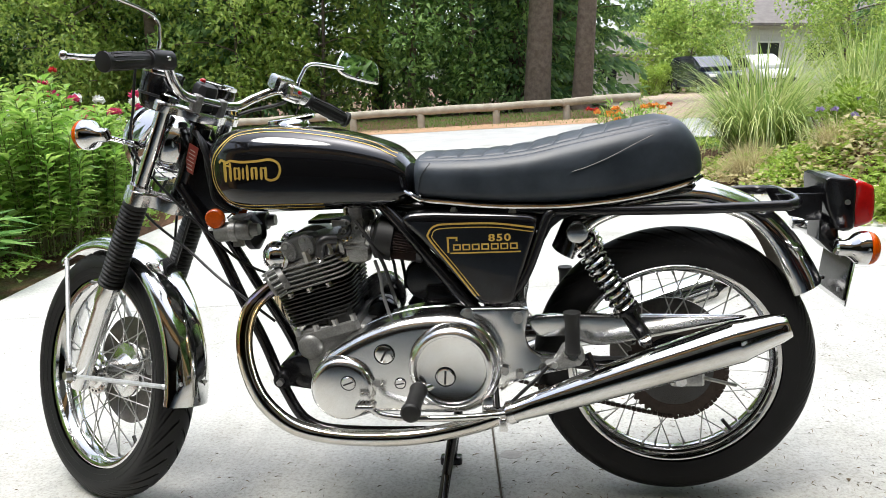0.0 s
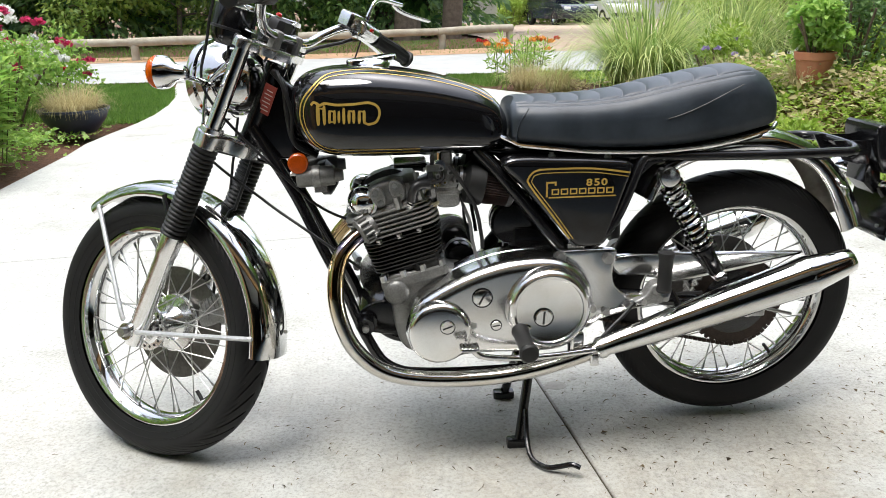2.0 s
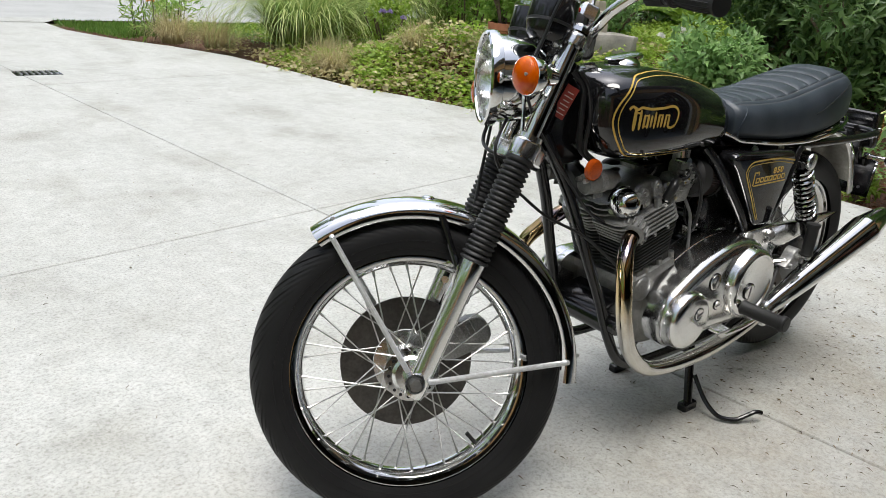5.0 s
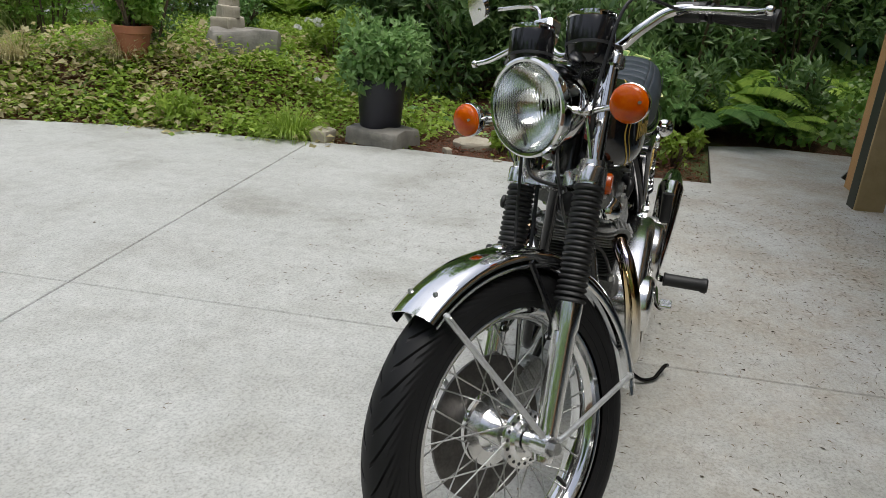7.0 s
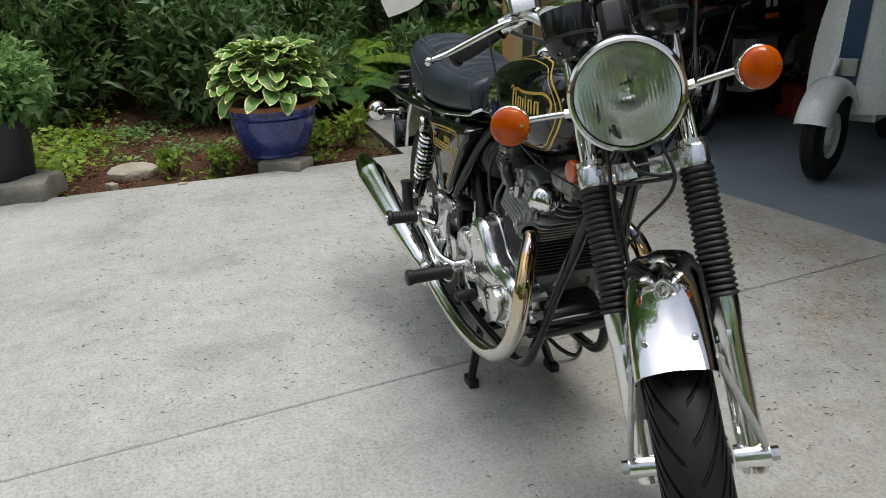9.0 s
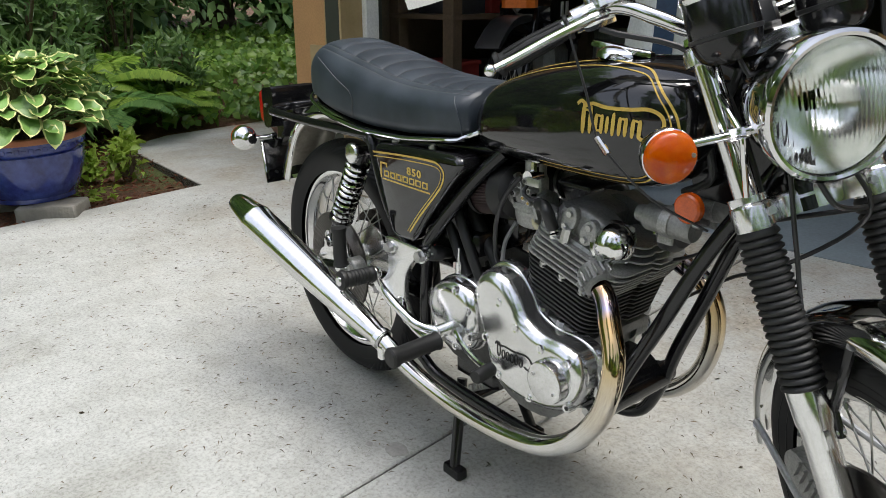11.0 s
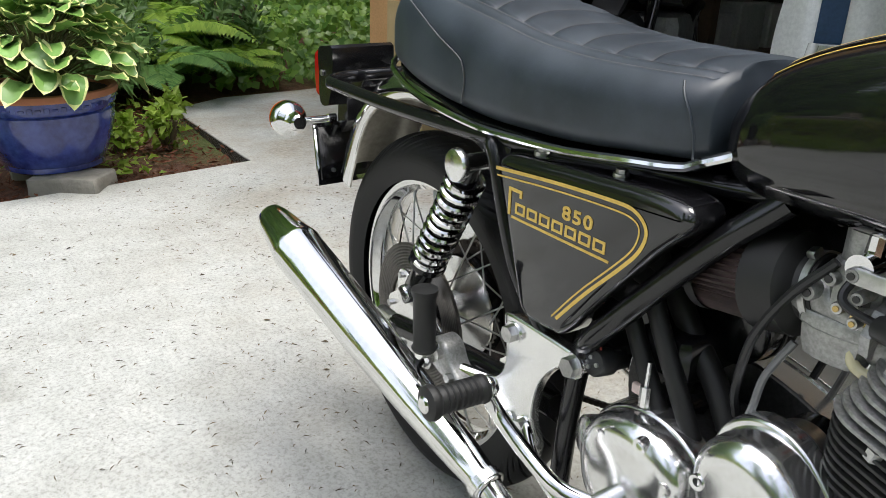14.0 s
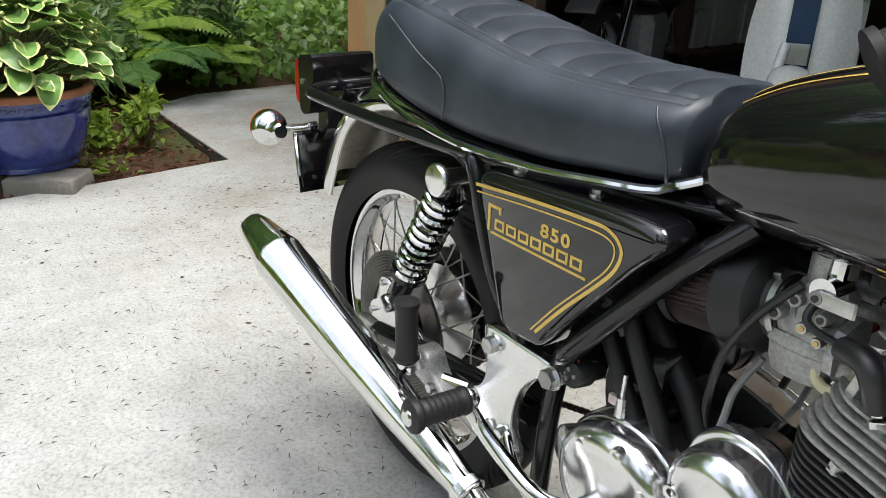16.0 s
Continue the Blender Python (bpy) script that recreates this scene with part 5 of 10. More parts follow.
def band(path, s, width, lift=0.0007):
    pts, nor = [], []
    for x, z in path:
        p, n = tank_on(x, z, s)
        pts.append(p)
        nor.append(n)
    return Geo().strip(pts, nor, width, lift)


def shoulder(x, k):
    hw, hu, hl, zc = tank_frame(x)
    return zc + hu * k


for s in (-1, 1):
    nm = "tank_stripe"
    for off, w in ((0.0, 0.0042), (0.0085, 0.0026)):
        path = [(-0.098, 0.781 + off), (-0.2, 0.783 + off), (-0.29, 0.785 + off), (-0.325, 0.796 + off), (-0.35 + off * 0.7, 0.822 + off * 0.6), (-0.363 + off, 0.85), (-0.366 + off, 0.876), (-0.359 + off * 0.9, 0.903 - off * 0.3), (-0.341 + off * 0.6, 0.927 - off * 0.6)]
        path += [(x, shoulder(x, k) - off * 0.75) for x, k in ((-0.308, 0.88), (-0.27, 0.935), (-0.21, 0.962), (-0.14, 0.97), (-0.06, 0.97), (0.02, 0.968), (0.075, 0.95))]
        path = [tuple(p)[:2] for p in curve_points([(a, b, 0) for a, b in path], 6)]
        part(nm, band(path, s, w), GOLD, tank, "gold painted pinstripe", smooth=False)
    # tank badge: plain gold strokes and a swash, no letters
    flip = 1 if s < 0 else -1
    cx = -0.261 if s < 0 else -0.274

    def B(u, v):
        return (cx + flip * u, (0.875 if s < 0 else 0.882) + v)

    def stroke(pts, w, k=4):
        return band([tuple(p)[:2] for p in curve_points([(*B(a, b), 0) for a, b in pts], k)], s, w, 0.0009)
    swash = [(-0.078, 0.02), (-0.07, 0.026), (-0.058, 0.02), (-0.046, 0.024), (-0.02, 0.0205), (0.02, 0.0215), (0.05, 0.024), (0.069, 0.016), (0.074, 0.0), (0.066, -0.018), (0.05, -0.0235), (0.04, -0.02)]
    part("tank_badge", stroke(swash, 0.0058, 5), GOLD, tank, "gold painted badge swash", smooth=False)
    for k, (u, v, wd, ht) in enumerate(((-0.063, 0.0, 0.007, 0.042), (-0.049, -0.002, 0.006, 0.036), (-0.0375, -0.006, 0.0055, 0.025), (-0.0265, -0.006, 0.0055, 0.025), (-0.0165, -0.006, 0.005, 0.022), (-0.0055, -0.004, 0.0055, 0.03),
                                        (0.006, -0.006, 0.0055, 0.024), (0.0165, -0.006, 0.0055, 0.024), (0.0285, -0.007, 0.0055, 0.024), (0.0395, -0.007, 0.0055, 0.024))):
        lean_ = 0.0006
        rim_ = rounded([(u - wd / 2 - lean_, v - ht / 2), (u + wd / 2 - lean_, v - ht / 2), (u + wd / 2 + lean_, v + ht / 2), (u - wd / 2 + lean_, v + ht / 2)], 4)
        verts = []
        for a, b in rim_ + [(u, v)]:
            p, nn = tank_on(*B(a, b), s)
            verts.append(p + nn * 0.0011)
        m_ = len(rim_)
        part("badge_block", Geo().add(verts, [(k_, (k_ + 1) % m_, m_) for k_ in range(m_)]), GOLD, tank, smooth=False)
    for u, v in ((-0.032, 0.006), (-0.032, -0.0175), (0.0115, 0.0055), (0.034, 0.0045), (-0.056, 0.012)):
        part("badge_block", stroke([(u - 0.006, v), (u, v + 0.001), (u + 0.006, v - 0.001)], 0.0036, 3), GOLD, tank, smooth=False)
# filler cap
cm = Matrix.Translation((-0.2, 0.035, 0.966)) @ Matrix.Rotation(radians(-6), 4, 'Y') @ Matrix.Rotation(radians(7), 4, 'X')
g = Geo().lathe([(0.0001, 0.02), (0.02, 0.019), (0.034, 0.014), (0.041, 0.006), (0.042, -0.002), (0.036, -0.006)], cm, 36)
g.prism(rounded([(-0.05, -0.014), (0.045, -0.018), (0.058, 0), (0.045, 0.018), (-0.05, 0.014)], 3), 0.01, cm @ Matrix.Translation((0, 0, 0.011)), 0.004)
part("filler_cap", g, CHROME, bike, "chromed flip-up fuel filler cap")

# -- seat --
# x, half width, top centre, base
SEAT = smooth_table([(0.112, 0.085, 0.868, 0.8), (0.12, 0.1, 0.882, 0.795), (0.14, 0.112, 0.888, 0.79), (0.2, 0.121, 0.888, 0.784), (0.29, 0.126, 0.89, 0.774), (0.38, 0.129, 0.899, 0.77), (0.46, 0.13, 0.916, 0.769), (0.56, 0.128, 0.935, 0.776),
                     (0.64, 0.122, 0.948, 0.787), (0.685, 0.114, 0.95, 0.796), (0.722, 0.104, 0.936, 0.804), (0.748, 0.09, 0.905, 0.811), (0.762, 0.07, 0.87, 0.818), (0.767, 0.05, 0.845, 0.825)], 8)


def seat_ring(x, grow=0.0, n=120):
    hw, zt, zb = interp(x, SEAT)
    ring = []
    for k in range(n):
        t = 2 * math.pi * k / n
        c, s_ = math.cos(t), math.sin(t)
        zc = zb + (zt - zb) * 0.42
        h, e = (zt - zc, 2.9) if s_ >= 0 else (zc - zb, 5.0)
        ring.append((x, (hw + grow) * math.copysign(abs(c) ** (2 / e), c), zc + (h + grow) * math.copysign(abs(s_) ** (2 / e), s_)))
    return ring


def seat_z(x, y):
    hw, zt, zb = interp(x, SEAT)
    zc = zb + (zt - zb) * 0.42
    return zc + (zt - zc) * max(0.0, 1 - min(1.0, abs(y) / hw) ** 2.9) ** (1 / 2.9)


CROSS = (0.165, 0.218, 0.271, 0.324, 0.378, 0.433, 0.49, 0.546, 0.603)
F_IN, F_OUT = 0.64, 0.76    # the two seams along the seat, as shares of its half width


def seat_bow(f):
    return 0.016 * max(0.0, 1 - (f / F_IN) ** 2)


def seat_top(x0, f):
    """A point of the quilted top: ring position x0, share f of the half width."""
    x = min(x0 + seat_bow(f), 0.766)
    hw = interp(x, SEAT)[0]
    z = seat_z(x, f * hw)
    inside = abs(f) < F_IN and CROSS[0] - 0.03 < x0 < 0.66
    d = min(abs(x0 - c) for c in CROSS)
    if inside:
        z += 0.0035 * min(1.0, d / 0.014) ** 0.6 - 0.003
    near = min(abs(abs(f) - F_IN), abs(abs(f) - F_OUT)) * hw
    if 0.13 < x0 < 0.69:
        z -= 0.0028 * max(0.0, 1 - near / 0.0035)
    return Vector((x, f * hw, z))


seat_x = {round(r[0], 4) for r in SEAT}
for c in CROSS:
    seat_x |= {round(c + o, 4) for o in (-0.02, -0.012, -0.006, -0.0022, 0, 0.0022, 0.006, 0.012, 0.02)}
seat_x = sorted(seat_x)
seat_x = [a for a, b in zip(seat_x, seat_x[1:] + [9]) if b - a > 0.0012]
half_f = [0.0, 0.12, 0.24, 0.36, 0.46, 0.54, 0.6, 0.615, 0.63, F_IN, 0.65, 0.665, 0.7, 0.735, 0.75, F_OUT, 0.77, 0.785, 0.82, 0.86, 0.9, 0.93, 0.955, 0.975, 0.99, 0.998]
rings = []
for x0 in seat_x:
    ring = [seat_top(x0, -f) for f in reversed(half_f)] + [seat_top(x0, f) for f in half_f[1:]]
    low = [Vector(p) for p in seat_ring(x0, 0.0, 60)[31:]][::-1]
    rings.append(ring + low)
seat = part("seat", Geo().rings(rings), VINYL, bike, "black quilted vinyl dual seat with a kicked-up tail", angle=75)


def thread(line, w):
    pts, nor = [], []
    for x0, f in line:
        x = min(x0 + seat_bow(f), 0.766)
        y = f * interp(x, SEAT)[0]
        e = 0.002
        n = (Vector((x + e, y, seat_z(x + e, y))) - Vector((x - e, y, seat_z(x - e, y)))).cross(Vector((x, y + e, seat_z(x, y + e))) - Vector((x, y - e, seat_z(x, y - e)))).normalized()
        pts.append(seat_top(x0, f))
        nor.append(n if n.z > 0 else -n)
    return Geo().strip(pts, nor, w, 0.0011)


for c in CROSS:
    part("quilt_seam", thread([(c, -F_IN + 2 * F_IN * k / 40) for k in range(41)], 0.0017), SEAM, seat, smooth=False)
for s in (-1, 1):
    for f in (F_IN, F_OUT):
        part("seat_seam", thread([(0.132 + 0.55 * k / 70, s * f) for k in range(71)], 0.0016), SEAM, seat, smooth=False)
    welt = [Vector((x, s * (interp(x, SEAT)[0] * f + 0.0008), z)) for x, f, z in ((0.155, 0.86, seat_z(0.155, 0.86 * interp(0.155, SEAT)[0])), (0.145, 0.955, seat_z(0.145, 0.955 * interp(0.145, SEAT)[0])), (0.134, 1.0, 0.842), (0.128, 1.0, 0.82), (0.126, 1.0, 0.798))]
    part("side_welt", Geo().tube(welt, 0.0015, 6, 4), VINYL, seat)
    pts = [Vector((x, s * (interp(x, SEAT)[0] + 0.0012), z)) for x, z in (((0.475, 0.842),) if s < 0 else ((0.497, 0.79), (0.492, 0.82), (0.497, 0.84))) + ((0.51, 0.852), (0.56, 0.872), (0.61, 0.896), (0.65, 0.914))]
    part("side_seam", Geo().tube(pts, 0.0011, 6, 4), SEAM_DARK if s < 0 else SEAM, seat)
    trim = [(x, s * (interp(x, SEAT)[0] + 0.003), interp(x, SEAT)[2] - 0.002) for x in (0.13 + 0.63 * i / 40 for i in range(41))]
    trim = [(0.068, s * 0.07, 0.82), (0.084, s * 0.083, 0.812), (0.1, s * 0.096, 0.804), (0.116, s * 0.106, 0.797)] + trim
    part("seat_trim", Geo().tube(trim, 0.0052, 8, 0), CHROME, seat, "chromed trim strip along the seat base")
part("seat_base", Geo().rings([[(x, y * 0.93, z * 0.1 + (interp(x, SEAT)[2] - 0.012) * 0.9) for x, y, z in seat_ring(x, -0.004)] for x in (0.13, 0.3, 0.5, 0.7, 0.75)]), BLACK_FRAME, seat)

# -- frame --
def pipe(name, pts, r, material=BLACK_FRAME, label="", k=8, seg=14):
    return part(name, Geo().tube(pts, r, seg, k), material, bike, label)


pipe("top_tube", [(-0.4, 0, 0.82), (-0.1, 0, 0.79), (0.1, 0, 0.77), (0.4, 0, 0.755)], 0.026)
for s in (-1, 1):
    pipe("down_tube", [(-0.49, s * 0.018, 0.835), (-0.455, s * 0.026, 0.775), (-0.42, s * 0.036, 0.715), (-0.385, s * 0.045, 0.645), (-0.34, s * 0.06, 0.54), (-0.29, s * 0.075, 0.43), (-0.245, s * 0.09, 0.315), (-0.19, s * 0.1, 0.235), (-0.08, s * 0.105, 0.212), (0.2, s * 0.105, 0.215), (0.28, s * 0.11, 0.25)], 0.0135, label="black enamelled frame down tube")
    pipe("seat_stay", [(0.035, s * 0.075, 0.775), (0.1, s * 0.1, 0.705), (0.215, s * 0.122, 0.562), (0.252, s * 0.102, 0.51), (0.27, s * 0.097, 0.42), (0.28, s * 0.097, 0.25)], 0.0145)
    pipe("rear_stay", [(0.28, s * 0.125, 0.51), (0.36, s * 0.13, 0.6), (0.415, s * 0.13, 0.735), (0.43, s * 0.125, 0.752)], 0.0115)
    pipe("subframe_rail", [(0.05, s * 0.06, 0.772), (0.2, s * 0.078, 0.763), (0.42, s * 0.118, 0.755), (0.7, s * 0.125, 0.749), (0.9, s * 0.12, 0.748)], 0.0115)
    pipe("engine_mount", [(-0.245, s * 0.06, 0.35), (-0.245, s * 0.115, 0.35)], 0.021, BLACK_FRAME)
    part("mount_bolt", Geo().tube([(-0.245, s * 0.115, 0.35), (-0.245, s * 0.13, 0.35)], 0.009, 6, 0), STEEL, bike)
    # red-brown side reflector
    part("side_reflector", Geo().lathe([(0.0001, 0.008), (0.02, 0.007), (0.0235, 0.004), (0.0245, 0.0), (0.0245, -0.006), (0.0001, -0.006)], Matrix.Translation((-0.382, s * 0.078, 0.757)) @ (LEFT if s < 0 else RIGHT), 28), REFLECTOR_AMBER, bike, "round amber side reflector")
pipe("grab_rail", [(0.9, -0.12, 0.748), (0.94, -0.115, 0.748), (0.965, -0.08, 0.75), (0.968, 0, 0.751), (0.965, 0.08, 0.75), (0.94, 0.115, 0.748), (0.9, 0.12, 0.748)], 0.0118, label="black grab rail loop behind the seat")
pipe("front_mount_tube", [(-0.245, -0.09, 0.35), (-0.245, 0.09, 0.35)], 0.028)
# plain red tag on the headstock
TAG_AT = Matrix.Translation((-0.447, -0.026, 0.9)) @ Matrix.Rotation(radians(-22), 4, 'Z') @ LEFT @ Matrix.Rotation(-RAKE, 4, 'Z')
g = Geo().prism([(-0.0155, -0.036), (0.0155, -0.036), (0.0155, 0.036), (-0.0155, 0.036)], 0.0016, TAG_AT, 0.0005)
tag = part("maker_plate", g, RED_TAG, bike, "small red riveted plate with unreadable print")
for k in range(6):
    part("print_bar", Geo().box((0.0005, -0.026 + 0.0095 * k, 0.0018), (0.022 - 0.006 * (k % 2), 0.0024, 0.0006), TAG_AT, 0), TAG_INK, tag, smooth=False)
part("horn", Geo().lathe([(0.0001, 0.02), (0.03, 0.018), (0.042, 0.008), (0.044, -0.01), (0.02, -0.03)], axis_to((-0.33, 0.02, 0.70), (-0.5, 0.03, 0.68)), 24), BLACK_PLASTIC, bike)

# -- side panels --
PANEL = rounded([(0.096, 0.758), (0.13, 0.764), (0.2, 0.762), (0.35, 0.753), (0.388, 0.746), (0.397, 0.727), (0.38, 0.67), (0.352, 0.585), (0.339, 0.552), (0.318, 0.541), (0.275, 0.543), (0.25, 0.554), (0.195, 0.622), (0.13, 0.7), (0.092, 0.738)], 4)
for s in (-1, 1):
    pan = part("side_panel", Geo().prism(PANEL, 0.052, side(s, 0.09), 0.014, steps=5), BLACK_PAINT, bike, "glossy black side panel with gold lettering bars", angle=60)
    for off, w in ((0.0, 0.0045), (0.009, 0.0022)):
        path = [(0.388 - off * 0.3, 0.722 - off), (0.3, 0.7345 - off), (0.2, 0.7365 - off), (0.165 + off * 0.2, 0.733 - off), (0.149 + off, 0.717 - off * 0.4), (0.152 + off, 0.7 - off * 0.1), (0.2 + off, 0.635), (0.25 + off * 0.9, 0.566)]
        if s > 0:
            path = [(0.397 - off * 0.3, 0.727 - off), (0.288, 0.7365 - off), (0.198, 0.7415 - off), (0.161 + off * 0.2, 0.74 - off), (0.142 + off, 0.724 - off * 0.4), (0.148 + off, 0.699 - off * 0.1), (0.172 + off, 0.67), (0.22 + off, 0.62), (0.264 + off * 0.9, 0.569)]
        pts = [Vector((p.x, s * 0.142, p.y)) for p in curve_points([(a, b, 0) for a, b in path], 6)]
        part("panel_stripe", Geo().strip(pts, [Vector((0, s, 0))] * len(pts), w, 0.0007), GOLD, pan, "gold painted pinstripe", smooth=False)
    for bx, bz_ in ((0.207, 0.763), (0.34, 0.756)):
        part("panel_bolt", Geo().tube([(bx, s * 0.118, bz_ - 0.004), (bx, s * 0.118, bz_ + 0.007)], 0.0062, 6, 0).tube([(bx, s * 0.118, bz_ - 0.004), (bx, s * 0.118, bz_ + 0.0022)], 0.009, 16, 0), STEEL, pan)
    lo, hi = (0.19, 0.369)
    wide, rise = (1.0, 0.0) if s < 0 else (1.08, 0.003)
    bars = [(0.2025, 0.7045, 0.0245, 0.0042), (0.1925, 0.6862, 0.0045, 0.0322), (0.277, 0.6685, 0.16, 0.0032), (0.2126, 0.6995, 0.0042, 0.0056)]
    for k in range(7):    # seven plain hollow blocks
        x0, tall = 0.2125 + k * 0.0215, 0.0145
        bars += [(x0, 0.682 + tall / 2 - 0.0016, 0.0175, 0.0032), (x0, 0.682 - tall / 2 + 0.0016, 0.0175, 0.0032), (x0 - 0.0072, 0.682, 0.0034, tall - 0.0064), (x0 + 0.0072, 0.682, 0.0034, tall - 0.0064)]
    for cx, cz, w, h in bars:
        cx, cz, w = 0.19 + (cx - 0.19) * wide, cz + rise, w * wide
        if s > 0:
            cx = lo + hi - cx
        part("lettering_bar", Geo().prism([(cx - w / 2, cz - h / 2), (cx + w / 2, cz - h / 2), (cx + w / 2, cz + h / 2), (cx - w / 2, cz + h / 2)], 0.0009, side(s, 0.1418)), GOLD, pan, smooth=False)
    txt = bpy.data.curves.new("digits", 'FONT')
    txt.body, txt.size, txt.space_character, txt.extrude = "850", 0.0225, 1.2, 0.0004
    txt.offset = 0.0006
    txt.align_x = 'CENTER'
    tmp = bpy.data.objects.new("digits", txt)
    scene.collection.objects.link(tmp)
    me = bpy.data.meshes.new_from_object(tmp.evaluated_get(bpy.context.evaluated_depsgraph_get()))
    bpy.data.objects.remove(tmp)
    me.materials.clear()
    me.materials.append(GOLD)
    place = (0.31 if s < 0 else 0.243, s * 0.1425, 0.6945 if s < 0 else 0.6985)
    dm = Matrix.Translation(place) @ (Matrix.Rotation(radians(90), 4, 'X') if s < 0 else Matrix.Rotation(radians(180), 4, 'Z') @ Matrix.Rotation(radians(90), 4, 'X')) @ Matrix.Diagonal((1.32, 1.0, 1, 1))
    part("digits", me, GOLD, pan, "gold digits 850", m=dm)
part("oil_tank", Geo().box((0.235, 0.02, 0.66), (0.11, 0.13, 0.17), Matrix(), 0.02), BLACK_FRAME, bike)
for x, z in ((0.238, 0.752), (0.33, 0.762)):
    part("panel_nut", Geo().tube([(x, 0.1, z), (x, 0.119, z)], 0.007, 6, 0), CHROME, bike)
part("battery_box", Geo().box((0.3, 0.0, 0.63), (0.12, 0.15, 0.2), Matrix(), 0.015), BLACK_FRAME, bike)

# -- rear shocks --
def spring(a, b, r, wire, turns, seg=8):
    m, L = axis_to(a, b), (Vector(b) - Vector(a)).length
    pts = [m @ Vector((r * math.cos(2 * math.pi * turns * t), r * math.sin(2 * math.pi * turns * t), L * t)) for t in (i / (turns * 16) for i in range(int(turns * 16) + 1))]
    return Geo().tube(pts, wire, seg, 0)


for s in (-1, 1):
    top, bot = Vector((0.483, s * 0.116, 0.708)), Vector((0.632, s * 0.122, 0.45))
    d = (bot - top).normalized()
    body = Geo().lathe([(0.014, 0.0), (0.016, 0.02), (0.016, 0.17), (0.0195, 0.18), (0.0195, 0.285), (0.012, 0.3)], axis_to(top, bot), 20, True)
    shock = part("rear_shock", body, BLACK_FRAME, bike, "rear shock absorber with a chromed coil spring")
    part("coil_spring", spring(top + d * 0.025, top + d * 0.212, 0.0255, 0.0054, 11), CHROME, shock, "chromed coil spring")
    part("spring_seat", Geo().lathe([(0.012, -0.006), (0.031, -0.004), (0.032, 0.004), (0.014, 0.006)], axis_to(top + d * 0.216, bot), 24), BLACK_FRAME, shock)
    part("dome_nut", Geo().lathe([(0.0001, 0.032), (0.016, 0.0318), (0.0225, 0.03), (0.0245, 0.026), (0.0245, 0.02), (0.014, 0.017), (0.013, -0.03)], Matrix.Translation(top + Vector((0, s * 0.004, 0))) @ (LEFT if s < 0 else RIGHT), 28), POLISHED, shock, "round bright upper mounting")
    part("lower_eye", Geo().lathe([(0.0001, 0.02), (0.014, 0.019), (0.016, 0.015), (0.016, -0.016)], Matrix.Translation(bot + Vector((0, s * 0.004, 0))) @ (LEFT if s < 0 else RIGHT), 20), CHROME, shock)
    # frame gusset and swing arm
    part("frame_gusset", Geo().prism([(0.39, 0.752), (0.5, 0.75), (0.45, 0.735), (0.425, 0.715), (0.412, 0.69), (0.398, 0.69)], 0.008, side(s, 0.118), 0.002), BLACK_FRAME, bike)
    pipe("swing_arm", [(0.3, s * 0.095, 0.405), (0.5, s * 0.105, 0.388), (0.7115, s * 0.11, 0.352)], 0.018)
    part("axle_adjuster", Geo().box((0.73, s * 0.112, 0.3505), (0.075, 0.02, 0.036), Matrix(), 0.006).tube([(0.76, s * 0.112, 0.3505), (0.84, s * 0.112, 0.33)], 0.0045, 8, 0), STEEL, bike)
    part("rear_axle_nut", Geo().tube([(0.7115, s * 0.12, 0.3505), (0.7115, s * 0.138, 0.3505)], 0.014, 6, 0), CHROME, bike)
    bk = rounded([(0.405, 0.412), (0.43, 0.428), (0.445, 0.452), (0.468, 0.458), (0.488, 0.445), (0.492, 0.42), (0.47, 0.405), (0.43, 0.4)], 3)
    peg_bracket = part("passenger_peg_bracket", Geo().prism(bk, 0.035, side(s, 0.15), 0.008), CAST, bike, "cast aluminium peg bracket")
    for bx_, bz_ in ((0.425, 0.414), (0.452, 0.44), (0.478, 0.42)):
        part("bracket_bolt", Geo().tube([(bx_, s * 0.184, bz_), (bx_, s * 0.193, bz_)], 0.0075, 6, 0), STEEL, peg_bracket)
    part("peg_pivot", Geo().tube([(0.465, s * 0.17, 0.44), (0.465, s * 0.215, 0.446)], 0.012, 14, 0).tube([(0.4, s * 0.14, 0.412), (0.43, s * 0.165, 0.42)], 0.01, 10, 0), POLISHED, peg_bracket)
for s in (-1, 1):
    prof = [(0.0001, 0.0), (0.017, 0.001), (0.019, 0.006), (0.0165, 0.01), (0.0165, 0.085), (0.019, 0.09), (0.019, 0.098), (0.0001, 0.1)]
    part("passenger_peg", Geo().lathe(prof, Matrix.Translation((0.465, s * 0.205, 0.445)), 20), RUBBER, bike, "folded-up black rubber passenger footpeg")
# chain guard
g = Geo().prism(rounded([(0.385, 0.5), (0.6, 0.497), (0.84, 0.49), (0.842, 0.482), (0.7, 0.45), (0.55, 0.425), (0.5, 0.43), (0.46, 0.447), (0.39, 0.45)], 3), 0.016, side(-1, 0.079), 0.005)
part("chain_guard", g, POLISHED, bike, "chromed chain guard")

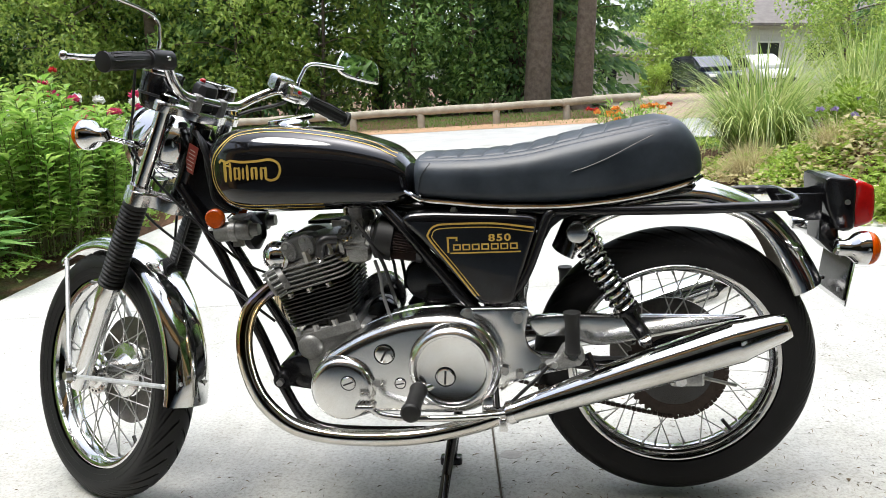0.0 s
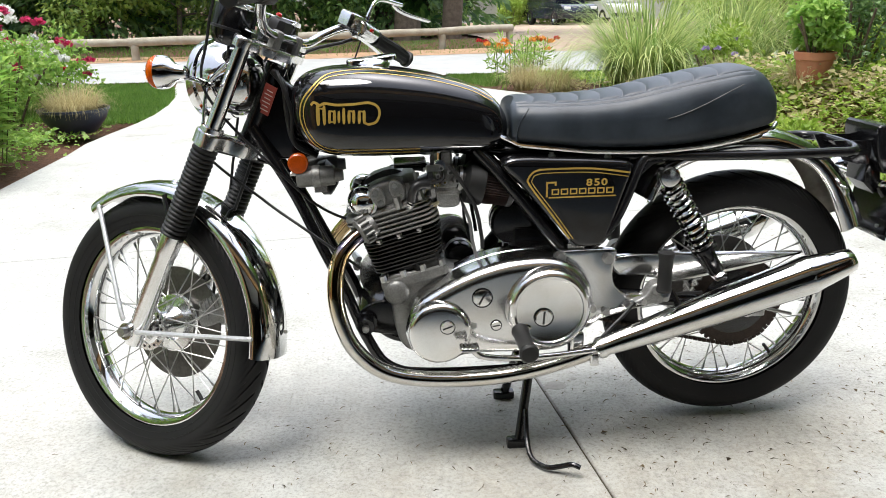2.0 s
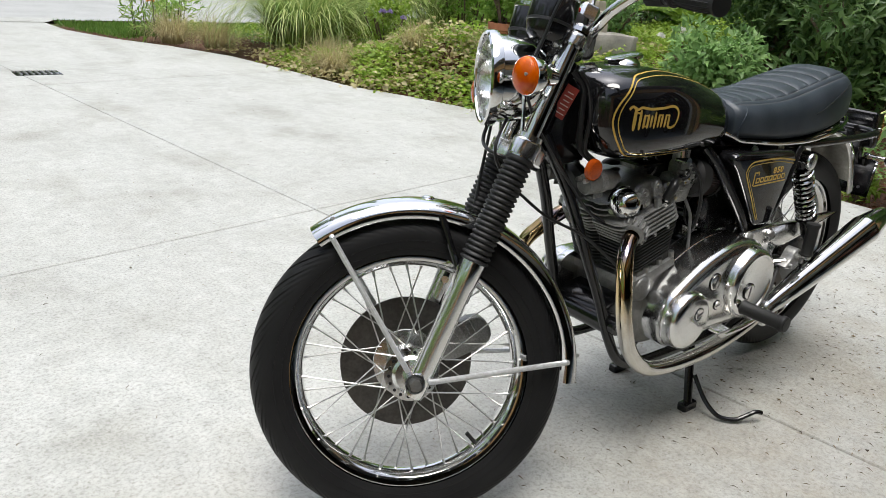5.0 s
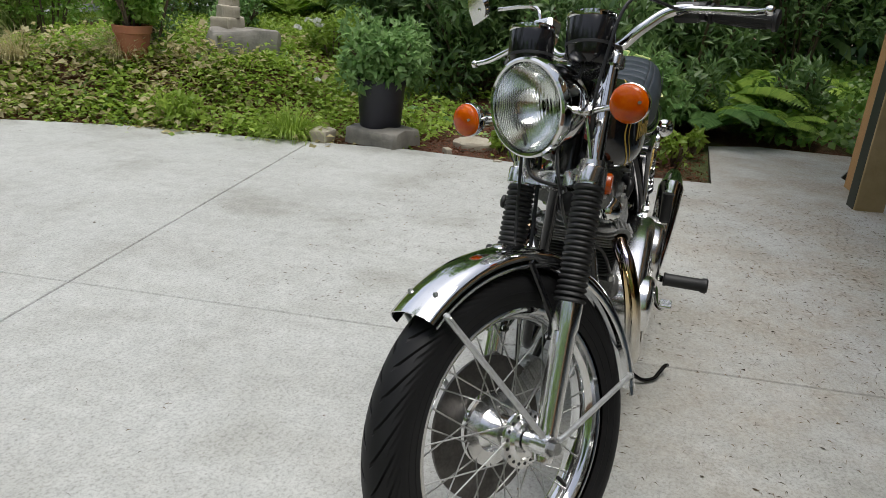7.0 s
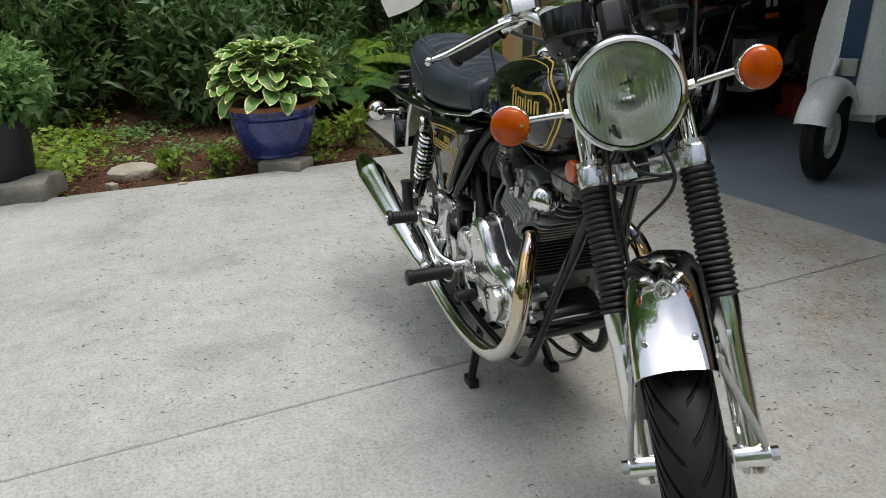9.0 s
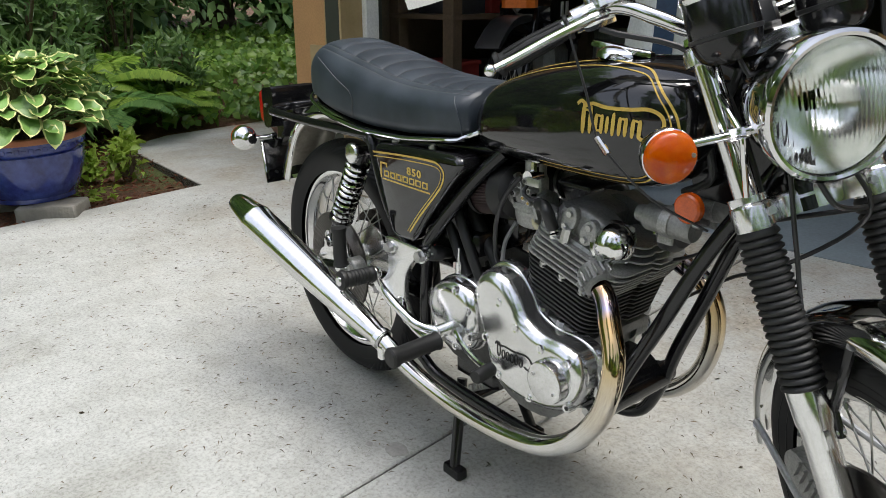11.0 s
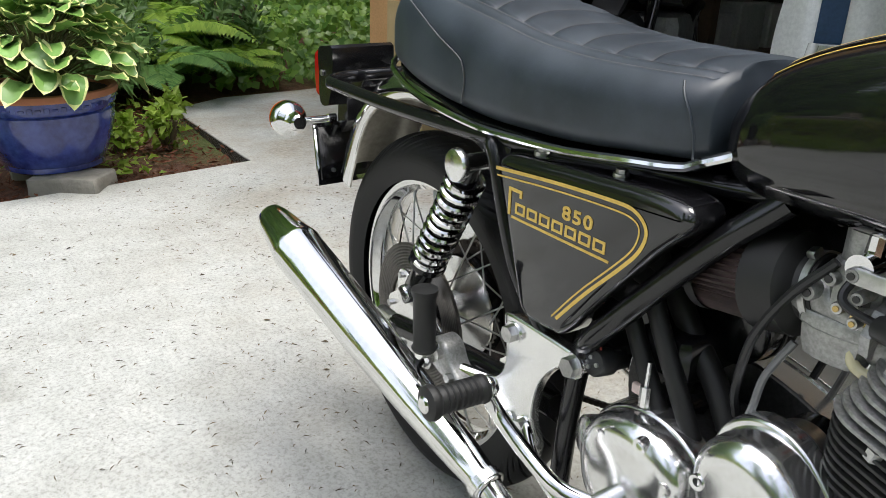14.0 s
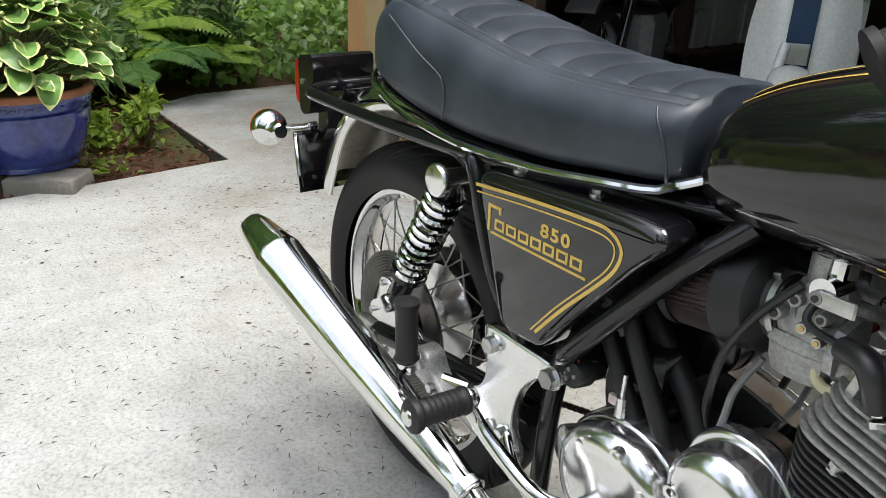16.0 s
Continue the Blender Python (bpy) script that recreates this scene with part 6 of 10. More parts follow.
# -- rear mudguard, tail lamp, plate --
path = [(0.43, 0.65), (0.47, 0.725), (0.55, 0.773), (0.66, 0.796), (0.763, 0.797), (0.85, 0.77), (0.913, 0.735), (0.978, 0.672), (1.02, 0.606), (1.034, 0.58), (1.044, 0.557)]
cp = curve_points([(x, 0, z) for x, z in path], 5)
pts = []
for i, p in enumerate(cp):
    d = (cp[min(i + 1, len(cp) - 1)] - cp[max(i - 1, 0)]).normalized()
    pts.append((p, Vector((-d.z, 0, d.x)) if d.x * 1 > -2 else Vector()))
part("rear_mudguard", guard_geo(pts, 0.068, 0.08, tail=lambda x: 0.05 + 0.022 * lerp_step(x, 0.9, 1.05)), CHROME, bike, "chromed steel rear mudguard", angle=60)
GUARD_LINING = mat("guard_underside", (0.4, 0.38, 0.335), (0.26, 0.245, 0.215), scale=9, fine=70, rough=0.34, rough2=0.5, metal=0.7)
part("mudguard_lining", guard_geo([(p - n * 0.0035, n) for p, n in pts[3:]], 0.0655, 0.0795, tail=lambda x: 0.049 + 0.022 * lerp_step(x, 0.9, 1.05)), GUARD_LINING, bike, "dull underside of the rear mudguard", angle=60)
for s in (-1, 1):
    part("guard_stay", Geo().prism([(0.93, 0.762), (1.03, 0.76), (1.03, 0.70), (1.0, 0.70), (0.96, 0.712)], 0.004, side(s, 0.045), 0.001), BLACK_FRAME, bike)
tail = part("tail_lamp", Geo().prism(rounded([(1.028, 0.795), (1.06, 0.795), (1.092, 0.787), (1.094, 0.735), (1.093, 0.682), (1.06, 0.678), (1.045, 0.70), (1.032, 0.74)], 3), 0.14, Matrix.Translation((0, 0.07, 0)) @ LEFT, 0.008), BLACK_FRAME, bike, "black tail lamp housing with a red lens")
part("red_lens", Geo().prism(rounded([(1.09, 0.782), (1.13, 0.776), (1.138, 0.76), (1.14, 0.73), (1.138, 0.702), (1.13, 0.69), (1.09, 0.686)], 3), 0.116, Matrix.Translation((0, 0.058, 0)) @ LEFT, 0.01), RED_LENS, tail, "red plastic tail lens")
for s in (-1, 1):
    part("lens_screw", Geo().tube([(1.075, s * 0.074, 0.742), (1.075, s * 0.067, 0.742)], 0.006, 10, 0), STEEL, tail)
part("tail_bracket", Geo().prism([(1.03, 0.70), (1.07, 0.685), (1.075, 0.64), (1.06, 0.62), (1.03, 0.65)], 0.08, Matrix.Translation((0, 0.04, 0)) @ LEFT, 0.004), BLACK_FRAME, bike)
pl = Matrix.Translation((1.085, 0, 0.572)) @ Matrix.Rotation(radians(8), 4, 'Y')
plate = part("plate_holder", Geo().box((0, 0, 0), (0.004, 0.18, 0.13), pl, 0.004), CHROME, bike, "number plate holder with a bright edge")
part("plate_backing", Geo().box((-0.004, 0, 0.003), (0.004, 0.165, 0.112), pl, 0.003), BLACK_FRAME, plate)
for s in (-1, 1):
    part("plate_bolt", Geo().tube([pl @ Vector((-0.004, s * 0.055, -0.035)), pl @ Vector((-0.011, s * 0.055, -0.035))], 0.005, 8, 0), STEEL, plate)
for s in (-1, 1):
    part("plate_bar", Geo().tube([(1.06, s * 0.05, 0.64), (1.08, s * 0.05, 0.615)], 0.006, 8, 0), BLACK_FRAME, plate)
for s in (-1, 1):
    indicator((1.078, s * 0.145, 0.655), Vector((1, 0, -0.04)), (1.062, s * 0.05, 0.652), lambda name, geo, material, label="": part(name, geo, material, bike, label))

# -- exhaust --
for s in (-1, 1):
    hp = [(-0.228, s * 0.103, 0.596), (-0.262, s * 0.115, 0.577), (-0.294, s * 0.138, 0.543), (-0.309, s * 0.16, 0.478), (-0.302, s * 0.172, 0.4), (-0.27, s * 0.178, 0.322), (-0.205, s * 0.18, 0.262), (-0.11, s * 0.181, 0.236), (0.02, s * 0.181, 0.23), (0.13, s * 0.182, 0.24), (0.24, s * 0.186, 0.268), (0.34, s * 0.19, 0.306)]
    if s > 0:
        hp[3:8] = [(-0.326, 0.162, 0.49), (-0.318, 0.173, 0.405), (-0.272, 0.178, 0.33), (-0.2, 0.18, 0.276), (-0.11, 0.181, 0.25)]
        hp[8:10] = [(0.01, 0.181, 0.238), (0.12, 0.182, 0.243)]
    part("exhaust_header", Geo().tube(hp, 0.0195, 20, 8), HEADER, bike, "chromed exhaust header, straw-blue with heat")
    a, b = Vector((0.315, s * 0.19, 0.297)), Vector((0.915, -0.212, 0.507)) if s < 0 else Vector((0.958, 0.24, 0.503))
    L = (b - a).length
    prof = [(0.0205, -0.002), (0.0245, 0.0), (0.0245, 0.02), (0.0235, 0.024), (0.027, 0.06), (0.0345, 0.17), (0.0415, 0.32), (0.0455, L - 0.16), (0.0465, L - 0.115), (0.0472, L - 0.109), (0.0465, L - 0.103), (0.0435, L - 0.09), (0.032, L - 0.02), (0.0265, L), (0.0255, L + 0.001), (0.0235, L - 0.01), (0.022, L - 0.08), (0.0001, L - 0.09)]
    muf = part("silencer", Geo().lathe(prof, axis_to(a, b), 36), MUFFLER, bike, "chromed tapered silencer")
    mm = axis_to(a, b)
    part("silencer_clamp", Geo().lathe([(0.0245, 0.003), (0.0272, 0.003), (0.0272, 0.017), (0.0245, 0.017)], mm, 24).box((0, 0, 0), (0.02, 0.014, 0.03), Matrix.Translation(a + Vector((-0.01, s * 0.015, -0.02))), 0.003), POLISHED, muf)
    part("silencer_bracket", Geo().tube([(0.5, s * 0.16, 0.43), (0.52, s * 0.185, 0.385)], 0.008, 8, 0), BLACK_FRAME, muf)


# -- engine --
LEAN = Matrix.Translation((-0.122, 0, 0.462)) @ Matrix.Rotation(radians(-15), 4, 'Y')    # z up the barrel, leaning ahead
crank = Geo().prism(rounded([(-0.165, 0.31), (-0.18, 0.4), (-0.185, 0.455), (-0.17, 0.482), (-0.03, 0.488), (0.03, 0.46), (0.05, 0.38), (0.03, 0.3), (-0.04, 0.262), (-0.13, 0.27)], 3), 0.2, Matrix.Translation((0, 0.1, 0)) @ LEFT, 0.012)
crank.tube([(-0.165, -0.07, 0.435), (-0.165, -0.105, 0.435)], 0.032, 20, 0).ball((-0.165, -0.105, 0.435), 0.032, 16, (1, 0.5, 1))
part("crankcase", crank, CASE, bike, "grey cast aluminium crankcase")
part("front_mount_plate", Geo().prism(rounded([(-0.26, 0.33), (-0.262, 0.37), (-0.22, 0.4), (-0.15, 0.4), (-0.13, 0.35), (-0.15, 0.31), (-0.22, 0.315)], 3), 0.15, Matrix.Translation((0, 0.075, 0)) @ LEFT, 0.006), BLACK_FRAME, bike)
part("barrel_base", Geo().box((0.004, 0, 0.008), (0.168, 0.215, 0.024), LEAN, 0.008), CASE, bike)
for s in (-1, 1):
    for x in (-0.07, -0.02, 0.03, 0.078):
        part("base_nut", Geo().tube([LEAN @ Vector((x, s * 0.098, 0.018)), LEAN @ Vector((x, s * 0.098, 0.034))], 0.0085, 6, 0), STEEL, bike)


def fin_outline(front_, rear_, ly, notch=0.012):
    """The outline of a cooling fin with rounded corners and a notch at the front and the rear."""
    out, r = [], 0.034
    for cx, cy, a0 in ((rear_ - r, ly - r, 0), (-front_ + r, ly - r, 90), (-front_ + r, -ly + r, 180), (rear_ - r, -ly + r, 270)):
        out += [(cx + r * math.cos(radians(a0 + 15 * k)), cy + r * math.sin(radians(a0 + 15 * k))) for k in range(7)]
        if a0 == 90:
            out += [(-front_, 0.012), (-front_ + notch, 0), (-front_, -0.012)]
    return out + [(rear_, -0.012), (rear_ - notch, 0), (rear_, 0.012)]


barrel = part("cylinder_barrel", Geo().box((0.004, 0, 0.07), (0.134, 0.178, 0.13), LEAN, 0.034), BLACK_FIN, bike, "black finned iron cylinder barrel")
for k in range(9):
    part("cooling_fin", Geo().prism(fin_outline(0.086 + 0.0006 * k, 0.086 + 0.0022 * k, 0.101 + 0.0012 * k), 0.0032, LEAN @ Matrix.Translation((0, 0, 0.04 + k * 0.0098)), 0.0012, steps=2), BLACK_FIN, barrel)
for s in (-1, 1):
    part("barrel_foot", Geo().box((0.042, s * 0.082, 0.04), (0.07, 0.03, 0.05), LEAN, 0.008), BLACK_FIN, barrel)
    for x in (-0.05, 0.0, 0.05):
        part("barrel_bolt", Geo().tube([LEAN @ Vector((x, s * 0.104, 0.127)), LEAN @ Vector((x, s * 0.104, 0.116))], 0.008, 6, 0), STEEL, barrel)

hg = Geo().box((0.0, 0, 0.165), (0.15, 0.2, 0.075), LEAN, 0.03)
hg.box((0.035, 0, 0.214), (0.085, 0.165, 0.05), LEAN, 0.018)
head = part("cylinder_head", hg, CAST, bike, "grey finned aluminium cylinder head")
for k in range(6):
    part("cooling_fin", Geo().prism(fin_outline(0.096 + 0.0045 * min(k, 4), 0.106 - 0.002 * k, 0.114 - 0.0015 * k), 0.0036, LEAN @ Matrix.Translation((0, 0, 0.131 + k * 0.0105)), 0.0014, steps=2), CAST, head)
for k in range(3):    # short fins between the rocker boxes
    part("cooling_fin", Geo().prism(fin_outline(0.112 - 0.006 * k, -0.028, 0.058 - 0.006 * k, 0.004), 0.0034, LEAN @ Matrix.Translation((0, 0, 0.195 + k * 0.0108)), 0.0012, steps=1), CAST, head)
for s in (-1, 1):
    # exhaust rose
    pm = axis_to((-0.236, s * 0.104, 0.598), (-0.29, s * 0.128, 0.572))
    rose = Geo().lathe([(0.02, -0.028), (0.029, -0.026), (0.029, 0.012), (0.026, 0.016), (0.0205, 0.018)], pm, 24)
    rose_ob = part("exhaust_rose", rose, CASE, head, "finned aluminium exhaust rose")
    fin_mesh = Geo().box((0, 0.03, -0.002), (0.0046, 0.012, 0.022), Matrix(), 0.0018).mesh("rose_fin", CAST)
    for k in range(16):
        part("rose_fin", fin_mesh, SATIN, rose_ob, m=pm @ Matrix.Rotation(2 * math.pi * k / 16, 4, 'Z'))
    # exhaust rocker box and its bright domed cover
    box_ = Geo().prism(rounded([(-0.238, 0.632), (-0.248, 0.655), (-0.236, 0.682), (-0.205, 0.702), (-0.165, 0.712), (-0.135, 0.702), (-0.13, 0.672), (-0.17, 0.648), (-0.2, 0.63)], 4), 0.05, side(s, 0.036), 0.014, steps=3)
    part("rocker_box", box_, CASE, head, "cast rocker box")
    cm = axis_to((-0.226, s * 0.06, 0.654), (-0.28, s * 0.098, 0.672))
    part("rocker_cover", Geo().lathe([(0.0001, 0.05), (0.013, 0.0485), (0.026, 0.042), (0.034, 0.031), (0.037, 0.018), (0.0375, 0.01), (0.0415, 0.008), (0.0415, 0.0)], cm, 30), BRIGHT, head, "polished aluminium rocker cover")
    part("cover_stud", Geo().tube([cm @ Vector((0.028, 0.024, 0.006)), cm @ Vector((0.028, 0.024, 0.024))], 0.0065, 6, 0).tube([cm @ Vector((-0.028, -0.024, 0.006)), cm @ Vector((-0.028, -0.024, 0.024))], 0.0065, 6, 0), STEEL, head)
    for cx, cz, a in ((-0.2, 0.673, 25), (-0.155, 0.688, 25)):
        em = Matrix.Translation((cx, s * 0.084, cz)) @ (LEFT if s < 0 else RIGHT) @ Matrix.Rotation(radians(a), 4, 'Z')
        oval = [(0.017 * math.cos(t), 0.026 * math.sin(t)) for t in (2 * math.pi * k / 24 for k in range(24))]
        cap = part("rocker_spindle_cap", Geo().prism(oval, 0.013, em, 0.003), CAST, head, "oval cast spindle cap")
        for q in (-0.0135, 0.0135):
            part("cap_bolt", Geo().tube([em @ Vector((0, q, 0.012)), em @ Vector((0, q, 0.019))], 0.0062, 6, 0), STEEL, cap)
    # plugs
    pl0, pl1 = Vector((-0.125, s * 0.094, 0.646)), Vector((-0.115, s * 0.108, 0.692))
    part("spark_plug", Geo().lathe([(0.011, -0.004), (0.0125, 0.0), (0.0125, 0.011), (0.008, 0.013), (0.008, 0.03)], axis_to(pl0, pl1), 6), CHROME, head, "bright hexagonal spark plug")
    part("plug_cap", Geo().tube([pl0 + (pl1 - pl0) * 0.38, pl1, pl1 + Vector((0.012, -s * 0.004, 0.01)), pl1 + Vector((0.036, -s * 0.014, 0.008))], 0.0115, 14, 5), BLACK_PLASTIC, head, "black elbow plug cap")
    cable([pl1 + Vector((0.03, -s * 0.012, 0.009)), (-0.045, s * 0.1, 0.715), (-0.055, s * 0.075, 0.752)], 0.004, name="plug_lead", label="black spark plug lead")
    # intake side
    part("inlet_stub", Geo().tube([(-0.1, s * 0.055, 0.66), (-0.04, s * 0.06, 0.683)], 0.023, 20, 0), CAST, head)
for x, y in ((0.075, 0.09), (0.075, -0.09), (0.02, 0.1), (0.02, -0.1), (-0.06, 0.0)):
    part("head_bolt", Geo().tube([LEAN @ Vector((x, y, 0.185)), LEAN @ Vector((x, y, 0.214))], 0.0095, 6, 0), STEEL, head)
# coils under the tank nose, head steady
for s in (-1, 1):
    cm = axis_to((-0.34, s * 0.062, 0.722), (-0.2, s * 0.062, 0.728))
    coil = part("ignition_coil", Geo().lathe([(0.0001, -0.05), (0.021, -0.049), (0.024, -0.044), (0.024, 0.036), (0.022, 0.04), (0.017, 0.041), (0.014, 0.06), (0.0001, 0.061)], cm, 24), CASE, bike, "grey ignition coil under the tank")
    part("coil_band", Geo().lathe([(0.0245, -0.012), (0.0262, -0.011), (0.0262, 0.006), (0.0245, 0.007)], cm, 24).box((0, 0, 0), (0.03, 0.006, 0.022), Matrix.Translation((-0.335, s * 0.062, 0.694)), 0.002), CAST, coil)
    for k in (0, 1):
        part("coil_terminal", Geo().tube([cm @ Vector((0.011 - 0.022 * k, 0.012, -0.05)), cm @ Vector((0.011 - 0.022 * k, 0.012, -0.062))], 0.0055, 6, 0), STEEL, coil)
part("head_steady", Geo().box((-0.12, 0, 0.735), (0.08, 0.1, 0.008), Matrix(), 0.003), BLACK_FRAME, bike)
# carburettors, filters, fuel lines
BRASS = mat("brass", (0.5, 0.38, 0.16), (0.42, 0.3, 0.12), scale=30, rough=0.25, metal=1.0)
BLUE_PRINT = mat("bowl_print", (0.05, 0.16, 0.34), rough=0.4)
AHEAD = Matrix.Translation((-0.03, 0, 0.004))    # the carburettors and their filters sit a little further ahead
for s in (-1, 1):
    y = s * 0.066
    carb = Geo().tube([(-0.045, y, 0.684), (0.03, y, 0.695)], 0.0235, 20, 0).box((-0.012, y, 0.712), (0.05, 0.044, 0.06), Matrix(), 0.012).tube([(-0.012, y, 0.735), (-0.012, y, 0.768)], 0.0205, 20, 0)
    carb.box((-0.006, y, 0.679), (0.066, 0.05, 0.012), Matrix(), 0.005).tube([(-0.045, y, 0.684), (-0.036, y, 0.685)], 0.032, 8, 0).tube([(0.022, y, 0.694), (0.033, y, 0.6955)], 0.028, 20, 0)
    cb = part("carburettor", carb, CAST, bike, "cast carburettor with a square float bowl", m=AHEAD)
    bowl = [(-0.029, -0.022), (0.029, -0.022), (0.03, 0.02), (-0.03, 0.02)]
    rings = []
    for f, z in ((1.0, 0.678), (1.0, 0.67), (0.93, 0.668), (0.88, 0.652), (0.76, 0.638), (0.5, 0.634)):
        rings.append([(-0.004 + a * f, y + b * f, z) for a, b in rounded(bowl, 3)])
    bw = part("float_bowl", Geo().rings(rings), CAST, cb, "cast float bowl with a small blue print")
    part("print_bar", Geo().box((-0.01, y + s * 0.0195, 0.659), (0.017, 0.0016, 0.007), Matrix.Translation((0, 0, 0)), 0), BLUE_PRINT, bw, smooth=False)
    for bx, bz, r, h in ((0.018, 0.703, 0.0085, 0.01), (-0.012, 0.7, 0.006, 0.012), (-0.028, 0.716, 0.0065, 0.014), (0.002, 0.722, 0.0075, 0.008), (-0.03, 0.694, 0.0055, 0.016), (-0.02, 0.735, 0.007, 0.016)):
        jet = part("carburettor_screw", Geo().lathe([(0.0001, h), (r * 0.85, h), (r, h - 0.002), (r, -0.01)], Matrix.Translation((bx, y + s * 0.022, bz)) @ (LEFT if s < 0 else RIGHT), 12), CAST if r > 0.006 else STEEL, cb)
        part("brass_jet", Geo().tube([(bx, y + s * (0.022 + h), bz), (bx, y + s * (0.0235 + h), bz)], r * 0.5, 10, 0), BRASS if r < 0.0065 else DIAL, jet)
    for bx in (-0.028, 0.02):
        part("bowl_screw", Geo().tube([(bx, y + s * 0.019, 0.686), (bx, y + s * 0.019, 0.672)], 0.0048, 8, 0), STEEL, cb)
    part("fuel_banjo", Geo().tube([(-0.045, y + s * 0.022, 0.694), (-0.022, y + s * 0.022, 0.694)], 0.006, 10, 0), BRASS, cb, "brass fuel banjo")
    fm = axis_to((0.03, s * 0.058, 0.694), (0.18, s * 0.05, 0.662))
    fl_ob = part("air_filter", Geo().lathe([(0.026, 0.02), (0.044, 0.024), (0.04, 0.12), (0.036, 0.123), (0.0001, 0.124)], fm, 40), FILTER, bike, "brown gauze pod air filter", m=AHEAD)
    pleat = Geo().add([fm @ Vector(p) for p in ((0.042, -0.0019, 0.045), (0.0475, 0, 0.045), (0.042, 0.0019, 0.045), (0.039, -0.0019, 0.118), (0.044, 0, 0.118), (0.039, 0.0019, 0.118))], [(0, 1, 4, 3), (1, 2, 5, 4), (0, 2, 1), (3, 4, 5), (0, 3, 5, 2)])
    for k in range(46):
        t = 2 * math.pi * k / 46
        g = Geo().add([fm @ Matrix.Rotation(t, 4, 'Z') @ fm.inverted() @ Vector(p) for p in pleat.v], pleat.f)
        part("filter_pleat", g, FILTER, fl_ob, smooth=False)
    part("filter_collar", Geo().lathe([(0.026, -0.014), (0.033, -0.013), (0.035, 0.004), (0.046, 0.01), (0.051, 0.014), (0.0525, 0.052), (0.043, 0.055)], fm, 36), RUBBER, fl_ob, "black rubber filter collar")
    part("filter_cap", Geo().lathe([(0.0001, 0.132), (0.04, 0.13), (0.046, 0.126), (0.046, 0.114)], fm, 28), RUBBER, fl_ob)
    clip_ = Geo().lathe([(0.0345, -0.01), (0.0362, -0.01), (0.0362, -0.003), (0.0345, -0.003)], fm, 30)
    clip_.box((0, 0, 0), (0.008, 0.014, 0.009), fm @ Matrix.Rotation(radians(70 * s), 4, 'Z') @ Matrix.Translation((0.039, 0, -0.005)), 0.002)
    part("hose_clip", clip_, STEEL, fl_ob, "bright worm-drive hose clip")
    tap = part("fuel_tap", Geo().tube([(-0.052, s * 0.078, 0.772), (-0.052, s * 0.08, 0.74)], 0.009, 10, 0).tube([(-0.052, s * 0.066, 0.745), (-0.052, s * 0.098, 0.745)], 0.0125, 18, 0).tube([(-0.052, s * 0.08, 0.74), (-0.052, s * 0.08, 0.716)], 0.0075, 6, 0), CHROME, bike, "bright fuel tap")
    part("tap_lever", Geo().box((-0.068, s * 0.101, 0.74), (0.036, 0.004, 0.015), Matrix(), 0.002), STEEL, tap)
    part("tap_nut", Geo().tube([(-0.052, s * 0.08, 0.722), (-0.052, s * 0.08, 0.708)], 0.0095, 6, 0), CHROME, tap)
    part("fuel_hose", Geo().tube([(-0.052, s * 0.08, 0.714), (-0.052, s * 0.08, 0.675), (-0.058, s * 0.081, 0.652), (-0.074, s * 0.08, 0.646), (-0.086, s * 0.076, 0.66), (-0.08, s * 0.07, 0.684), (-0.05, s * 0.07, 0.694)], 0.0056, 12, 6), HOSE, bike, "yellowed clear fuel hose")
    cable([(-0.012, y, 0.766), (-0.02, y, 0.79), (-0.06, y * 0.7, 0.8)], 0.0035)
    cable([(-0.03, s * 0.092, 0.742), (0.0, s * 0.104, 0.7), (0.03, s * 0.1, 0.64), (0.045, s * 0.088, 0.57), (0.05, s * 0.07, 0.53)], 0.0048, name="vent_hose", label="black rubber vent hose")
    part("breather_hose", Geo().tube([(0.004, s * 0.07, 0.64), (0.018, s * 0.085, 0.6), (0.022, s * 0.09, 0.56), (0.036, s * 0.088, 0.5)], 0.0042, 8, 6), CABLE_GREY, bike, "thin pale breather hose")
part("inlet_balance_pipe", Geo().tube([(-0.05, -0.05, 0.672), (-0.04, 0, 0.66), (-0.05, 0.05, 0.672)], 0.0052, 8, 6), RED_TAG, bike, "thin red-brown balance pipe")
PRIM = rounded([(-0.146, 0.35), (-0.128, 0.42), (-0.07, 0.462), (0.0, 0.497), (0.07, 0.52), (0.14, 0.53), (0.21, 0.527), (0.265, 0.503), (0.302, 0.45), (0.306, 0.395), (0.285, 0.335), (0.24, 0.297), (0.17, 0.287), (0.08, 0.29), (0.0, 0.288), (-0.06, 0.275), (-0.12, 0.295)], 4)


def prim_grown(f):
    return [((a - 0.08) * f + 0.08, (b - 0.408) * f + 0.408) for a, b in PRIM]


part("inner_primary_case", Geo().prism(prim_grown(0.985), 0.05, side(-1, 0.05), 0.0).prism(prim_grown(1.006), 0.01, side(-1, 0.088), 0.003), POLISHED, bike, "brushed aluminium inner primary case", angle=25)
# thin dark sheet over the aluminium, standing in for the bay's dark reflection
part("inner_case_face", Geo().prism(prim_grown(0.97), 0.004, Matrix.Translation((0, -0.0495, 0)) @ RIGHT, 0.001), DARK_CAST, bike, "inner face of the primary case, darkened for the engine bay's shade", smooth=False)
starter = part("starter_motor", Geo().lathe([(0.0001, -0.042), (0.03, -0.041), (0.035, -0.036), (0.036, 0.036), (0.032, 0.042), (0.0001, 0.044)], axis_to((0.0, 0.02, 0.49), (0.0, -0.2, 0.49)), 32), BLACK_FRAME, bike, "black starter motor behind the barrel")
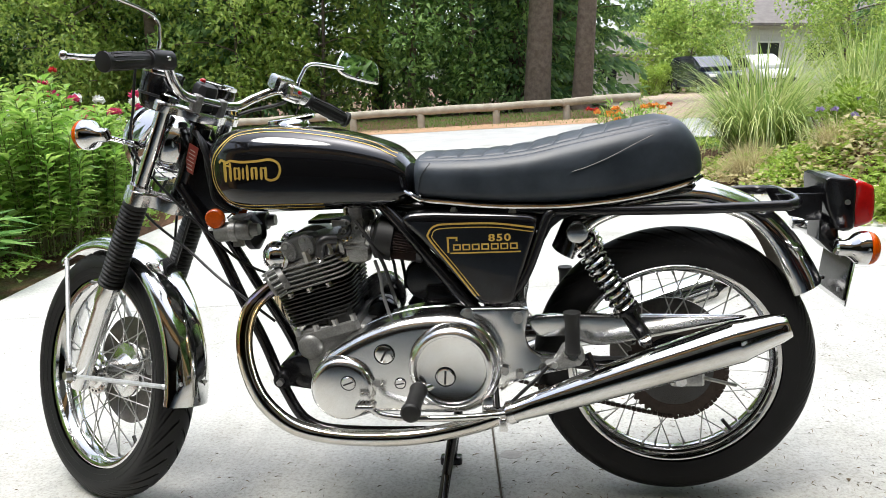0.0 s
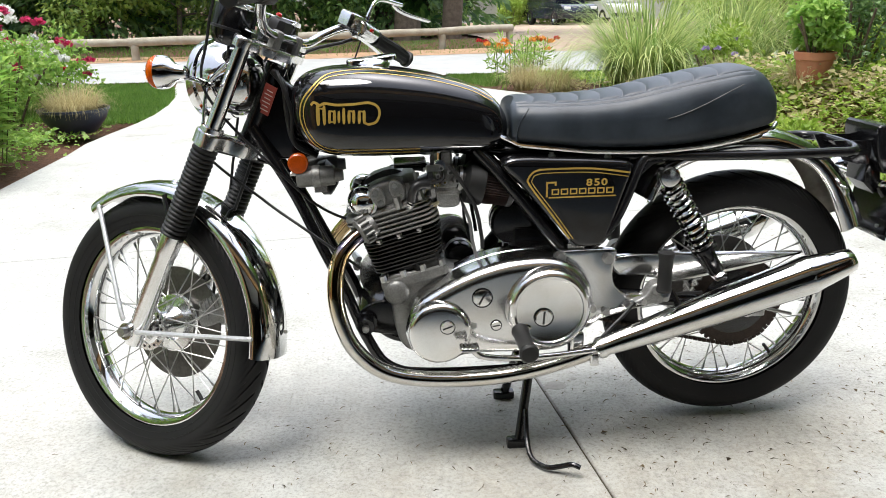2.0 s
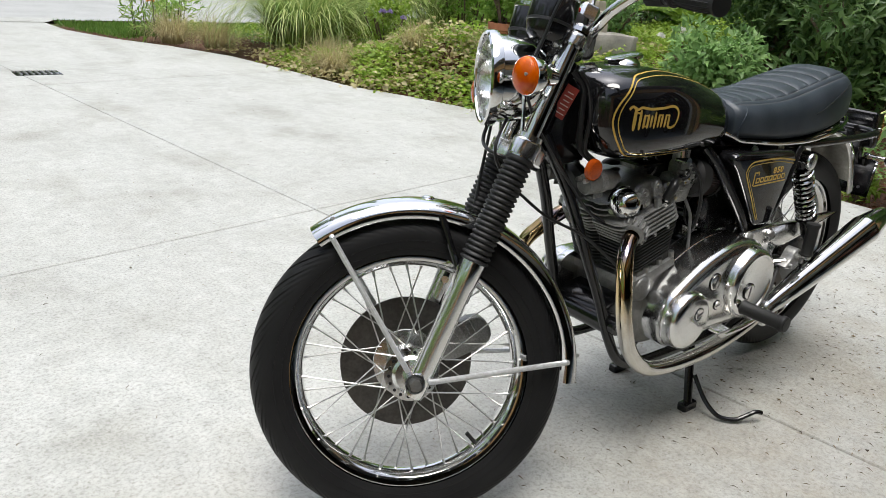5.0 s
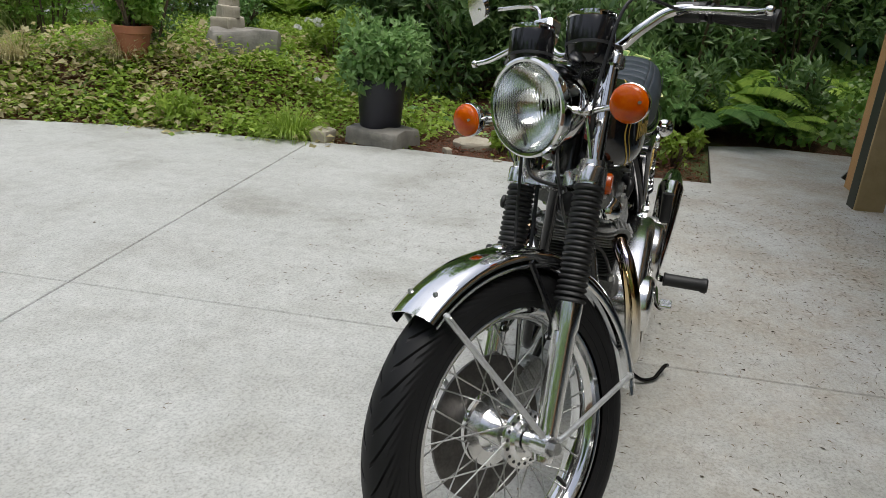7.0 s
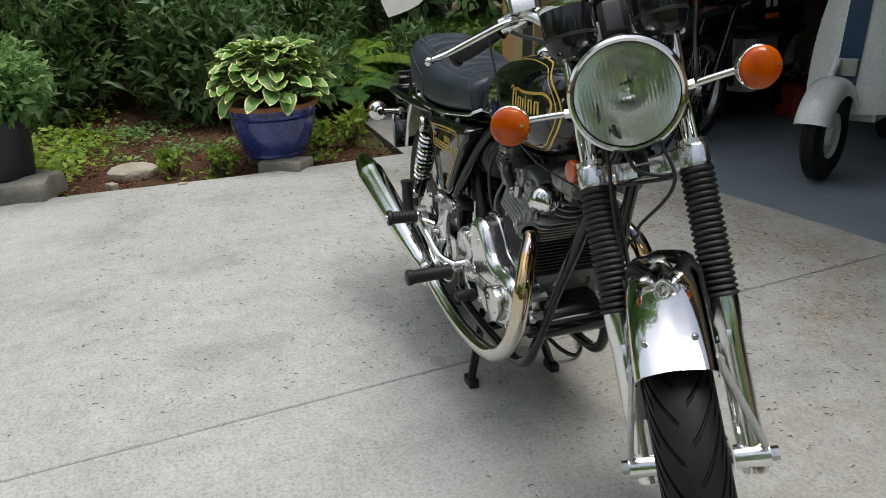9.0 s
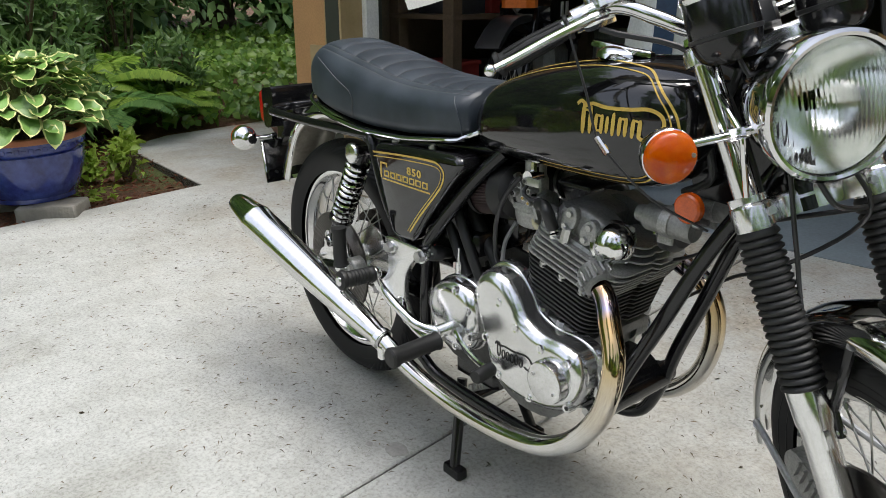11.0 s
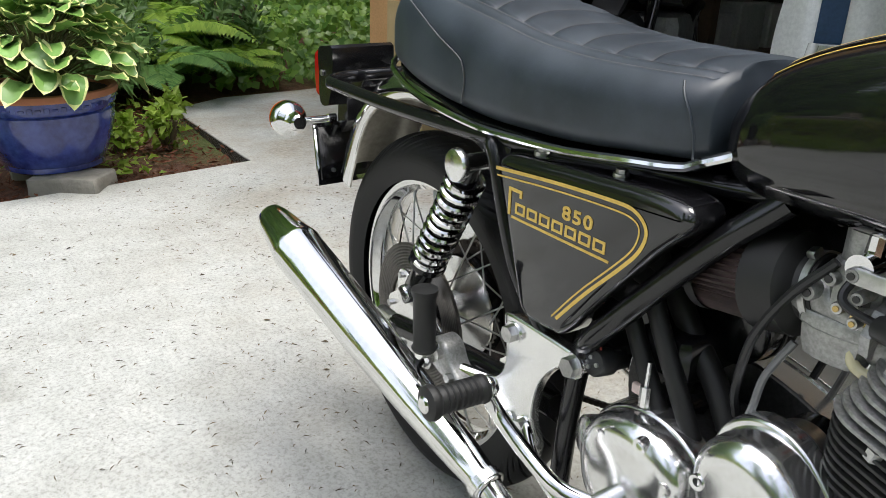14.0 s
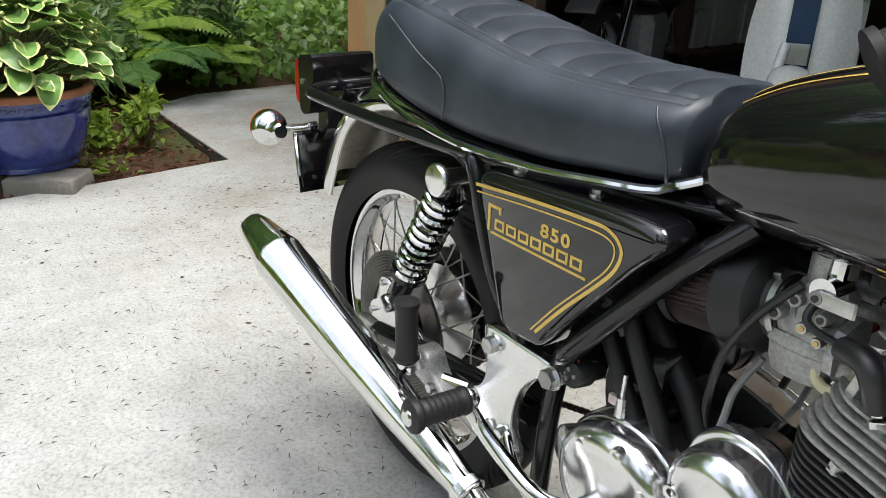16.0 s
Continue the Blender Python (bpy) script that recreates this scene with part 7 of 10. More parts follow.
part("starter_strap", Geo().lathe([(0.0365, -0.01), (0.0378, -0.01), (0.0378, 0.01), (0.0365, 0.01)], axis_to((0.0, 0.02, 0.49), (0.0, -0.2, 0.49)), 32), STEEL, starter)
part("breather_pipe", Geo().tube([(0.2, 0.03, 0.64), (0.15, 0.035, 0.58), (0.1, 0.04, 0.53), (0.07, 0.045, 0.49)], 0.015, 14, 6), RUBBER, bike, "thick black rubber breather pipe")
part("gearbox_case", Geo().prism(rounded([(0.02, 0.31), (0.025, 0.43), (0.08, 0.475), (0.19, 0.47), (0.23, 0.42), (0.23, 0.32), (0.15, 0.28)], 3), 0.13, Matrix.Translation((0, 0.09, 0)) @ LEFT, 0.01), DARK_CAST, bike, "cast gearbox case, darkened for the engine bay's shade")
part("gearbox_top_bolt", Geo().tube([(0.125, 0.03, 0.46), (0.125, 0.03, 0.51)], 0.011, 6, 0).tube([(0.125, 0.06, 0.49), (0.125, -0.02, 0.49)], 0.012, 12, 0), BLACK_FRAME, bike)
drum = part("oil_filter", Geo().lathe([(0.0001, -0.03), (0.045, -0.029), (0.052, -0.024), (0.053, 0.03), (0.047, 0.038), (0.03, 0.04), (0.0001, 0.041)], axis_to((0.125, -0.03, 0.588), (0.125, -0.2, 0.588)), 36), BLACK_FRAME, bike, "round black canister behind the carburettor")
part("drum_ridge", Geo().lathe([(0.053, 0.0), (0.0545, 0.002), (0.0545, 0.006), (0.053, 0.008)], axis_to((0.125, -0.03, 0.588), (0.125, -0.2, 0.588)), 36), BLACK_PLASTIC, drum)
part("battery_tray", Geo().box((0.2, 0.0, 0.555), (0.16, 0.15, 0.05), Matrix(), 0.01), BLACK_FRAME, bike, "black tray under the side panels")
# primary cover, left
primary = part("primary_cover", Geo().prism(PRIM, 0.085, side(-1, 0.1), 0.03, steps=7), POLISHED, bike, "polished aluminium primary chain cover", angle=50)


def boss(c, r, y, h, ring=0.0):
    m = Matrix.Translation((c[0], -y, c[1])) @ LEFT
    prof = [(0.0001, h), (r * 0.78, h), (r * 0.9, h - 0.003), (r * 0.97, h - 0.009), (r, h - 0.016), (r * 1.03, -0.01)]
    if ring:
        prof = [(0.0001, h - ring), (r * 0.74, h - ring), (r * 0.79, h - ring * 0.6), (r * 0.81, h), (r * 0.86, h + 0.001), (r * 0.92, h - 0.002), (r * 0.97, h - 0.008), (r, h - 0.016), (r * 1.05, -0.01)]
    return Geo().lathe(prof, m, 64)


part("alternator_bulge", boss((-0.068, 0.362), 0.077, 0.183, 0.026), POLISHED, primary)
part("clutch_bulge", boss((0.192, 0.412), 0.1, 0.183, 0.03, 0.006), POLISHED, primary)
for (x, z), r, y, a in (((0.035, 0.443), 0.0225, 0.1865, 62), ((0.178, 0.395), 0.0215, 0.2085, 85), ((-0.05, 0.382), 0.0165, 0.2092, 20), ((0.068, 0.371), 0.0125, 0.1865, 10)):
    m = Matrix.Translation((x, -y, z)) @ LEFT
    cap = part("inspection_cap", Geo().lathe([(0.0001, 0.003), (r * 0.85, 0.003), (r * 0.95, 0.0015), (r, -0.003)], m, 28), POLISHED, primary, "slotted inspection cap")
    part("slot", Geo().box((0, 0, 0.0032), (r * 1.5, r * 0.22, 0.0012), m @ Matrix.Rotation(radians(a), 4, 'Z'), 0), DIAL, cap, smooth=False)
    part("cap_ring", Geo().lathe([(r * 1.02, 0.001), (r * 1.1, 0.0008), (r * 1.12, -0.003)], m, 28), BLACK_FRAME, cap)
part("maker_print", Geo().box((0.012, -0.1856, 0.372), (0.018, 0.0012, 0.014), Matrix(), 0), STEEL, primary, "small raised plain maker's mark", smooth=False)
# timing cover, right
tim = rounded([(0.046, 0.5), (0.036, 0.542), (0.0, 0.568), (-0.045, 0.562), (-0.08, 0.53), (-0.105, 0.495), (-0.15, 0.478), (-0.205, 0.477), (-0.245, 0.462), (-0.262, 0.42), (-0.25, 0.37), (-0.215, 0.335), (-0.16, 0.315), (-0.09, 0.31), (-0.035, 0.322), (-0.005, 0.355), (0.012, 0.41), (0.03, 0.455)], 4)
timing = part("timing_cover", Geo().prism(tim, 0.022, side(1, 0.088), 0.004, steps=2).prism([((a + 0.1) * 0.96 - 0.1, (b - 0.43) * 0.95 + 0.43) for a, b in tim], 0.056, side(1, 0.104), 0.026, steps=8), SATIN, bike, "polished aluminium timing cover", angle=50)
m = Matrix.Translation((-0.188, 0.15, 0.403)) @ RIGHT
part("points_cover", Geo().lathe([(0.0001, 0.034), (0.037, 0.034), (0.0405, 0.0325), (0.042, 0.028), (0.0425, 0.0)], m, 48), SATIN, timing, "round polished points cover")
for dx in (-0.028, 0.028):
    part("points_screw", Geo().tube([(-0.188 + dx * 0.9, 0.183, 0.403 + dx * 0.4), (-0.188 + dx * 0.9, 0.1852, 0.403 + dx * 0.4)], 0.0035, 10, 0), STEEL, timing)
for x, z in ((0.022, 0.498), (-0.043, 0.508), (-0.09, 0.47), (-0.156, 0.452), (-0.222, 0.448), (-0.226, 0.36), (-0.13, 0.338), (-0.045, 0.352), (-0.005, 0.42)):
    part("cover_screw", Geo().lathe([(0.0001, 0.0), (0.0045, 0.0), (0.0048, 0.003), (0.0085, 0.004), (0.009, 0.0), (0.0095, -0.014)], Matrix.Translation((x, 0.1575, z)) @ RIGHT, 16), POLISHED, timing)
    part("screw_socket", Geo().tube([(x, 0.157, z), (x, 0.1585, z)], 0.0048, 6, 0), DIAL, timing)
swash = [(-0.036, 0.418), (-0.04, 0.424), (-0.048, 0.419), (-0.062, 0.421), (-0.09, 0.42), (-0.12, 0.424), (-0.134, 0.416), (-0.136, 0.404), (-0.126, 0.396), (-0.116, 0.399)]
pts = [Vector((p.x, 0.1602, p.y)) for p in curve_points([(a, b, 0) for a, b in swash], 4)]
part("badge_swash", Geo().strip(pts, [Vector((0, 1, 0))] * len(pts), 0.0036, 0.0006), DIAL, timing, "dark engraved badge swash", smooth=False)
for x0, h in ((-0.046, 0.03), (-0.059, 0.017), (-0.071, 0.017), (-0.083, 0.017), (-0.095, 0.021), (-0.107, 0.017)):
    loop = [(x0 + 0.0042 * math.cos(t), 0.4035 + (h - 0.017) / 2 + h / 2 * math.sin(t)) for t in (2 * math.pi * k / 16 for k in range(17))]
    part("badge_bar", Geo().strip([Vector((a, 0.1602, b)) for a, b in loop], [Vector((0, 1, 0))] * 17, 0.0028, 0.0006), DIAL, timing, "dark engraved badge stroke", smooth=False)
for x, z in ((-0.272, 0.395), (-0.268, 0.44)):
    part("oil_pipe_union", Geo().tube([(x, 0.08, z), (x, 0.12, z)], 0.011, 6, 0), CAST, bike)
part("oil_pressure_union", Geo().tube([(-0.262, 0.1, 0.455), (-0.275, 0.125, 0.462)], 0.01, 6, 0), STEEL, bike)
part("oil_pressure_switch", Geo().tube([(-0.26, 0.11, 0.4), (-0.285, 0.12, 0.39)], 0.008, 8, 0), STEEL, bike)
# gearbox cover, right
gb = rounded([(0.062, 0.355), (0.05, 0.415), (0.06, 0.466), (0.108, 0.493), (0.16, 0.49), (0.204, 0.462), (0.222, 0.415), (0.208, 0.355), (0.162, 0.325), (0.107, 0.325)], 4)
gbox = part("gearbox_cover", Geo().prism(gb, 0.03, side(1, 0.075), 0.005, steps=2).dome([((a - 0.137) * 0.96 + 0.137, (b - 0.41) * 0.96 + 0.41) for a, b in gb], 0.004, 0.034, side(1, 0.104)), SATIN, bike, "polished aluminium gearbox cover", angle=50)
for x, z in ((0.077, 0.44), (0.066, 0.386), (0.115, 0.474), (0.172, 0.452), (0.176, 0.37), (0.118, 0.345)):
    part("cover_screw", Geo().lathe([(0.0001, 0.0), (0.0048, 0.0), (0.005, 0.003), (0.009, 0.004), (0.0098, 0.0), (0.011, -0.02)], Matrix.Translation((x, 0.136, z)) @ RIGHT, 16), SATIN, gbox)
    part("screw_socket", Geo().tube([(x, 0.1355, z), (x, 0.1367, z)], 0.005, 6, 0), DIAL, gbox)
part("clutch_plate_cap", Geo().lathe([(0.0001, 0.018), (0.021, 0.018), (0.0255, 0.015), (0.027, 0.008), (0.028, -0.02)], axis_to((0.208, 0.11, 0.42), (0.232, 0.165, 0.428)), 28), SATIN, gbox, "round bright clutch adjuster cap")
part("dipstick", Geo().tube([(0.148, 0.1, 0.495), (0.15, 0.098, 0.52)], 0.007, 8, 0).tube([(0.15, 0.098, 0.52), (0.152, 0.095, 0.55)], 0.0032, 8, 0), POLISHED, gbox)
part("gear_shaft_nut", Geo().tube([(0.1, 0.132, 0.388), (0.1, 0.152, 0.388)], 0.012, 6, 0).tube([(0.1, 0.134, 0.388), (0.1, 0.143, 0.388)], 0.018, 18, 0), STEEL, gbox)
part("kickstart_boss", Geo().tube([(0.15, 0.12, 0.372), (0.15, 0.164, 0.372)], 0.0155, 20, 0), POLISHED, gbox)
part("kickstart_bolt", Geo().tube([(0.133, 0.156, 0.362), (0.168, 0.156, 0.362)], 0.0065, 6, 0), STEEL, gbox)
part("kickstart_lever", Geo().tube([(0.15, 0.158, 0.372), (0.19, 0.186, 0.385), (0.24, 0.196, 0.408), (0.283, 0.206, 0.44), (0.292, 0.218, 0.468), (0.29, 0.226, 0.484)], lambda u: 0.0115 - 0.002 * u, 14, 6), CHROME, bike, "curved chromed kickstart lever")
part("kickstart_knuckle", Geo().ball((0.29, 0.222, 0.484), 0.0155, 14), CHROME, bike)
pedal = [(0.0001, 0), (0.014, 0.0005), (0.0185, 0.003), (0.019, 0.008), (0.0165, 0.011)]
for k in range(7):
    pedal += [(0.0155, 0.0135 + 0.0082 * k), (0.0178, 0.015 + 0.0082 * k), (0.0178, 0.0195 + 0.0082 * k)]
pedal += [(0.0165, 0.071), (0.021, 0.074), (0.0225, 0.079), (0.021, 0.085), (0.014, 0.088), (0.0001, 0.0885)]
part("kickstart_pedal", Geo().lathe(pedal, axis_to((0.29, 0.225, 0.484), (0.2915, 0.315, 0.489)), 24), RUBBER, bike, "ribbed black rubber kickstart pedal", angle=40)
part("pedal_end", Geo().lathe([(0.0001, 0.004), (0.0085, 0.0035), (0.011, 0.0015), (0.0115, -0.002)], axis_to((0.2914, 0.313, 0.4888), (0.2919, 0.34, 0.4904)), 20), CHROME, bike)
part("gear_lever", Geo().tube([(0.1, 0.148, 0.388), (0.06, 0.165, 0.38), (0.0, 0.175, 0.368), (-0.04, 0.18, 0.368)], 0.0068, 10, 5), CHROME, bike)
part("gear_pedal_rubber", Geo().lathe([(0.0001, 0), (0.012, 0.001), (0.0145, 0.005), (0.0145, 0.05), (0.012, 0.054), (0.0001, 0.055)], axis_to((-0.04, 0.172, 0.368), (-0.05, 0.228, 0.372)), 18), RUBBER, bike)
# oil lines on the right
part("oil_hose", Geo().tube([(0.225, 0.07, 0.63), (0.194, 0.08, 0.574), (0.15, 0.084, 0.508), (0.106, 0.082, 0.441)], 0.0115, 14, 6), RUBBER, bike, "black rubber oil hose")
part("oil_hose", Geo().tube([(0.185, 0.075, 0.64), (0.158, 0.082, 0.598), (0.118, 0.084, 0.53), (0.075, 0.08, 0.45)], 0.0115, 14, 6), RUBBER, bike, "black rubber oil hose")
part("oil_hose_clip", Geo().tube([(0.115, 0.0815, 0.455), (0.109, 0.0818, 0.446)], 0.0135, 16, 0).tube([(0.086, 0.081, 0.47), (0.08, 0.0805, 0.46)], 0.0135, 16, 0), CHROME, bike)
cn = axis_to((0.215, 0.07, 0.515), (0.21, 0.128, 0.53))
conn = part("wiring_connector", Geo().lathe([(0.0001, 0.06), (0.015, 0.059), (0.0175, 0.055), (0.0175, 0.03), (0.013, 0.028), (0.012, 0.0)], cn, 18), BLACK_PLASTIC, bike, "round black switch with three pins")
for k in range(3):
    part("pin", Geo().tube([cn @ Vector((0.007 * math.cos(2.1 * k), 0.007 * math.sin(2.1 * k), 0.058)), cn @ Vector((0.007 * math.cos(2.1 * k), 0.007 * math.sin(2.1 * k), 0.062))], 0.0028, 8, 0), STEEL, conn)
for k in range(3):
    cable([(0.212 + 0.004 * k, 0.112, 0.535), (0.206 + 0.006 * k, 0.118, 0.555), (0.2 + 0.005 * k, 0.1, 0.58)], 0.0012, RED_TAG, "red_wire", "thin red wire")
part("wire_terminal", Geo().box((0.165, 0.09, 0.505), (0.022, 0.008, 0.012), Matrix.Rotation(0, 4, 'Y'), 0.002), TAG_INK, bike, "small pale wire terminal")
# -- alloy mounting plates, footrests, stand --
for s in (-1, 1):
    zp = rounded([(0.214, 0.52), (0.225, 0.534), (0.3, 0.536), (0.36, 0.534), (0.368, 0.52), (0.36, 0.47), (0.375, 0.43), (0.43, 0.4), (0.46, 0.385), (0.4, 0.372), (0.33, 0.35), (0.3, 0.33), (0.285, 0.36), (0.3, 0.4), (0.29, 0.46), (0.255, 0.503), (0.225, 0.508)], 4)
    plate_ob = part("footrest_plate", Geo().prism(zp, 0.016, side(s, 0.124), 0.004), POLISHED, bike, "polished aluminium footrest plate")
    for x, z, r in ((0.228, 0.521, 0.013), (0.345, 0.512, 0.012), (0.31, 0.385, 0.011), (0.345, 0.375, 0.01), (0.4, 0.39, 0.009)):
        part("plate_washer", Geo().tube([(x, s * 0.139, z), (x, s * 0.1425, z)], r * 1.3, 18, 0), POLISHED, plate_ob)
        part("plate_bolt", Geo().tube([(x, s * 0.141, z), (x, s * 0.153, z)], r, 6, 0), STEEL, plate_ob)
    yo = 0.355 if s < 0 else 0.31
    part("footrest_hanger", Geo().tube([(0.31, s * 0.14, 0.385), (0.25, s * 0.17, 0.375), (0.16, s * 0.19, 0.37), (0.118, s * (yo - 0.13), 0.372)], 0.0095, 12, 5), CHROME, bike)
    prof = [(0.0001, 0.0), (0.018, 0.001), (0.021, 0.004), (0.0185, 0.012), (0.0185, 0.105), (0.022, 0.112), (0.022, 0.122), (0.018, 0.126), (0.0001, 0.127)]
    part("footpeg", Geo().lathe(prof, axis_to((0.118, s * (yo - 0.127), 0.373), (0.118, s * yo, 0.372)), 24), RUBBER, bike, "black rubber rider footpeg")
part("brake_pedal", Geo().tube([(0.31, -0.2, 0.30), (0.2, -0.215, 0.298), (0.1, -0.222, 0.3), (0.03, -0.235, 0.315), (0.005, -0.24, 0.335)], 0.0075, 12, 6), CHROME, bike, "chromed brake pedal")
pad = part("brake_pad", Geo().box((-0.003, -0.245, 0.344), (0.045, 0.035, 0.008), Matrix(), 0.003), CHROME, bike)
for k in range(5):
    part("pad_rib", Geo().box((-0.02 + 0.0085 * k, -0.245, 0.349), (0.004, 0.033, 0.003), Matrix(), 0.001), POLISHED, pad, smooth=False)
part("brake_cable", Geo().tube([(0.31, -0.19, 0.31), (0.38, -0.17, 0.37), (0.44, -0.15, 0.41), (0.6, -0.11, 0.4)], 0.0045, 8, 6), CABLE, bike)
part("brake_light_switch", Geo().box((0.27, -0.17, 0.31), (0.03, 0.02, 0.05), Matrix(), 0.004), POLISHED, bike)
for s in (-1, 1):
    part("stand_leg", Geo().tube([(0.175, s * 0.07, 0.215), (0.155, s * 0.1, 0.11), (0.137, s * 0.128, 0.014)], 0.0125, 12, 4).box((0.135, s * 0.128, 0.012), (0.06, 0.03, 0.022), Matrix(), 0.005), BLACK_FRAME, bike, "black centre stand leg")
part("stand_cross_tube", Geo().tube([(0.165, -0.085, 0.16), (0.165, 0.085, 0.16)], 0.012, 12, 0), BLACK_FRAME, bike)
part("stand_lever", Geo().tube([(0.155, -0.12, 0.1), (0.15, -0.17, 0.045), (0.155, -0.215, 0.016), (0.185, -0.25, 0.012), (0.215, -0.265, 0.022), (0.24, -0.278, 0.034), (0.26, -0.287, 0.03)], 0.0065, 10, 6), BLACK_FRAME, bike, "curved black stand foot lever")
part("stand_spring", spring((0.06, 0.05, 0.25), (0.15, 0.07, 0.2), 0.008, 0.002, 12), STEEL, bike)
part("chain_oiler_block", Geo().box((0.12, 0.03, 0.27), (0.14, 0.1, 0.06), Matrix(), 0.01), BLACK_FRAME, bike)
for x in (-0.05, 0.02):
    part("sump_plug", Geo().tube([(x, -0.03, 0.25), (x, -0.03, 0.235)], 0.012, 6, 0), STEEL, bike)


# ---- garden beds beside the drive ----
UP_TREES = Matrix.Rotation(radians(4), 4, 'Y') @ Matrix.Rotation(radians(1.5), 4, 'X')


def in_right_bed(x, y):
    e = interp(y, [(p[1], p[0]) for p in right_edge[4:]])[0]
    return x > e + 0.02 and not (x > 3.0 and y < -0.42)


weeds("ground_cover", "low yellow-green creeping plants over mulch", 2.0, 9.5, 1.6, 9.6, 66000, 0.05, 0.14, G_LIME, 11, lambda x, y: in_right_bed(x, y) and noise.noise((x * 0.9, y * 0.9, 0)) > -0.28 + 0.35 * lerp_step(x, 3.6, 2.4))
weeds("creeping_weeds", "small dark green weeds in the bed", 2.6, 9.5, 0.3, 9.0, 28000, 0.045, 0.1, G_SEDUM, 12, lambda x, y: in_right_bed(x, y) and noise.noise((x * 1.3, y * 1.3, 4)) > 0.02 and (x > 3.7 or y > 2.4))
weeds("dry_grass_tufts", "dry straw-coloured weeds along the bed edge", 1.9, 5.5, 2.2, 8.5, 13000, 0.06, 0.13, G_STRAW, 13, lambda x, y: in_right_bed(x, y) and noise.noise((x * 1.1, y * 1.1, 9)) > -0.02)
weeds("bank_weeds", "bright yellow-green weeds covering the bank", 2.3, 5.2, 2.35, 6.6, 34000, 0.05, 0.2, G_LIME, 16, lambda x, y: in_right_bed(x, y) and noise.noise((x * 1.5, y * 1.5, 2)) > -0.32)
weeds("bank_straw", "dry straw-coloured grass over the bank", 2.2, 4.6, 3.0, 7.0, 6500, 0.07, 0.22, G_STRAW, 17, lambda x, y: in_right_bed(x, y) and noise.noise((x * 1.2, y * 1.2, 7)) > 0.0)
weeds("mulch_seedlings", "small bright seedlings in the mulch", 3.05, 4.6, -0.35, 2.3, 700, 0.05, 0.06, G_LIME, 14)
weeds("left_bed_cover", "mixed green ground cover in the rose bed", -7.5, -2.85, 1.2, 7.5, 22000, 0.05, 0.16, G_PHLOX, 15, lambda x, y: x < -2.95 - 0.1 * noise.noise((y * 2, 1, 1)) and y < 5.9 - 0.1 * (x + 3))
# mulch chips
rng = np.random.default_rng(8)
pts = []
while len(pts) < 15000:
    x, y = rng.uniform(2.3, 5.0), rng.uniform(-0.42, 5.0)
    if in_right_bed(x, y):
        pts.append((x, y, land(x, y) - 0.028 + 0.026 * rng.random()))
pts = np.array(pts)
n = len(pts)
chips = leaf_mesh("mulch", pts, rng.normal(size=(n, 3)) * np.array([1, 1, 0.25]), unit(np.array([0, 0, 1.0]) + rng.normal(size=(n, 3)) * 0.5), rng.uniform(0.015, 0.06, n), rng.uniform(0.006, 0.016, n), leaf_mat("bark_mulch", (0.09, 0.03, 0.016), (0.25, 0.1, 0.055), 0.85), 0.1, 0.1)
tagged(new("mulch", chips), "red-brown shredded bark mulch", "mulch", kind="stuff")

# ivy and dark planting past the walk
def ivy_leaves():
    rng = np.random.default_rng(21)
    n = 9000
    x, y = rng.uniform(4.62, 8.5, n), rng.uniform(-5.0, -0.75, n)
    z = np.array([land(a, b) for a, b in zip(x, y)]) + 0.02 + 0.3 * rng.random(n) * np.clip((x - 4.6) / 0.8, 0.15, 1)
    p = np.stack([x, y, z], 1)
    nor = unit(np.array([-0.6, 0.25, 1.0]) + rng.normal(size=(n, 3)) * 0.35)
    way = rng.normal(size=(n, 3)) + np.array([-0.6, 0.1, -0.4])
    L = rng.uniform(0.05, 0.095, n)
    return leaf_mesh("ivy", p, way, nor, L, L * 0.95, G_IVY, 0.12, 0.15)


tagged(new("ivy", ivy_leaves()), "glossy green ivy carpet beside the walk", "ivy", kind="stuff")

RH = "dark green rhododendron bush with glossy leaves"
for i, (x, y, r, fl, n) in enumerate(((5.0, 0.75, 0.75, 1.0, 2600), (5.3, 1.75, 0.85, 1.0, 3200), (5.6, 2.9, 0.85, 0.95, 3000), (6.3, 1.1, 1.1, 1.1, 3600), (6.6, 2.4, 1.15, 1.1, 3600), (4.75, 0.05, 0.42, 0.8, 900), (7.4, 3.9, 1.0, 0.95, 2800), (6.2, -0.2, 0.9, 1.1, 2600),
                                      (4.9, -0.25, 0.35, 0.8, 600), (5.35, -1.15, 0.32, 1.0, 520), (7.2, -1.3, 1.1, 1.2, 2600), (7.6, 0.4, 1.3, 1.3, 3200), (7.9, 5.9, 1.0, 0.9, 2400), (9.0, 4.8, 1.3, 1.2, 2800), (8.6, 7.6, 1.2, 1.0, 2400))):
    shrub("rhododendron", RH, x, y, r, fl, int(n * 1.25), 0.125, 0.32, G_RHODO, 100 + i, group="rhododendrons", lift=0.45)
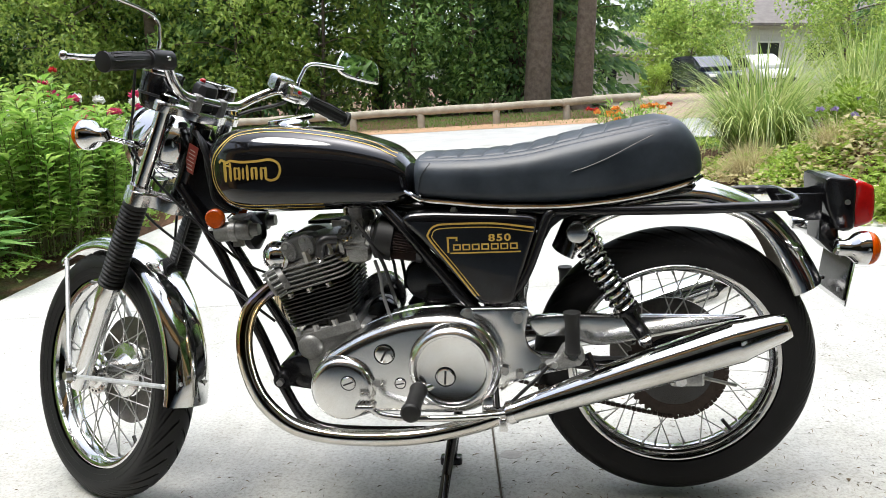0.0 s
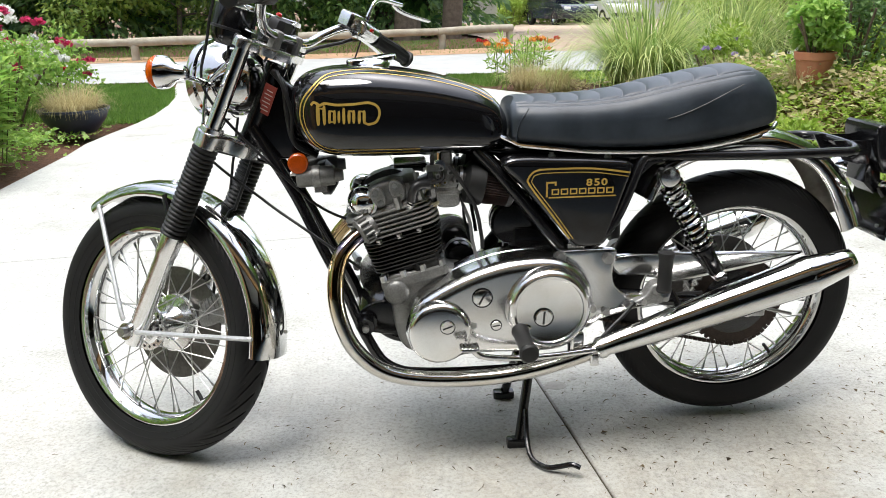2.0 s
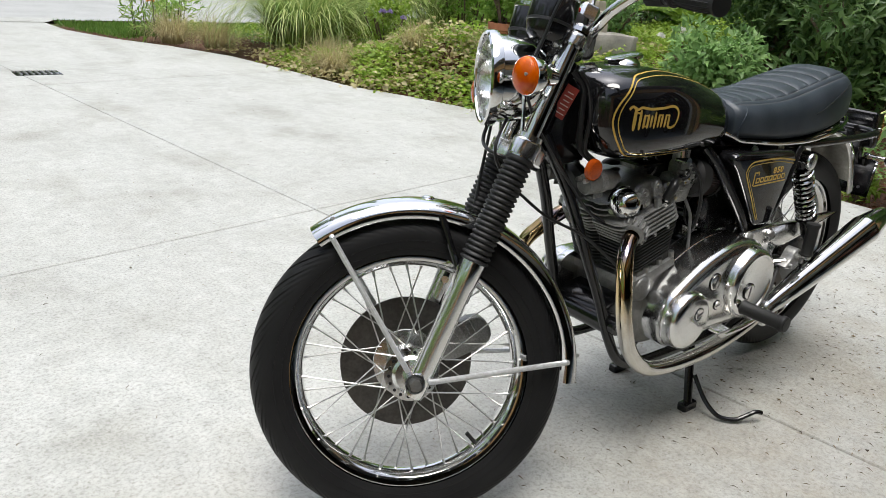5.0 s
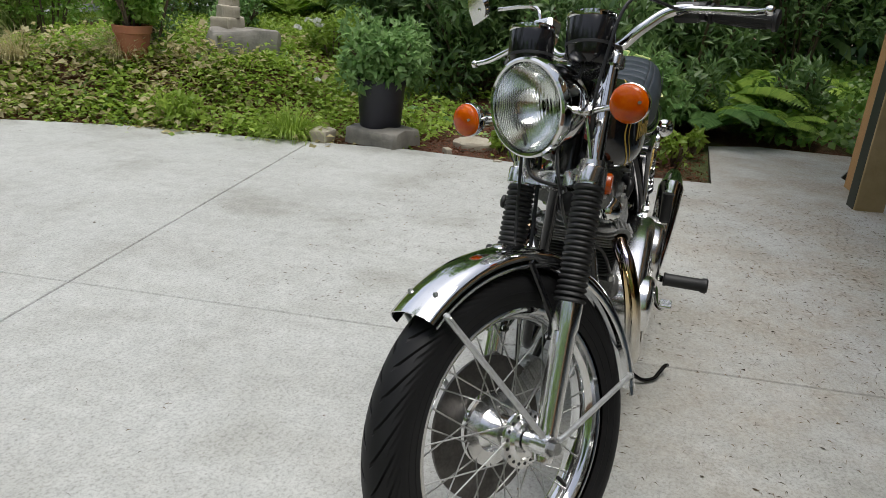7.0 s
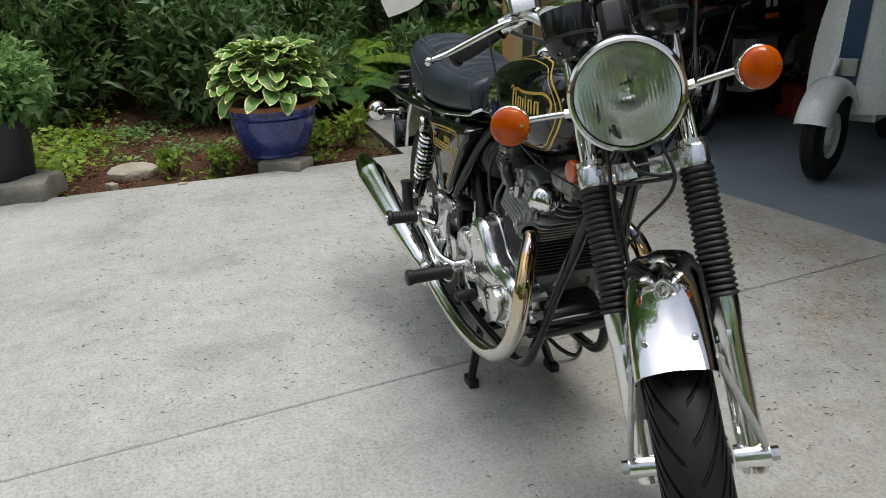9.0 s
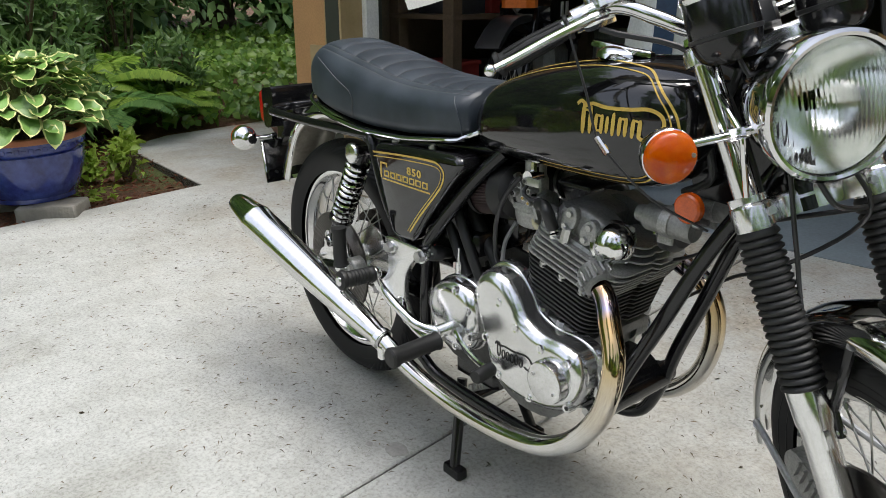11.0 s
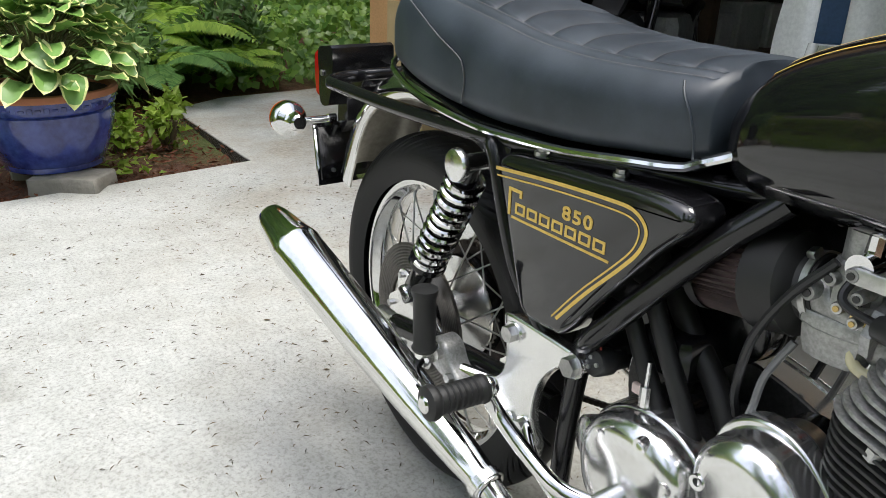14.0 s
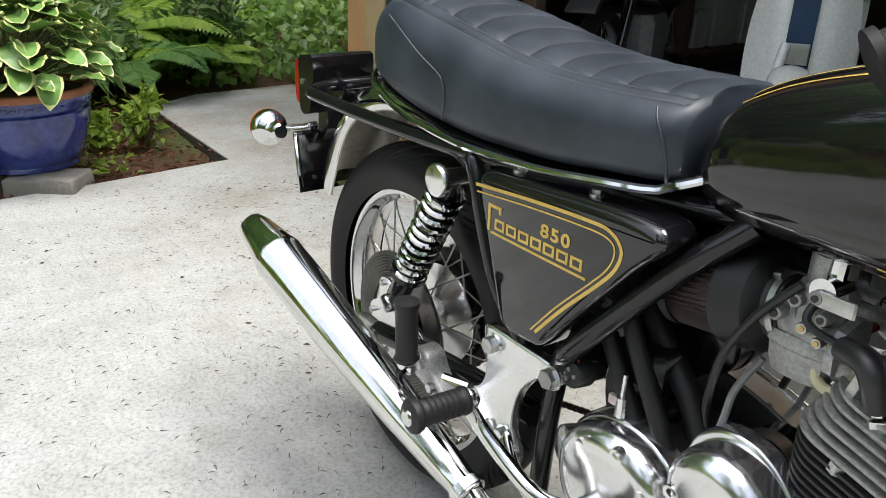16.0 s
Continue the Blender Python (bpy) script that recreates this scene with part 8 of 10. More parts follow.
for i, (x, y, fr, L, m) in enumerate(((4.75, -0.42, 17, 0.75, G_FERN_DARK), (5.0, -0.85, 15, 0.7, G_FERN), (5.45, 0.25, 17, 1.05, G_FERN), (5.7, -0.5, 17, 1.1, G_FERN), (6.3, -0.9, 15, 1.0, G_FERN), (7.0, 3.2, 16, 1.1, G_FERN), (7.6, 2.6, 16, 1.2, G_FERN), (6.9, 4.7, 15, 1.0, G_FERN), (4.65, 0.35, 13, 0.55, G_FERN_DARK), (8.0, 4.2, 15, 1.1, G_FERN), (7.5, 6.6, 15, 1.0, G_FERN))):
    fern("arching green fern among the shrubs", x, y, fr, L, m, 200 + i)
# tall dark conifers closing the garden
def conifer(label, x, y, h, r, n, seed, material=G_CONIFER, group="garden conifers"):
    rng = np.random.default_rng(seed)
    ob = thing("conifer", label, "tree", Matrix.Translation((x, y, land(x, y) - 0.05)) @ UP_TREES, group)
    part("trunk", Geo().tube([(0, 0, 0), (0.03, 0, h * 0.5), (0, 0.02, h)], lambda u: 0.03 * h * (1 - 0.9 * u) + 0.01, 12, 6), BARK, ob)
    limbs = Geo()
    t = 0.12 + 0.88 * rng.random(n) ** 1.1
    a = rng.uniform(0, 6.28, n)
    whorl = np.round(t * 16) / 16 + rng.normal(size=n) * 0.008
    q = np.sqrt(rng.random(n)) * r * (1.08 - whorl)
    p = np.stack([q * np.cos(a), q * np.sin(a), whorl * h - q * 0.35], 1)
    for k in range(26):
        tt, aa = 0.12 + 0.8 * k / 26, 2.4 * k
        limbs.tube([(0, 0, tt * h), (r * (1 - tt) * math.cos(aa), r * (1 - tt) * math.sin(aa), tt * h - r * 0.3 * (1 - tt))], lambda u: 0.03 * (1 - u) + 0.004, 5, 0)
    part("branchwork", limbs, BARK, ob, kind="stuff")
    way = np.stack([np.cos(a), np.sin(a), np.full(n, -0.45)], 1) + rng.normal(size=(n, 3)) * 0.35
    L = rng.uniform(0.14, 0.34, n) * (h / 9) ** 0.3
    part("crown", leaf_mesh("crown", p, way, unit(np.array([0, 0, 0.7]) + rng.normal(size=(n, 3)) * 0.6), L, L * 0.4, material, -0.1, 0.25), None, ob)
    return ob


con = conifer("tall dark green conifer at the garden's back", 9.5, -0.5, 9.0, 2.3, 8000, 300)
for i, (x, y, s) in enumerate(((10.2, 2.2, 1.1), (9.2, -3.2, 0.95), (11.5, 4.6, 1.15), (12.5, 0.5, 1.2), (12.0, 7.6, 1.0), (8.0, -5.2, 0.9), (13.5, 3.0, 1.25))):
    m = Matrix.Translation((x, y, land(x, y) - 0.05)) @ UP_TREES @ Matrix.Rotation(i * 1.3, 4, 'Z') @ Matrix.Scale(s, 4)
    copy_thing(con, m)

# ---- pots and stones ----
GLAZE = mat("blue_glaze", (0.006, 0.01, 0.1), (0.06, 0.1, 0.4), scale=9, fine=32, rough=0.06, rough2=0.2, coat=0.6, fine_mix=0.5, bump=0.08, dist=0.002)
TERRA = mat("terracotta", (0.36, 0.13, 0.065), (0.44, 0.19, 0.1), scale=8, fine=90, rough=0.75, rough2=0.9, bump=0.2, dist=0.002)
POT_BLACK = mat("black_pot", (0.012, 0.012, 0.02), (0.02, 0.02, 0.03), scale=9, fine=80, rough=0.4, rough2=0.55)
POTTING = mat("potting_soil", (0.03, 0.02, 0.013), (0.06, 0.04, 0.028), scale=30, fine=120, rough=0.95, bump=0.8, dist=0.01)
STONE = mat("grey_stone", (0.17, 0.16, 0.14), (0.32, 0.3, 0.26), scale=6, fine=50, rough=0.85, bump=0.6, dist=0.01)
STONE_TAN = mat("tan_stone", (0.34, 0.3, 0.23), (0.46, 0.42, 0.34), scale=5, fine=45, rough=0.85, bump=0.6, dist=0.01)


def pot(name, label, x, y, z, profile, material, soil_h, soil_r, rim_label=""):
    ob = thing(name, label, "plant pot", pose(x, y, z))
    part("body", Geo().lathe(profile, Matrix(), 48), material, ob)
    part("soil", Geo().lathe([(0.0001, soil_h + 0.015), (soil_r * 0.6, soil_h + 0.01), (soil_r, soil_h)], Matrix(), 24), POTTING, ob)
    return ob


def rough_stone(name, label, x, y, z, size, seed, material=STONE, turn=0, flatten=1.0):
    rng = np.random.default_rng(seed)
    g = Geo().box((0, 0, size[2] / 2), size, Matrix(), min(size) * 0.12)
    me = g.mesh(name, material)
    bm = bmesh.new()
    bm.from_mesh(me)
    bmesh.ops.triangulate(bm, faces=[f for f in bm.faces if len(f.verts) > 4])
    bmesh.ops.subdivide_edges(bm, edges=bm.edges, cuts=2, use_grid_fill=True)
    for v in bm.verts:
        v.co += Vector((noise.noise(v.co * 9 + Vector((seed, 0, 0))), noise.noise(v.co * 9 + Vector((0, seed, 0))), noise.noise(v.co * 9 + Vector((0, 0, seed))))) * min(size) * 0.16
    bm.to_mesh(me)
    bm.free()
    ob = new(name, me)
    ob.matrix_basis = pose(x, y, z, 0, 0, turn)
    return tagged(ob, label, "stone")


rough_stone("stone_block", "grey stone block under the blue pot", 3.06, 0.33, -0.03, (0.2, 0.3, 0.085), 3, STONE, -34)
rough_stone("stone_block", "grey stone block under the blue pot's far side", 3.42, 0.4, -0.02, (0.24, 0.22, 0.072), 5, STONE, -14)
bz = 0.05
blue = pot("blue_pot", "cobalt blue glazed ceramic pot with an unglazed rim", 3.262, 0.355, bz, [(r_, h_ * 0.75) for r_, h_ in ((0.0001, 0.0), (0.185, 0.0), (0.2, 0.012), (0.2, 0.04), (0.208, 0.05), (0.235, 0.14), (0.262, 0.25), (0.266, 0.31), (0.27, 0.33), (0.262, 0.34), (0.269, 0.35), (0.278, 0.40), (0.281, 0.415))], GLAZE, 0.315, 0.255)
part("rim", Geo().lathe([(0.28, 0.309), (0.287, 0.311), (0.291, 0.323), (0.289, 0.337), (0.277, 0.342), (0.262, 0.337), (0.256, 0.315)], Matrix(), 48), TERRA, blue, "bare terracotta rim")
g = Geo()
for k in range(56):
    a = 2 * math.pi * k / 56
    g.box((0, 0, 0), (0.008, 0.022, 0.02 if k % 2 else 0.009), Matrix.Rotation(a, 4, 'Z') @ Matrix.Translation((0.2735, 0, 0.284)), 0.002)
part("relief_band", g, GLAZE, blue, "raised glazed key pattern", smooth=False)
# hosta
rng = np.random.default_rng(31)
hosta = thing("hosta", "hosta with cream-edged green leaves in the blue pot", "plant", pose(3.262, 0.355, bz + 0.33))


def hosta_leaf(L, W, bend):
    v, f, mi = [], [], []
    rows = 8
    for i in range(rows + 1):
        t = i / rows
        wd = W * 0.5 * math.sin(math.pi * min(1, t * 0.95 + 0.05)) ** 0.6 * (1.12 - 0.3 * t)
        x, z = L * t, L * (0.25 * t - bend * t * t)
        for k in (-1, -0.8, 0, 0.8, 1):
            v.append((x, wd * k, z + abs(k) * wd * 0.35 - 0.006 * math.sin(t * 18) * (abs(k) > 0.5)))
    for i in range(rows):
        for k in range(4):
            f.append((i * 5 + k, i * 5 + k + 1, (i + 1) * 5 + k + 1, (i + 1) * 5 + k))
            mi.append(1 if k in (0, 3) or i == rows - 1 else 0)
    g = Geo()
    g.v, g.f, g.mi = v, f, mi
    return g.mesh("leaf", [G_HOSTA, G_HOSTA_RIM])


leaf_kinds = [hosta_leaf(0.15, 0.108, b) for b in (0.25, 0.4, 0.6)] + [hosta_leaf(0.135, 0.1, 0.35), hosta_leaf(0.11, 0.084, 0.45)]
stalks = Geo()
for k in range(150):
    a, lay = 2.399 * k, (k + 0.5) / 150
    r0 = 0.03 + 0.28 * lay ** 0.6
    h = 0.27 * (1 - lay ** 2.2) + 0.045 + rng.uniform(-0.02, 0.02)
    base = Vector((r0 * math.cos(a), r0 * math.sin(a), h))
    stalks.tube([(0.03 * math.cos(a), 0.03 * math.sin(a), 0), base * 0.6 + Vector((0, 0, 0.04)), base], 0.0035, 5, 3)
    me = leaf_kinds[int(rng.integers(0, 5))]
    m = Matrix.Translation(base) @ Matrix.Rotation(a + rng.uniform(-0.6, 0.6), 4, 'Z') @ Matrix.Rotation(radians(-20 + 40 * lay + rng.uniform(-24, 24)), 4, 'Y') @ Matrix.Rotation(radians(rng.uniform(-28, 28)), 4, 'X')
    part("leaf", me, None, hosta, m=m)
part("stalkwork", stalks, STEM, hosta, kind="stuff")
# small plants at the blue pot's foot
for i, (x, y, r) in enumerate(((3.12, 0.72, 0.11), (3.6, -0.2, 0.13), (3.95, -0.3, 0.1), (3.3, 1.0, 0.09), (3.62, 0.02, 0.1))):
    shrub("seedling", "small bright green seedling in the mulch", x, y, r, 0.7, 110, 0.06, 0.6, G_LIME, 330 + i, group="seedlings", lumps=5)
shrub("laurel", "low glossy laurel beside the blue pot", 4.0, 0.12, 0.36, 1.0, 760, 0.1, 0.42, G_SEDUM, 340, lumps=9)

rough_stone("stone_slab", "weathered grey stone slab under the black pot", 3.08, 1.86, -0.02, (0.34, 0.44, 0.13), 7, STONE, -12)
pot("black_pot", "black plastic nursery pot on a stone slab", 3.12, 1.9, 0.105, [(0.0001, 0.0), (0.145, 0.0), (0.15, 0.01), (0.172, 0.29), (0.178, 0.3), (0.182, 0.33), (0.182, 0.345), (0.174, 0.348), (0.165, 0.32)], POT_BLACK, 0.315, 0.163)
sed = shrub("potted_stonecrop", "blue-green stonecrop plant filling the black pot", 3.12, 1.9, 0.37, 0.62, 2600, 0.07, 0.5, G_SEDUM, 345, z=0.105 + 0.33, lumps=16, base=-0.03)
rng = np.random.default_rng(77)
disc_r = [0.15 * (1 + 0.06 * math.sin(3 * t + 1) + 0.04 * math.sin(7 * t)) for t in (2 * math.pi * k / 36 for k in range(36))]
g = Geo().rings([[(r * f * math.cos(2 * math.pi * k / 36), r * f * math.sin(2 * math.pi * k / 36), h + 0.003 * math.sin(k * 1.7 + f * 9)) for k, r in enumerate(disc_r)] for f, h in ((0.95, -0.03), (1.0, 0.0), (0.98, 0.022), (0.9, 0.034), (0.6, 0.04), (0.02, 0.041))])
thing("flat_stone", "pale round flat stepping stone in the mulch", "stone", pose(3.42, 1.26, -0.01), geo=g, material=STONE_TAN)
for i, (x, y, s) in enumerate(((2.88, 2.25, 0.13), (3.05, 1.35, 0.05), (2.92, 0.95, 0.04))):
    rough_stone("cobble", "pale round cobble at the bed's edge", x, y, -0.02, (s * 1.3, s, s * 0.8), 12 + i, STONE_TAN, 40 * i)
grass_clump("loose green grass tuft spilling onto the concrete", 2.86, 2.5, 420, 0.1, 0.3, 0.3, 0.006, G_LIME, 350)
shrub("bellflower", "low bright green bellflower at the drive's edge", 2.72, 3.35, 0.2, 0.5, 420, 0.07, 0.45, G_LIME, 352, lumps=7)
blooms(sed, np.random.default_rng(3), ((-0.42, 0.3, 0.1), (-0.3, -0.36, -0.03)), 0.025, "white")

pot("terracotta_pot", "weathered terracotta pot with a leafy plant", 3.23, 4.12, land(3.23, 4.12) - 0.03, [(0.0001, 0.0), (0.1, 0.0), (0.104, 0.01), (0.138, 0.215), (0.15, 0.222), (0.156, 0.28), (0.144, 0.282), (0.136, 0.25)], TERRA, 0.255, 0.134)
shrub("potted_geranium", "leafy geranium with pink flowers in terracotta", 3.23, 4.12, 0.27, 0.85, 1300, 0.065, 0.75, G_PHLOX, 355, z=land(3.23, 4.12) + 0.22, lumps=10)
shrub("dark_shrub", "dark twiggy shrub beside the terracotta pot", 3.62, 4.25, 0.36, 1.2, 1300, 0.055, 0.5, G_RHODO, 357)
rough_stone("boulder", "large pale grey garden boulder", 3.86, 3.5, land(3.86, 3.5) - 0.04, (0.36, 0.58, 0.24), 19, STONE, 35)
for k, (w_, h_) in enumerate(((0.25, 0.11), (0.2, 0.095), (0.14, 0.085))):
    rough_stone("cairn_stone", "balanced tan stone of a small cairn", 3.82 + 0.015 * k, 3.62, land(3.86, 3.5) + 0.185 + (0.0, 0.105, 0.196)[k], (w_, w_ * 0.8, h_), 60 + k, STONE_TAN, 50 * k)["group"] = "cairn"

# ornamental grasses
grass_clump("tall arching green ornamental grass", 2.95, 7.3, 1150, 0.32, 1.3, 1.5, 0.014, G_GRASS, 400)
grass_clump("tall arching green ornamental grass", 4.4, 8.2, 900, 0.34, 1.35, 1.6, 0.014, G_GRASS, 401)
grass_clump("tall arching green ornamental grass", 5.6, 8.0, 420, 0.3, 1.0, 1.5, 0.012, G_GRASS, 403)
for i, (x, y, n, h) in enumerate(((2.35, 5.6, 800, 0.34), (2.6, 6.2, 700, 0.36), (1.95, 7.6, 900, 0.42), (1.6, 8.0, 900, 0.45), (2.9, 5.0, 500, 0.28), (3.2, 4.2, 400, 0.25))):
    grass_clump("straw-coloured feather grass tuft", x, y, n, 0.12, 0.35, h, 0.003, G_STRAW, 410 + i)
for i, (x, y, r, fl, m, sz) in enumerate(((3.4, 6.2, 0.4, 1.0, G_LIME, 0.07), (4.9, 6.6, 0.6, 1.2, G_PHLOX, 0.08), (5.6, 7.6, 0.8, 1.2, G_PHLOX, 0.09), (6.6, 6.6, 0.8, 1.0, G_LIME, 0.08), (5.5, 9.0, 0.9, 1.2, G_WOOD_LIGHT, 0.09), (7.0, 9.2, 1.0, 1.3, G_PHLOX, 0.09), (4.0, 4.7, 0.3, 0.8, G_LIME, 0.06), (4.6, 3.0, 0.28, 0.7, G_LIME, 0.06), (4.5, 4.0, 0.35, 0.8, G_SEDUM, 0.06), (4.4, 2.6, 0.3, 0.7, G_LIME, 0.06))):
    sh = shrub("perennial", "loose leafy green perennial clump", x, y, r, fl, int(900 + 1500 * r), sz, 0.4, m, 430 + i, group="perennials")
    if i in (0, 1, 3, 7):
        rr = np.random.default_rng(440 + i)
        blooms(sh, rr, [(rr.uniform(-r, r), rr.uniform(-r, r), r * fl * rr.uniform(1.2, 1.8)) for _ in range(5)], 0.04, ("violet", "white", "violet", "white")[(0, 1, 3, 7).index(i)])
# orange lilies by the road end
rng = np.random.default_rng(460)
lily = thing("lilies", "clump of orange and red lilies in bloom", "flower", pose(1.6, 8.5, 0))
part("branchwork", stems_to(Geo(), rng, 16, 0.35, 0.42, 0, 0.58, 0.005), STEM, lily, kind="stuff")
part("foliage", leaf_crown("foliage", rng, [(rng.uniform(-0.35, 0.35), rng.uniform(-0.3, 0.3), rng.uniform(0.15, 0.5), 0.16) for _ in range(14)], 700, 0.12, 0.18, G_PHLOX), None, lily)
blooms(lily, rng, [(rng.uniform(-0.4, 0.45), rng.uniform(-0.3, 0.3), rng.uniform(0.4, 0.58)) for _ in range(13)], 0.055, "orange")
blooms(lily, rng, [(-0.5, 0.1, 0.56), (0.5, -0.1, 0.58), (-0.4, 0.2, 0.54)], 0.045, "red")

# ---- left bed ----
def phlox(x, y, n, r, h, seed):
    rng = np.random.default_rng(seed)
    ob = thing("phlox", "upright bright green leafy phlox clump", "shrub", pose(x, y, 0), "phlox clumps")
    st, pos, way, nor = Geo(), [], [], []
    for k in range(n):
        a, q = rng.uniform(0, 6.28), r * rng.random() ** 0.5
        hh = h * rng.uniform(0.72, 1.05) * (1 - 0.25 * (q / r) ** 2)
        b, t = Vector((q * 0.75 * math.cos(a), q * 0.75 * math.sin(a), 0)), Vector((q * 1.15 * math.cos(a), q * 1.15 * math.sin(a), hh))
        st.tube([b, t], 0.004, 5, 0)
        for i in range(16):
            u = 0.22 + 0.78 * i / 15
            for j in range(3):
                c = 6.28 * j / 3 + i * 1.1
                pos.append(tuple(b + (t - b) * u))
                way.append((math.cos(c), math.sin(c), 0.25 + 0.3 * rng.random() if i < 13 else 0.9))
                nor.append((-math.cos(c) * 0.4, -math.sin(c) * 0.4, 1))
    n2 = len(pos)
    L = rng.uniform(0.09, 0.15, n2)
    part("branchwork", st, STEM, ob, kind="stuff")
    part("foliage", leaf_mesh("foliage", np.array(pos), np.array(way), unit(np.array(nor) + rng.normal(size=(n2, 3)) * 0.35), L, L * 0.36, G_PHLOX, 0.15, 0.3), None, ob)
    return ob


for i, (x, y, n, r, h) in enumerate(((-3.2, 3.2, 60, 0.45, 1.12), (-3.6, 4.0, 56, 0.5, 1.2), (-3.95, 3.0, 50, 0.5, 1.15), (-4.3, 4.6, 46, 0.55, 1.2), (-3.9, 2.2, 40, 0.5, 1.0), (-3.25, 3.9, 40, 0.35, 1.0))):
    phlox(x, y, n, r, h, 500 + i)
rng = np.random.default_rng(520)
for j, (x, y, z0, n) in enumerate(((-2.86, 2.1, 0.05, 26), (-3.1, 2.45, 0.02, 22))):
    hl = thing("broad_leaf_clump", "clump of broad dark green lance-shaped leaves", "plant", pose(x, y, z0))
    n2 = n * 1
    a = rng.uniform(0, 6.28, n2)
    el = rng.uniform(0.15, 0.9, n2)
    way = np.stack([np.cos(a), np.sin(a), el], 1)
    part("foliage", leaf_mesh("foliage", np.stack([0.05 * np.cos(a), 0.05 * np.sin(a), np.full(n2, 0.05)], 1) + rng.random((n2, 1)) * np.array([[0, 0, 0.25]]), way, unit(np.stack([-np.cos(a) * el, -np.sin(a) * el, np.ones(n2)], 1)), rng.uniform(0.28, 0.42, n2), rng.uniform(0.08, 0.12, n2), G_FERN_DARK, 0.15, 0.35), None, hl)
for i, (x, y, r, fl) in enumerate(((-3.75, 5.6, 0.6, 0.9), (-4.4, 6.3, 0.65, 0.9), (-3.9, 7.1, 0.55, 0.8), (-4.9, 5.3, 0.7, 1.0))):
    ro = shrub("rose_bush", "leafy rose bush with white, pink and red blooms", x, y, r, fl, 1700, 0.065, 0.6, G_PHLOX, 540 + i, group="rose bushes")
    rr = np.random.default_rng(550 + i)
    for kind, k, sz in (("white", 9, 0.07), ("pink", 10, 0.062), ("red", 1, 0.045)):
        blooms(ro, rr, [(rr.uniform(-r, r) * 0.8, rr.uniform(-r, r) * 0.8, r * fl * rr.uniform(0.8, 2.0)) for _ in range(k)], sz, kind)
bowl = pot("bowl_planter", "wide dark blue bowl planter with fine grass", -3.08, 5.55, -0.01, [(0.0001, 0.0), (0.17, 0.0), (0.19, 0.02), (0.27, 0.12), (0.305, 0.2), (0.315, 0.205), (0.315, 0.225), (0.295, 0.225), (0.285, 0.19)], mat("slate_glaze", (0.02, 0.026, 0.05), (0.035, 0.045, 0.08), scale=8, rough=0.25, rough2=0.4), 0.18, 0.28)
grass_clump("fine pale green grass in a bowl planter", -3.08, 5.55, 1400, 0.2, 0.3, 0.3, 0.003, G_STRAW, 560, z=0.17)
# lawn patches
def lawn(name, label, poly, n, seed):
    rng = np.random.default_rng(seed)
    xs_, ys_ = [p[0] for p in poly], [p[1] for p in poly]
    pts = []
    while len(pts) < n:
        x, y = rng.uniform(min(xs_), max(xs_)), rng.uniform(min(ys_), max(ys_))
        odd = False
        for (ax, ay), (bx, by) in zip(poly, poly[1:] + poly[:1]):
            if (ay > y) != (by > y) and x < (bx - ax) * (y - ay) / (by - ay) + ax:
                odd = not odd
        if odd:
            pts.append((x, y, land(x, y) - 0.03))
    p = np.array(pts)
    way = rng.normal(size=(n, 3)) * 0.45 + np.array([0, 0, 1.0])
    L = rng.uniform(0.05, 0.09, n)
    tagged(new(name, leaf_mesh(name, p, way, unit(rng.normal(size=(n, 3)) + np.array([0.01, 0, 0])), L, L * 0.16, G_LAWN, 0.0, 0.2)), label, "lawn", kind="stuff")


lawn("lawn", "mown green lawn beside the drive", [(-3.3, 9.8), (-3.1, 9.1), (-2.84, 8.1), (-2.72, 7.3), (-2.66, 6.5), (-2.68, 6.1), (-3.0, 5.95), (-3.6, 6.3), (-6, 6.6), (-6, 9.8)], 46000, 570)
lawn("verge", "mown green grass verge by the road", [(0.85, 9.2), (0.75, 9.9), (9, 9.9), (9, 9.4), (2.4, 9.2), (1.7, 8.7), (1.2, 8.4)], 12000, 571)
lawn("far_verge", "thin dry grass under the log fence", [(-16, 13.1), (2.2, 13.1), (2.4, 16.5), (-16, 16.5)], 14000, 572)


# ---- beyond the road: log fence, woods, houses, cars ----
LOG = mat("weathered_log", (0.3, 0.26, 0.2), (0.42, 0.38, 0.31), scale=6, fine=60, rough=0.9, bump=0.5, dist=0.01)
fence = thing("log_fence", "low weathered round-log fence along the road", "fence")
posts = [(-14.6, 12.9), (-13.0, 12.95), (-11.4, 13.0), (-9.8, 13.05), (-8.1, 13.1), (-6.5, 13.2), (-4.85, 13.35), (-3.29, 13.5), (-1.93, 13.72), (-0.4, 13.86), (1.02, 14.2), (2.5, 14.8)]
for x, y in posts:
    z = land(x, y)
    part("post", Geo().lathe([(0.075, -0.1), (0.075, 0.27), (0.06, 0.29), (0.0001, 0.292)], pose(x, y, z), 14), LOG, fence)
for k, (a, b) in enumerate(zip(posts, posts[1:])):
    pa, pb = Vector((*a, land(*a) + 0.335)), Vector((*b, land(*b) + 0.335))
    e = (pb - pa).normalized() * 0.1
    part("rail", Geo().tube([pa - e, (pa + pb) / 2 + Vector((0, 0, 0.012)), pb + e * 0.6], lambda u: 0.082 - 0.014 * (k % 2) * u, 12, 5), LOG, fence)


